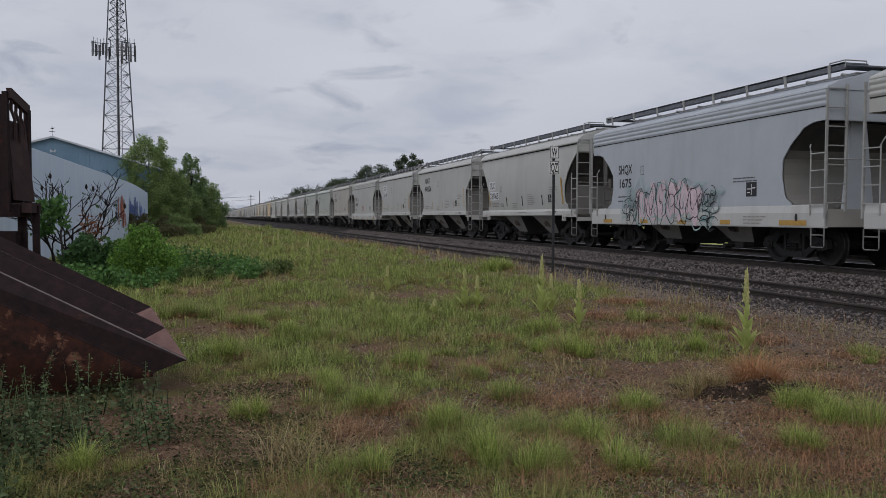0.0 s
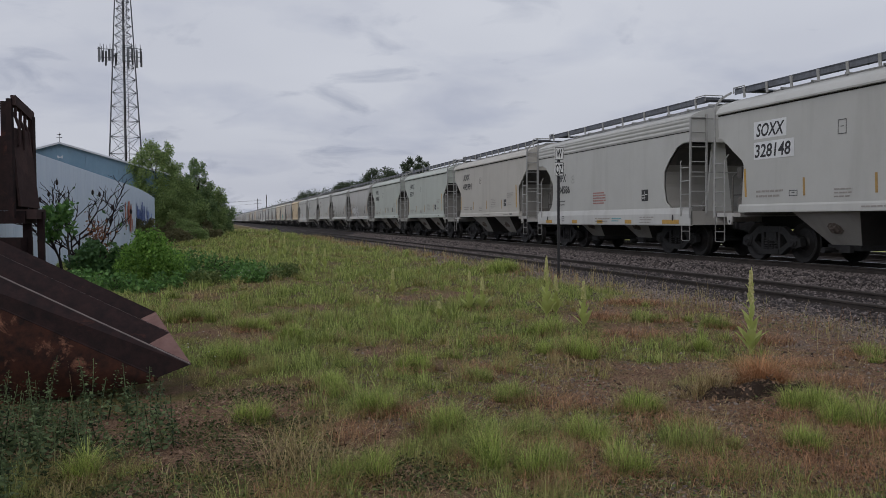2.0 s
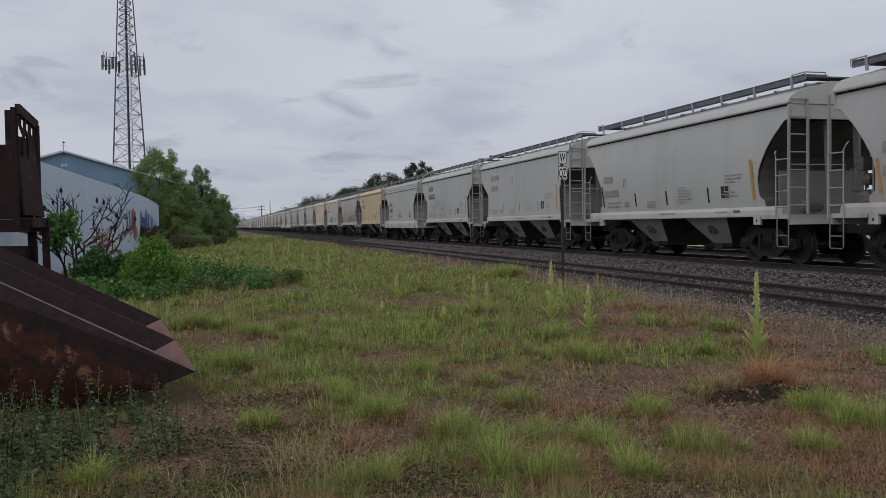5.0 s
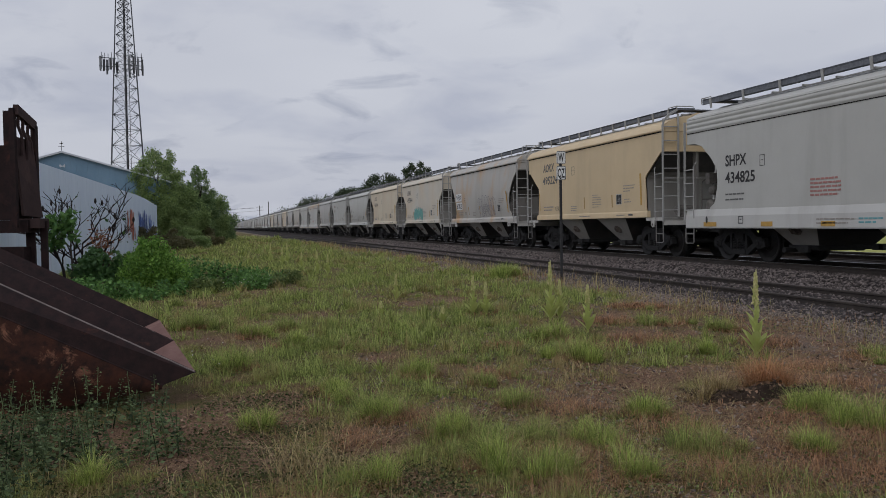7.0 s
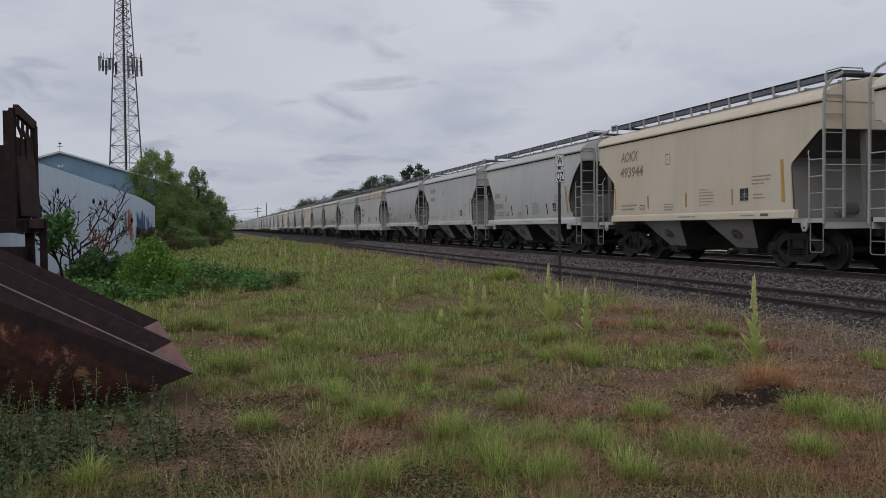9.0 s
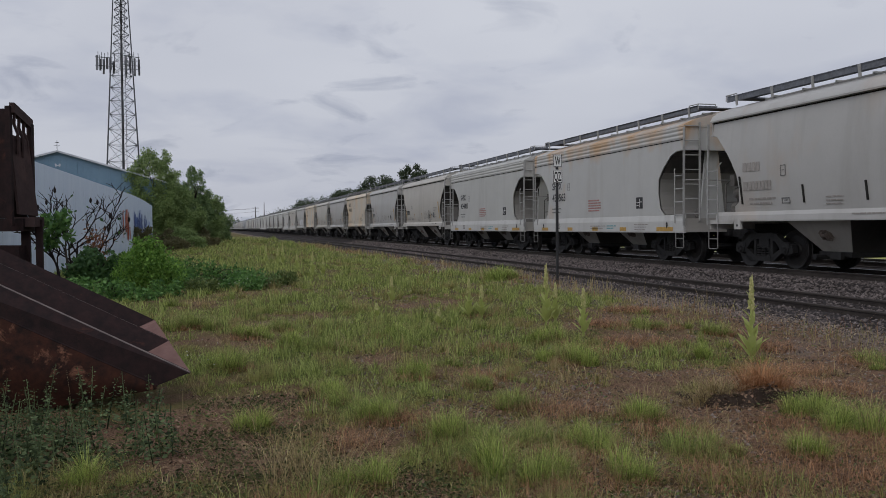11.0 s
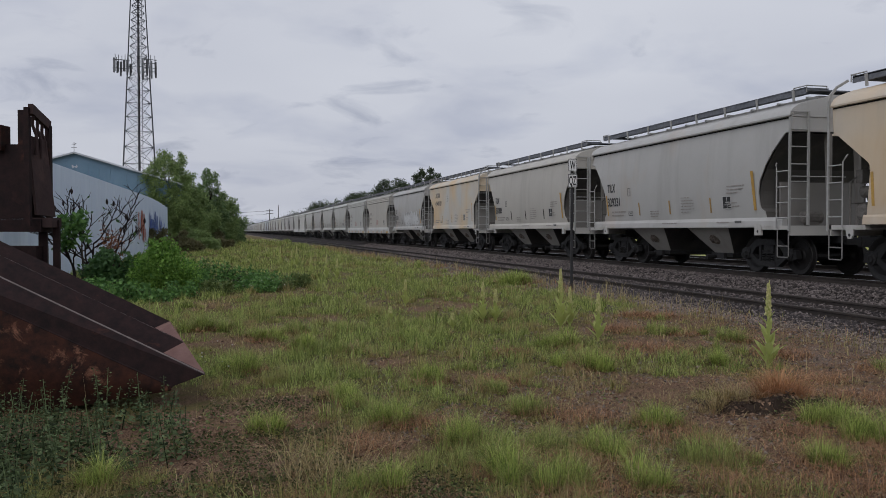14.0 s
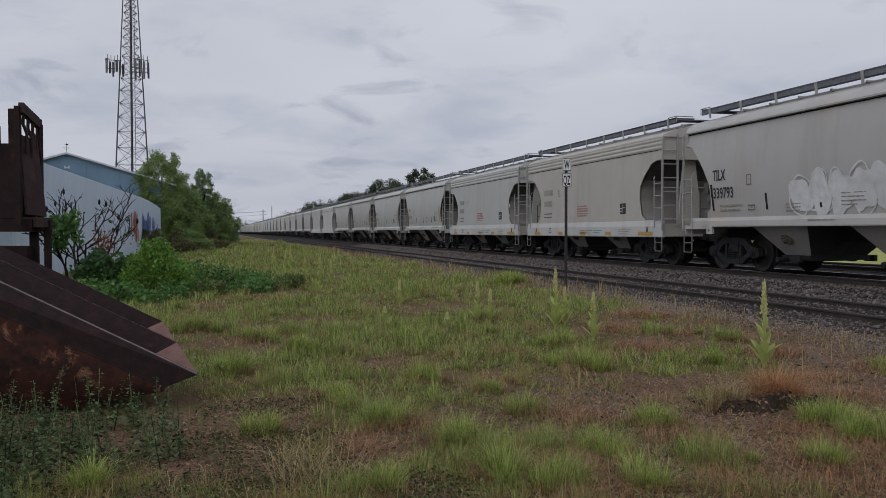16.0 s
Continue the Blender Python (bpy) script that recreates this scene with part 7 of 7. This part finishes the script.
def tufts():
    for k, (x, y, r, h) in enumerate(TUFTS + LOW_TUFTS):
        d = math.hypot(x, y)
        low = k >= len(TUFTS)
        pos, height, lean, turn = [], [], [], []
        # two or three stools, each a dome of blades arching outwards
        for j in range(4):
            sx, sy = x + r * RNG.normal() * 0.38, y + r * RNG.normal() * 0.38
            size = (1.0, 0.82, 0.66, 0.5)[j]
            n = int((200 if low else 330) + 520 * r)
            a, q = RNG.uniform(0, 2 * np.pi, n), np.sqrt(RNG.uniform(0, 1, n))
            px, py = sx + r * 0.36 * size * q * np.cos(a), sy + r * 0.36 * size * q * np.sin(a)
            pos.append(np.stack([px, py, on_ground(px, py) - 0.01], axis=1))
            height.append(h * size * RNG.uniform(0.3, 1.15, n) * (1.05 - 0.3 * q))
            lean.append(0.2 + 1.5 * q * RNG.uniform(0.5, 1.2, n))
            turn.append(a + RNG.normal(size=n) * 0.8)
        pos, height, lean, turn = (np.concatenate(v) for v in (pos, height, lean, turn))
        width = np.full(len(pos), max(0.0030, 0.00045 * d)) * RNG.uniform(0.6, 1.3, len(pos))
        ob = blades(pos, height, width, lean, M_GRASS if low else M_TUFT, "grass_tuft", "soft low green grass tuft" if low else "dense bright green grass tuft", 0.45, turn)
        tagged(ob, category="grass tuft", group="grass tufts")
        # pale and dry blades among the green ones
        n = int(60 + 150 * r)
        a, q = RNG.uniform(0, 2 * np.pi, n), np.sqrt(RNG.uniform(0, 1, n))
        px, py = x + r * 0.8 * q * np.cos(a), y + r * 0.8 * q * np.sin(a)
        wisps.append(np.stack([px, py, on_ground(px, py), h * RNG.uniform(0.3, 1.0, n)], axis=1))
        # dead thatch round the foot
        n = int(140 + 520 * r)
        a = RNG.uniform(0, 2 * np.pi, n)
        px, py = x + r * 0.75 * np.cos(a) * RNG.uniform(0.5, 1.2, n), y + r * 0.75 * np.sin(a) * RNG.uniform(0.5, 1.2, n)
        thatch.append(np.stack([px, py, on_ground(px, py)], axis=1))
    pos = np.concatenate(thatch)
    blades(pos, RNG.uniform(0.03, 0.12, len(pos)), np.maximum(0.004, 0.0006 * pos[:, 1]), 2.2, M_RUSSET, "dead_thatch", "russet dead blades round the tufts", 0.7)
    pos = np.concatenate(wisps)
    blades(pos[:, :3], pos[:, 3], np.maximum(0.0028, 0.00042 * pos[:, 1]), 1.2, M_STRAW, "dry_wisps", "pale dry blades among the green tufts", 0.6)


thatch, wisps = [], []


def mullein(x, y, h, leaves=24):
    """A mullein: rosette of felted leaves, leafy stem and a pale flower spike."""
    t = thing("mullein", "pale green mullein with a tall flower spike in the grass", "mullein plant", "mulleins", pose(x, y, float(on_ground([x], [y])[0])))
    r = random.Random(int(x * 100 + y * 10))
    bm = bmesh.new()
    tube(bm, [(0, 0, 0), (0.01, 0, h * 0.5), (0.0, 0.01, h * 0.72), (0.012, 0, h * 0.9), (0.01, 0, h)], 0.014, 6, [0.016, 0.015, 0.014, 0.012, 0.004])
    part("stem", bm, M_MULLEIN, t)
    bm = bmesh.new()
    loft(bm, [[(0.008 + q * math.cos(a * math.pi / 3), q * math.sin(a * math.pi / 3), h * z) for a in range(6)] for q, z in ((0.012, 0.56), (0.021, 0.66), (0.022, 0.80), (0.013, 0.94), (0.003, 1.02))])
    for k in range(60):
        z = h * (0.62 + 0.36 * k / 60)
        a = k * 2.4
        k2 = 0.026 * (1.2 - 0.85 * k / 60) * r.uniform(0.8, 1.25)
        p = Vector((k2 * math.cos(a), k2 * math.sin(a), z))
        box(bm, p.x, p.y, p.z, 0.014, 0.014, 0.02, Matrix.Rotation(a, 3, "Z"))
    part("flower_spike", bm, M_SPIKE, t, "pale yellow-green flower spike")
    bm = bmesh.new()
    rows = []
    for k in range(7):
        u = k / 6
        w = 0.36 * math.sin(math.pi * min(1, 0.08 + u * 0.92)) ** 0.8
        z = 0.10 * u - 0.17 * u * u
        rows.append([bm.verts.new((u, -w / 2, z + 0.03)), bm.verts.new((u, 0, z)), bm.verts.new((u, w / 2, z + 0.03))])
    for a, b in zip(rows, rows[1:]):
        for q in range(2):
            bm.faces.new((a[q], a[q + 1], b[q + 1], b[q]))
    leaf = smooth(part("leaf", bm, M_MULLEIN, t), 180)
    for k in range(leaves):
        u = k / leaves
        size = 0.32 * h ** 0.5 * (1.0 - 0.72 * u) * r.uniform(0.85, 1.1)
        z = 0.03 + h * 0.78 * u ** 1.5
        m = pose(0, 0, z, 0, -54 - 8 * u + r.uniform(-14, 12), k * 137 + r.uniform(-15, 15)) @ Matrix.Diagonal((size, size, size, 1))
        if k == 0:
            leaf.matrix_basis = m
        else:
            again(leaf, m)
    return t


def nettles():
    """Upright weeds with paired leaves, thick along the bucket."""
    pts, outs, sizes, stems = [], [], [], bmesh.new()
    r = random.Random(3)
    for k in range(185):
        u = r.random() ** 1.8
        x = -1.75 + 1.55 * u
        y = 5.4 + 1.45 * r.random() + 0.3 * u
        if r.random() < 0.3:
            x, y = r.uniform(-1.9, -0.95), r.uniform(4.5, 5.5)
        h = r.uniform(0.16, 0.58) * (1.0 - 0.3 * u) * (0.75 if y < 5.3 else 1.0)
        lean = (r.uniform(-0.22, 0.22), r.uniform(-0.15, 0.15))
        tube(stems, [(x, y, 0), (x + lean[0] * h, y + lean[1] * h, h)], 0.003, 4, [0.004, 0.002], cap=False)
        n = int(h / 0.03)
        for j in range(n):
            z = 0.03 + (h - 0.02) * j / n
            long = 0.047 * (1.05 - 0.72 * j / n)
            for q in range(4):
                a = j * 1.57 + q * math.pi / 2 * r.uniform(0.85, 1.15)
                k2 = long * (0.15 if q < 2 else r.uniform(0.3, 0.9))
                pts.append((x + lean[0] * z + k2 * math.cos(a), y + lean[1] * z + k2 * math.sin(a), z + r.uniform(-0.012, 0.012)))
                outs.append((math.cos(a), math.sin(a), r.uniform(-0.35, 0.25)))
                sizes.append(long)
    tagged(part("weed_stems", stems, M_WEED), "thin green weed stems beside the bucket", "weeds", kind="stuff")
    v, f = leaf_cloud(np.array(pts), np.array(sizes), 0.0, np.array(outs))
    tagged(mesh_of("weed_leaves", v, f, M_WEED), "small dark green weed leaves beside the bucket", "weeds", kind="stuff")
    # low ground herbs
    x, y, d = scatter(8000, 3.6, 30, 40, 8.8)
    k = patchiness(x, y, 0.8, 31.0) > 0.0
    pos = np.stack([x, y, on_ground(x, y) + 0.012], axis=1)[k]
    pos = np.repeat(pos, 4, axis=0)
    pos[:, :2] += RNG.normal(size=(len(pos), 2)) * 0.03
    pos[:, 2] += RNG.uniform(0, 0.04, len(pos))
    v, f = leaf_cloud(pos, 0.028, 0.6)
    tagged(mesh_of("ground_herbs", v, f, M_HERB), "low green ground herbs", "herbs", kind="stuff")
    # a carpet of dark sprigs, added to darken the ground in the bucket's shade
    n = 5200
    x, y = RNG.uniform(-2.0, 1.35, n), RNG.uniform(3.6, 7.6, n)
    k = patchiness(x, y, 1.1, 37.0) > -0.12 + 0.3 * np.clip(x - 0.3, 0, 1)
    pos = np.repeat(np.stack([x, y, on_ground(x, y) + 0.008], axis=1)[k], 5, axis=0)
    pos[:, :2] += RNG.normal(size=(len(pos), 2)) * 0.035
    pos[:, 2] += RNG.uniform(0, 0.05, len(pos))
    v, f = leaf_cloud(pos, 0.024, 0.5)
    tagged(mesh_of("dark_sprigs", v, f, M_SPRIG), "dark olive sprigs that deepen the bucket's shade on the soil", "herbs", kind="stuff")


def dead_clump():
    """A torn bank of dark soil, hollow in front, with dead russet grass standing on it."""
    x0, x1, y0, y1, nx, ny = 3.85, 5.55, 5.93, 7.13, 46, 34

    def bank(x, y):
        rag = 0.10 * noise.noise((x * 3.1, 1.7, 0)) + 0.05 * noise.noise((x * 9, 4.2, 0))
        front = min(1.0, max(0.0, (y - 6.14 - rag) / 0.05))
        fall = math.exp(-((x - 4.55) / 0.42) ** 2) + 0.3 * math.exp(-((x - 5.1) / 0.25) ** 2) + 0.55 * math.exp(-((x - 4.1) / 0.16) ** 2)
        back = max(0.0, 1 - max(0.0, y - 6.23) / 0.75)
        edge = min(1.0, (x - x0) * 6, (x1 - x) * 6)
        lump = 1 + 0.5 * noise.noise((x * 7, y * 7, 2)) + 0.3 * noise.noise((x * 19, y * 19, 5))
        return ground_height(x, y) - 0.025 + front * back * edge * 0.125 * min(1.0, fall) * lump

    grid = [[(x0 + (x1 - x0) * i / (nx - 1), y0 + (y1 - y0) * j / (ny - 1)) for i in range(nx)] for j in range(ny)]
    verts = [(x, y, bank(x, y)) for row in grid for x, y in row]
    faces = [(j * nx + i, j * nx + i + 1, (j + 1) * nx + i + 1, (j + 1) * nx + i) for j in range(ny - 1) for i in range(nx - 1)]
    me = bpy.data.meshes.new("soil_bank")
    me.from_pydata(verts, [], faces)
    me.materials.append(M_BURNT)
    tagged(new("soil_bank", me), "torn bank of dark bare soil", "soil", kind="structure")
    # crumbs and dead leaves on the bank
    n = 900
    px, py = RNG.uniform(3.9, 5.3, n), 5.98 + 0.6 * RNG.uniform(0, 1, n) ** 1.4
    v, f = leaf_cloud(np.stack([px, py, [bank(u, w) + 0.02 for u, w in zip(px, py)]], axis=1), 0.04, 0.5)
    tagged(mesh_of("bank_litter", v, f, M_LITTER), "brown litter on the torn soil bank", "leaf litter", kind="stuff")
    for material, name, label, spots in (
            (M_FOX, "dead_grass_clump", "standing clump of dead russet grass", ((4.66, 6.40, 0.17, 0.12, 640, 0.34), (4.84, 6.38, 0.10, 0.08, 200, 0.26), (4.48, 6.36, 0.10, 0.06, 160, 0.22))),
            (M_STRAW, "drooping_dead_grass", "drooping tan dead grass over the torn bank", ((4.12, 6.32, 0.17, 0.12, 300, 0.22), (3.94, 6.28, 0.12, 0.10, 160, 0.16), (3.7, 6.7, 0.25, 0.2, 100, 0.14)))):
        pos, lean, tall, turn = [], [], [], []
        for cx, cy, rx, ry, m, h in spots:
            a, q = RNG.uniform(0, 2 * np.pi, m), RNG.uniform(0, 1, m) ** 0.6
            px, py = cx + rx * q * np.cos(a), cy + ry * q * np.sin(a)
            pos.append(np.stack([px, py, [bank(u, v) if u > x0 and v > y0 else ground_height(u, v) for u, v in zip(px, py)]], axis=1))
            lean.append(0.3 + 1.9 * q)
            tall.append(h * RNG.uniform(0.4, 1.1, m))
            turn.append(a + RNG.normal(size=m) * 0.6)
        pos, lean, tall, turn = (np.concatenate(v) for v in (pos, lean, tall, turn))
        tagged(blades(pos, tall, np.full(len(pos), 0.0036), lean, material, name, label, 0.8, turn), category="dead grass")


turf()
tufts()
for x, y, h in ((5.84, 8.2, 0.98), (4.81, 11.72, 0.92), (5.08, 12.0, 0.62), (4.08, 13.27, 0.67), (4.23, 13.05, 0.56), (4.82, 10.43, 0.66), (3.44, 16.4, 0.55), (3.26, 12.15, 0.27), (2.61, 13.67, 0.28),
                (3.10, 27.0, 0.75), (3.35, 26.3, 0.66), (2.76, 34.5, 0.85), (2.5, 33.6, 0.7), (2.9, 30.0, 0.6), (2.2, 36.0, 0.8)):
    mullein(x, y, h)
nettles()
dead_clump()
# small white flowers among the tufts beyond the bucket's tip, and a few by the shrubs
n = 54
px = np.concatenate([RNG.normal(-0.08, 0.13, 14), RNG.normal(0.8, 0.4, 40)])
py = np.concatenate([RNG.normal(8.9, 0.25, 14), RNG.normal(20.4, 0.3, 40)])
v, f = leaf_cloud(np.stack([px, py, RNG.uniform(0.12, 0.38, n)], axis=1), 0.024, 0.6)
tagged(mesh_of("white_flowers", v, f, leafy("petal_white", (0.6, 0.6, 0.55), (0.8, 0.8, 0.76))), "tiny white wild flowers among the grass", "flowers", kind="stuff")


# ---- stones ----
def stones(pos, size, material, name, label):
    """Angular broken stones: squashed octahedra, turned at random."""
    n = len(pos)
    base = np.array([[1, 0, 0], [0, 1, 0], [-1, 0, 0], [0, -1, 0], [0, 0, 1], [0, 0, -1]], float)
    v = base[None] * RNG.uniform(0.55, 1.2, (n, 6, 1)) + RNG.normal(size=(n, 6, 3)) * 0.15
    v *= size[:, None, None] * np.stack([np.ones(n), RNG.uniform(0.6, 1, n), RNG.uniform(0.5, 0.8, n)], axis=1)[:, None]
    a = RNG.uniform(0, 2 * np.pi, n)
    c, s = np.cos(a)[:, None], np.sin(a)[:, None]
    v = np.stack([v[..., 0] * c - v[..., 1] * s, v[..., 0] * s + v[..., 1] * c, v[..., 2]], axis=-1) + pos[:, None]
    f = np.array([[0, 1, 4], [1, 2, 4], [2, 3, 4], [3, 0, 4], [1, 0, 5], [2, 1, 5], [3, 2, 5], [0, 3, 5]])
    faces = (np.arange(n)[:, None, None] * 6 + f[None]).reshape(-1, 3)
    return tagged(mesh_of(name, v.reshape(-1, 3), faces, material), label, "stones", kind="stuff")


n = 36000
y = 5 + 75 * RNG.uniform(0, 1, n) ** 1.9
x = RNG.uniform(11.75, 13.9, n)
stones(np.stack([x, y, bed_height(x, y) + 0.015], axis=1), RNG.uniform(0.022, 0.05, n) * (1 + y / 60), M_STONE, "ballast_stones", "broken grey-brown ballast stones beside the main track")
n = 14000
y = 5 + 50 * RNG.uniform(0, 1, n) ** 1.8
x = RNG.uniform(9.0, 11.8, n)
stones(np.stack([x, y, bed_height(x, y) + 0.008], axis=1), RNG.uniform(0.015, 0.038, n) * (1 + y / 60), M_STONE, "siding_stones", "small grey stones along the old siding")
n = 16000
y = 6 + 34 * RNG.uniform(0, 1, n) ** 1.6
x = RNG.normal(8.62, 0.40, n)
stones(np.stack([x, y, np.maximum(bed_height(x, y), on_ground(x, y)) + 0.006], axis=1), RNG.uniform(0.010, 0.028, n) * (1 + y / 60), M_GRAVEL, "shoulder_gravel", "pale gravel shoulder beside the siding")
x, y, d = scatter(34000, 3.4, 30, 40, 9.4)
k = (patchiness(x, y, 0.5, 55.0) + 0.06 * (x - 3) > -0.15) & (x > 0.9 + 0.5 * patchiness(x, y, 1.5, 12.0))
stones(np.stack([x, y, on_ground(x, y) + 0.002], axis=1)[k], (RNG.uniform(0.005, 0.017, len(x)) * (1 + d / 16))[k], M_GRAVEL, "yard_gravel", "scattered pale gravel on the yard soil")


# ---- what moves ----
def travelled(t):
    """How far the train has come after t seconds: about 22.7 m/s, slowing a little."""
    return 22.765 * t - 0.0028 * t * t


def motions():
    ends = [0, 1 / 30, 2 / 30]
    times = ends + [0.5 * k for k in range(1, 32)] + [16 - t for t in reversed(ends)]
    for i, car in CARS:
        y0 = car_middle(i)
        walk(car, [(t, on_track(y0 - travelled(t))) for t in times])
    # the wheels roll: all turn alike, so they share one set of keys
    wheels = [o for i, car in CARS for o in car.children_recursive if o.name.startswith("wheelset")]
    turn = [(k / 30, Matrix.Rotation(travelled(k / 30) / WHEEL_R, 4, "X")) for k in range(481)]
    walk(wheels[0], turn)
    keys = wheels[0].animation_data
    for w in wheels[1:]:
        w.rotation_mode = "QUATERNION"
        data = w.animation_data_create()
        data.action = keys.action
        data.action_slot = keys.action_slot


motions()
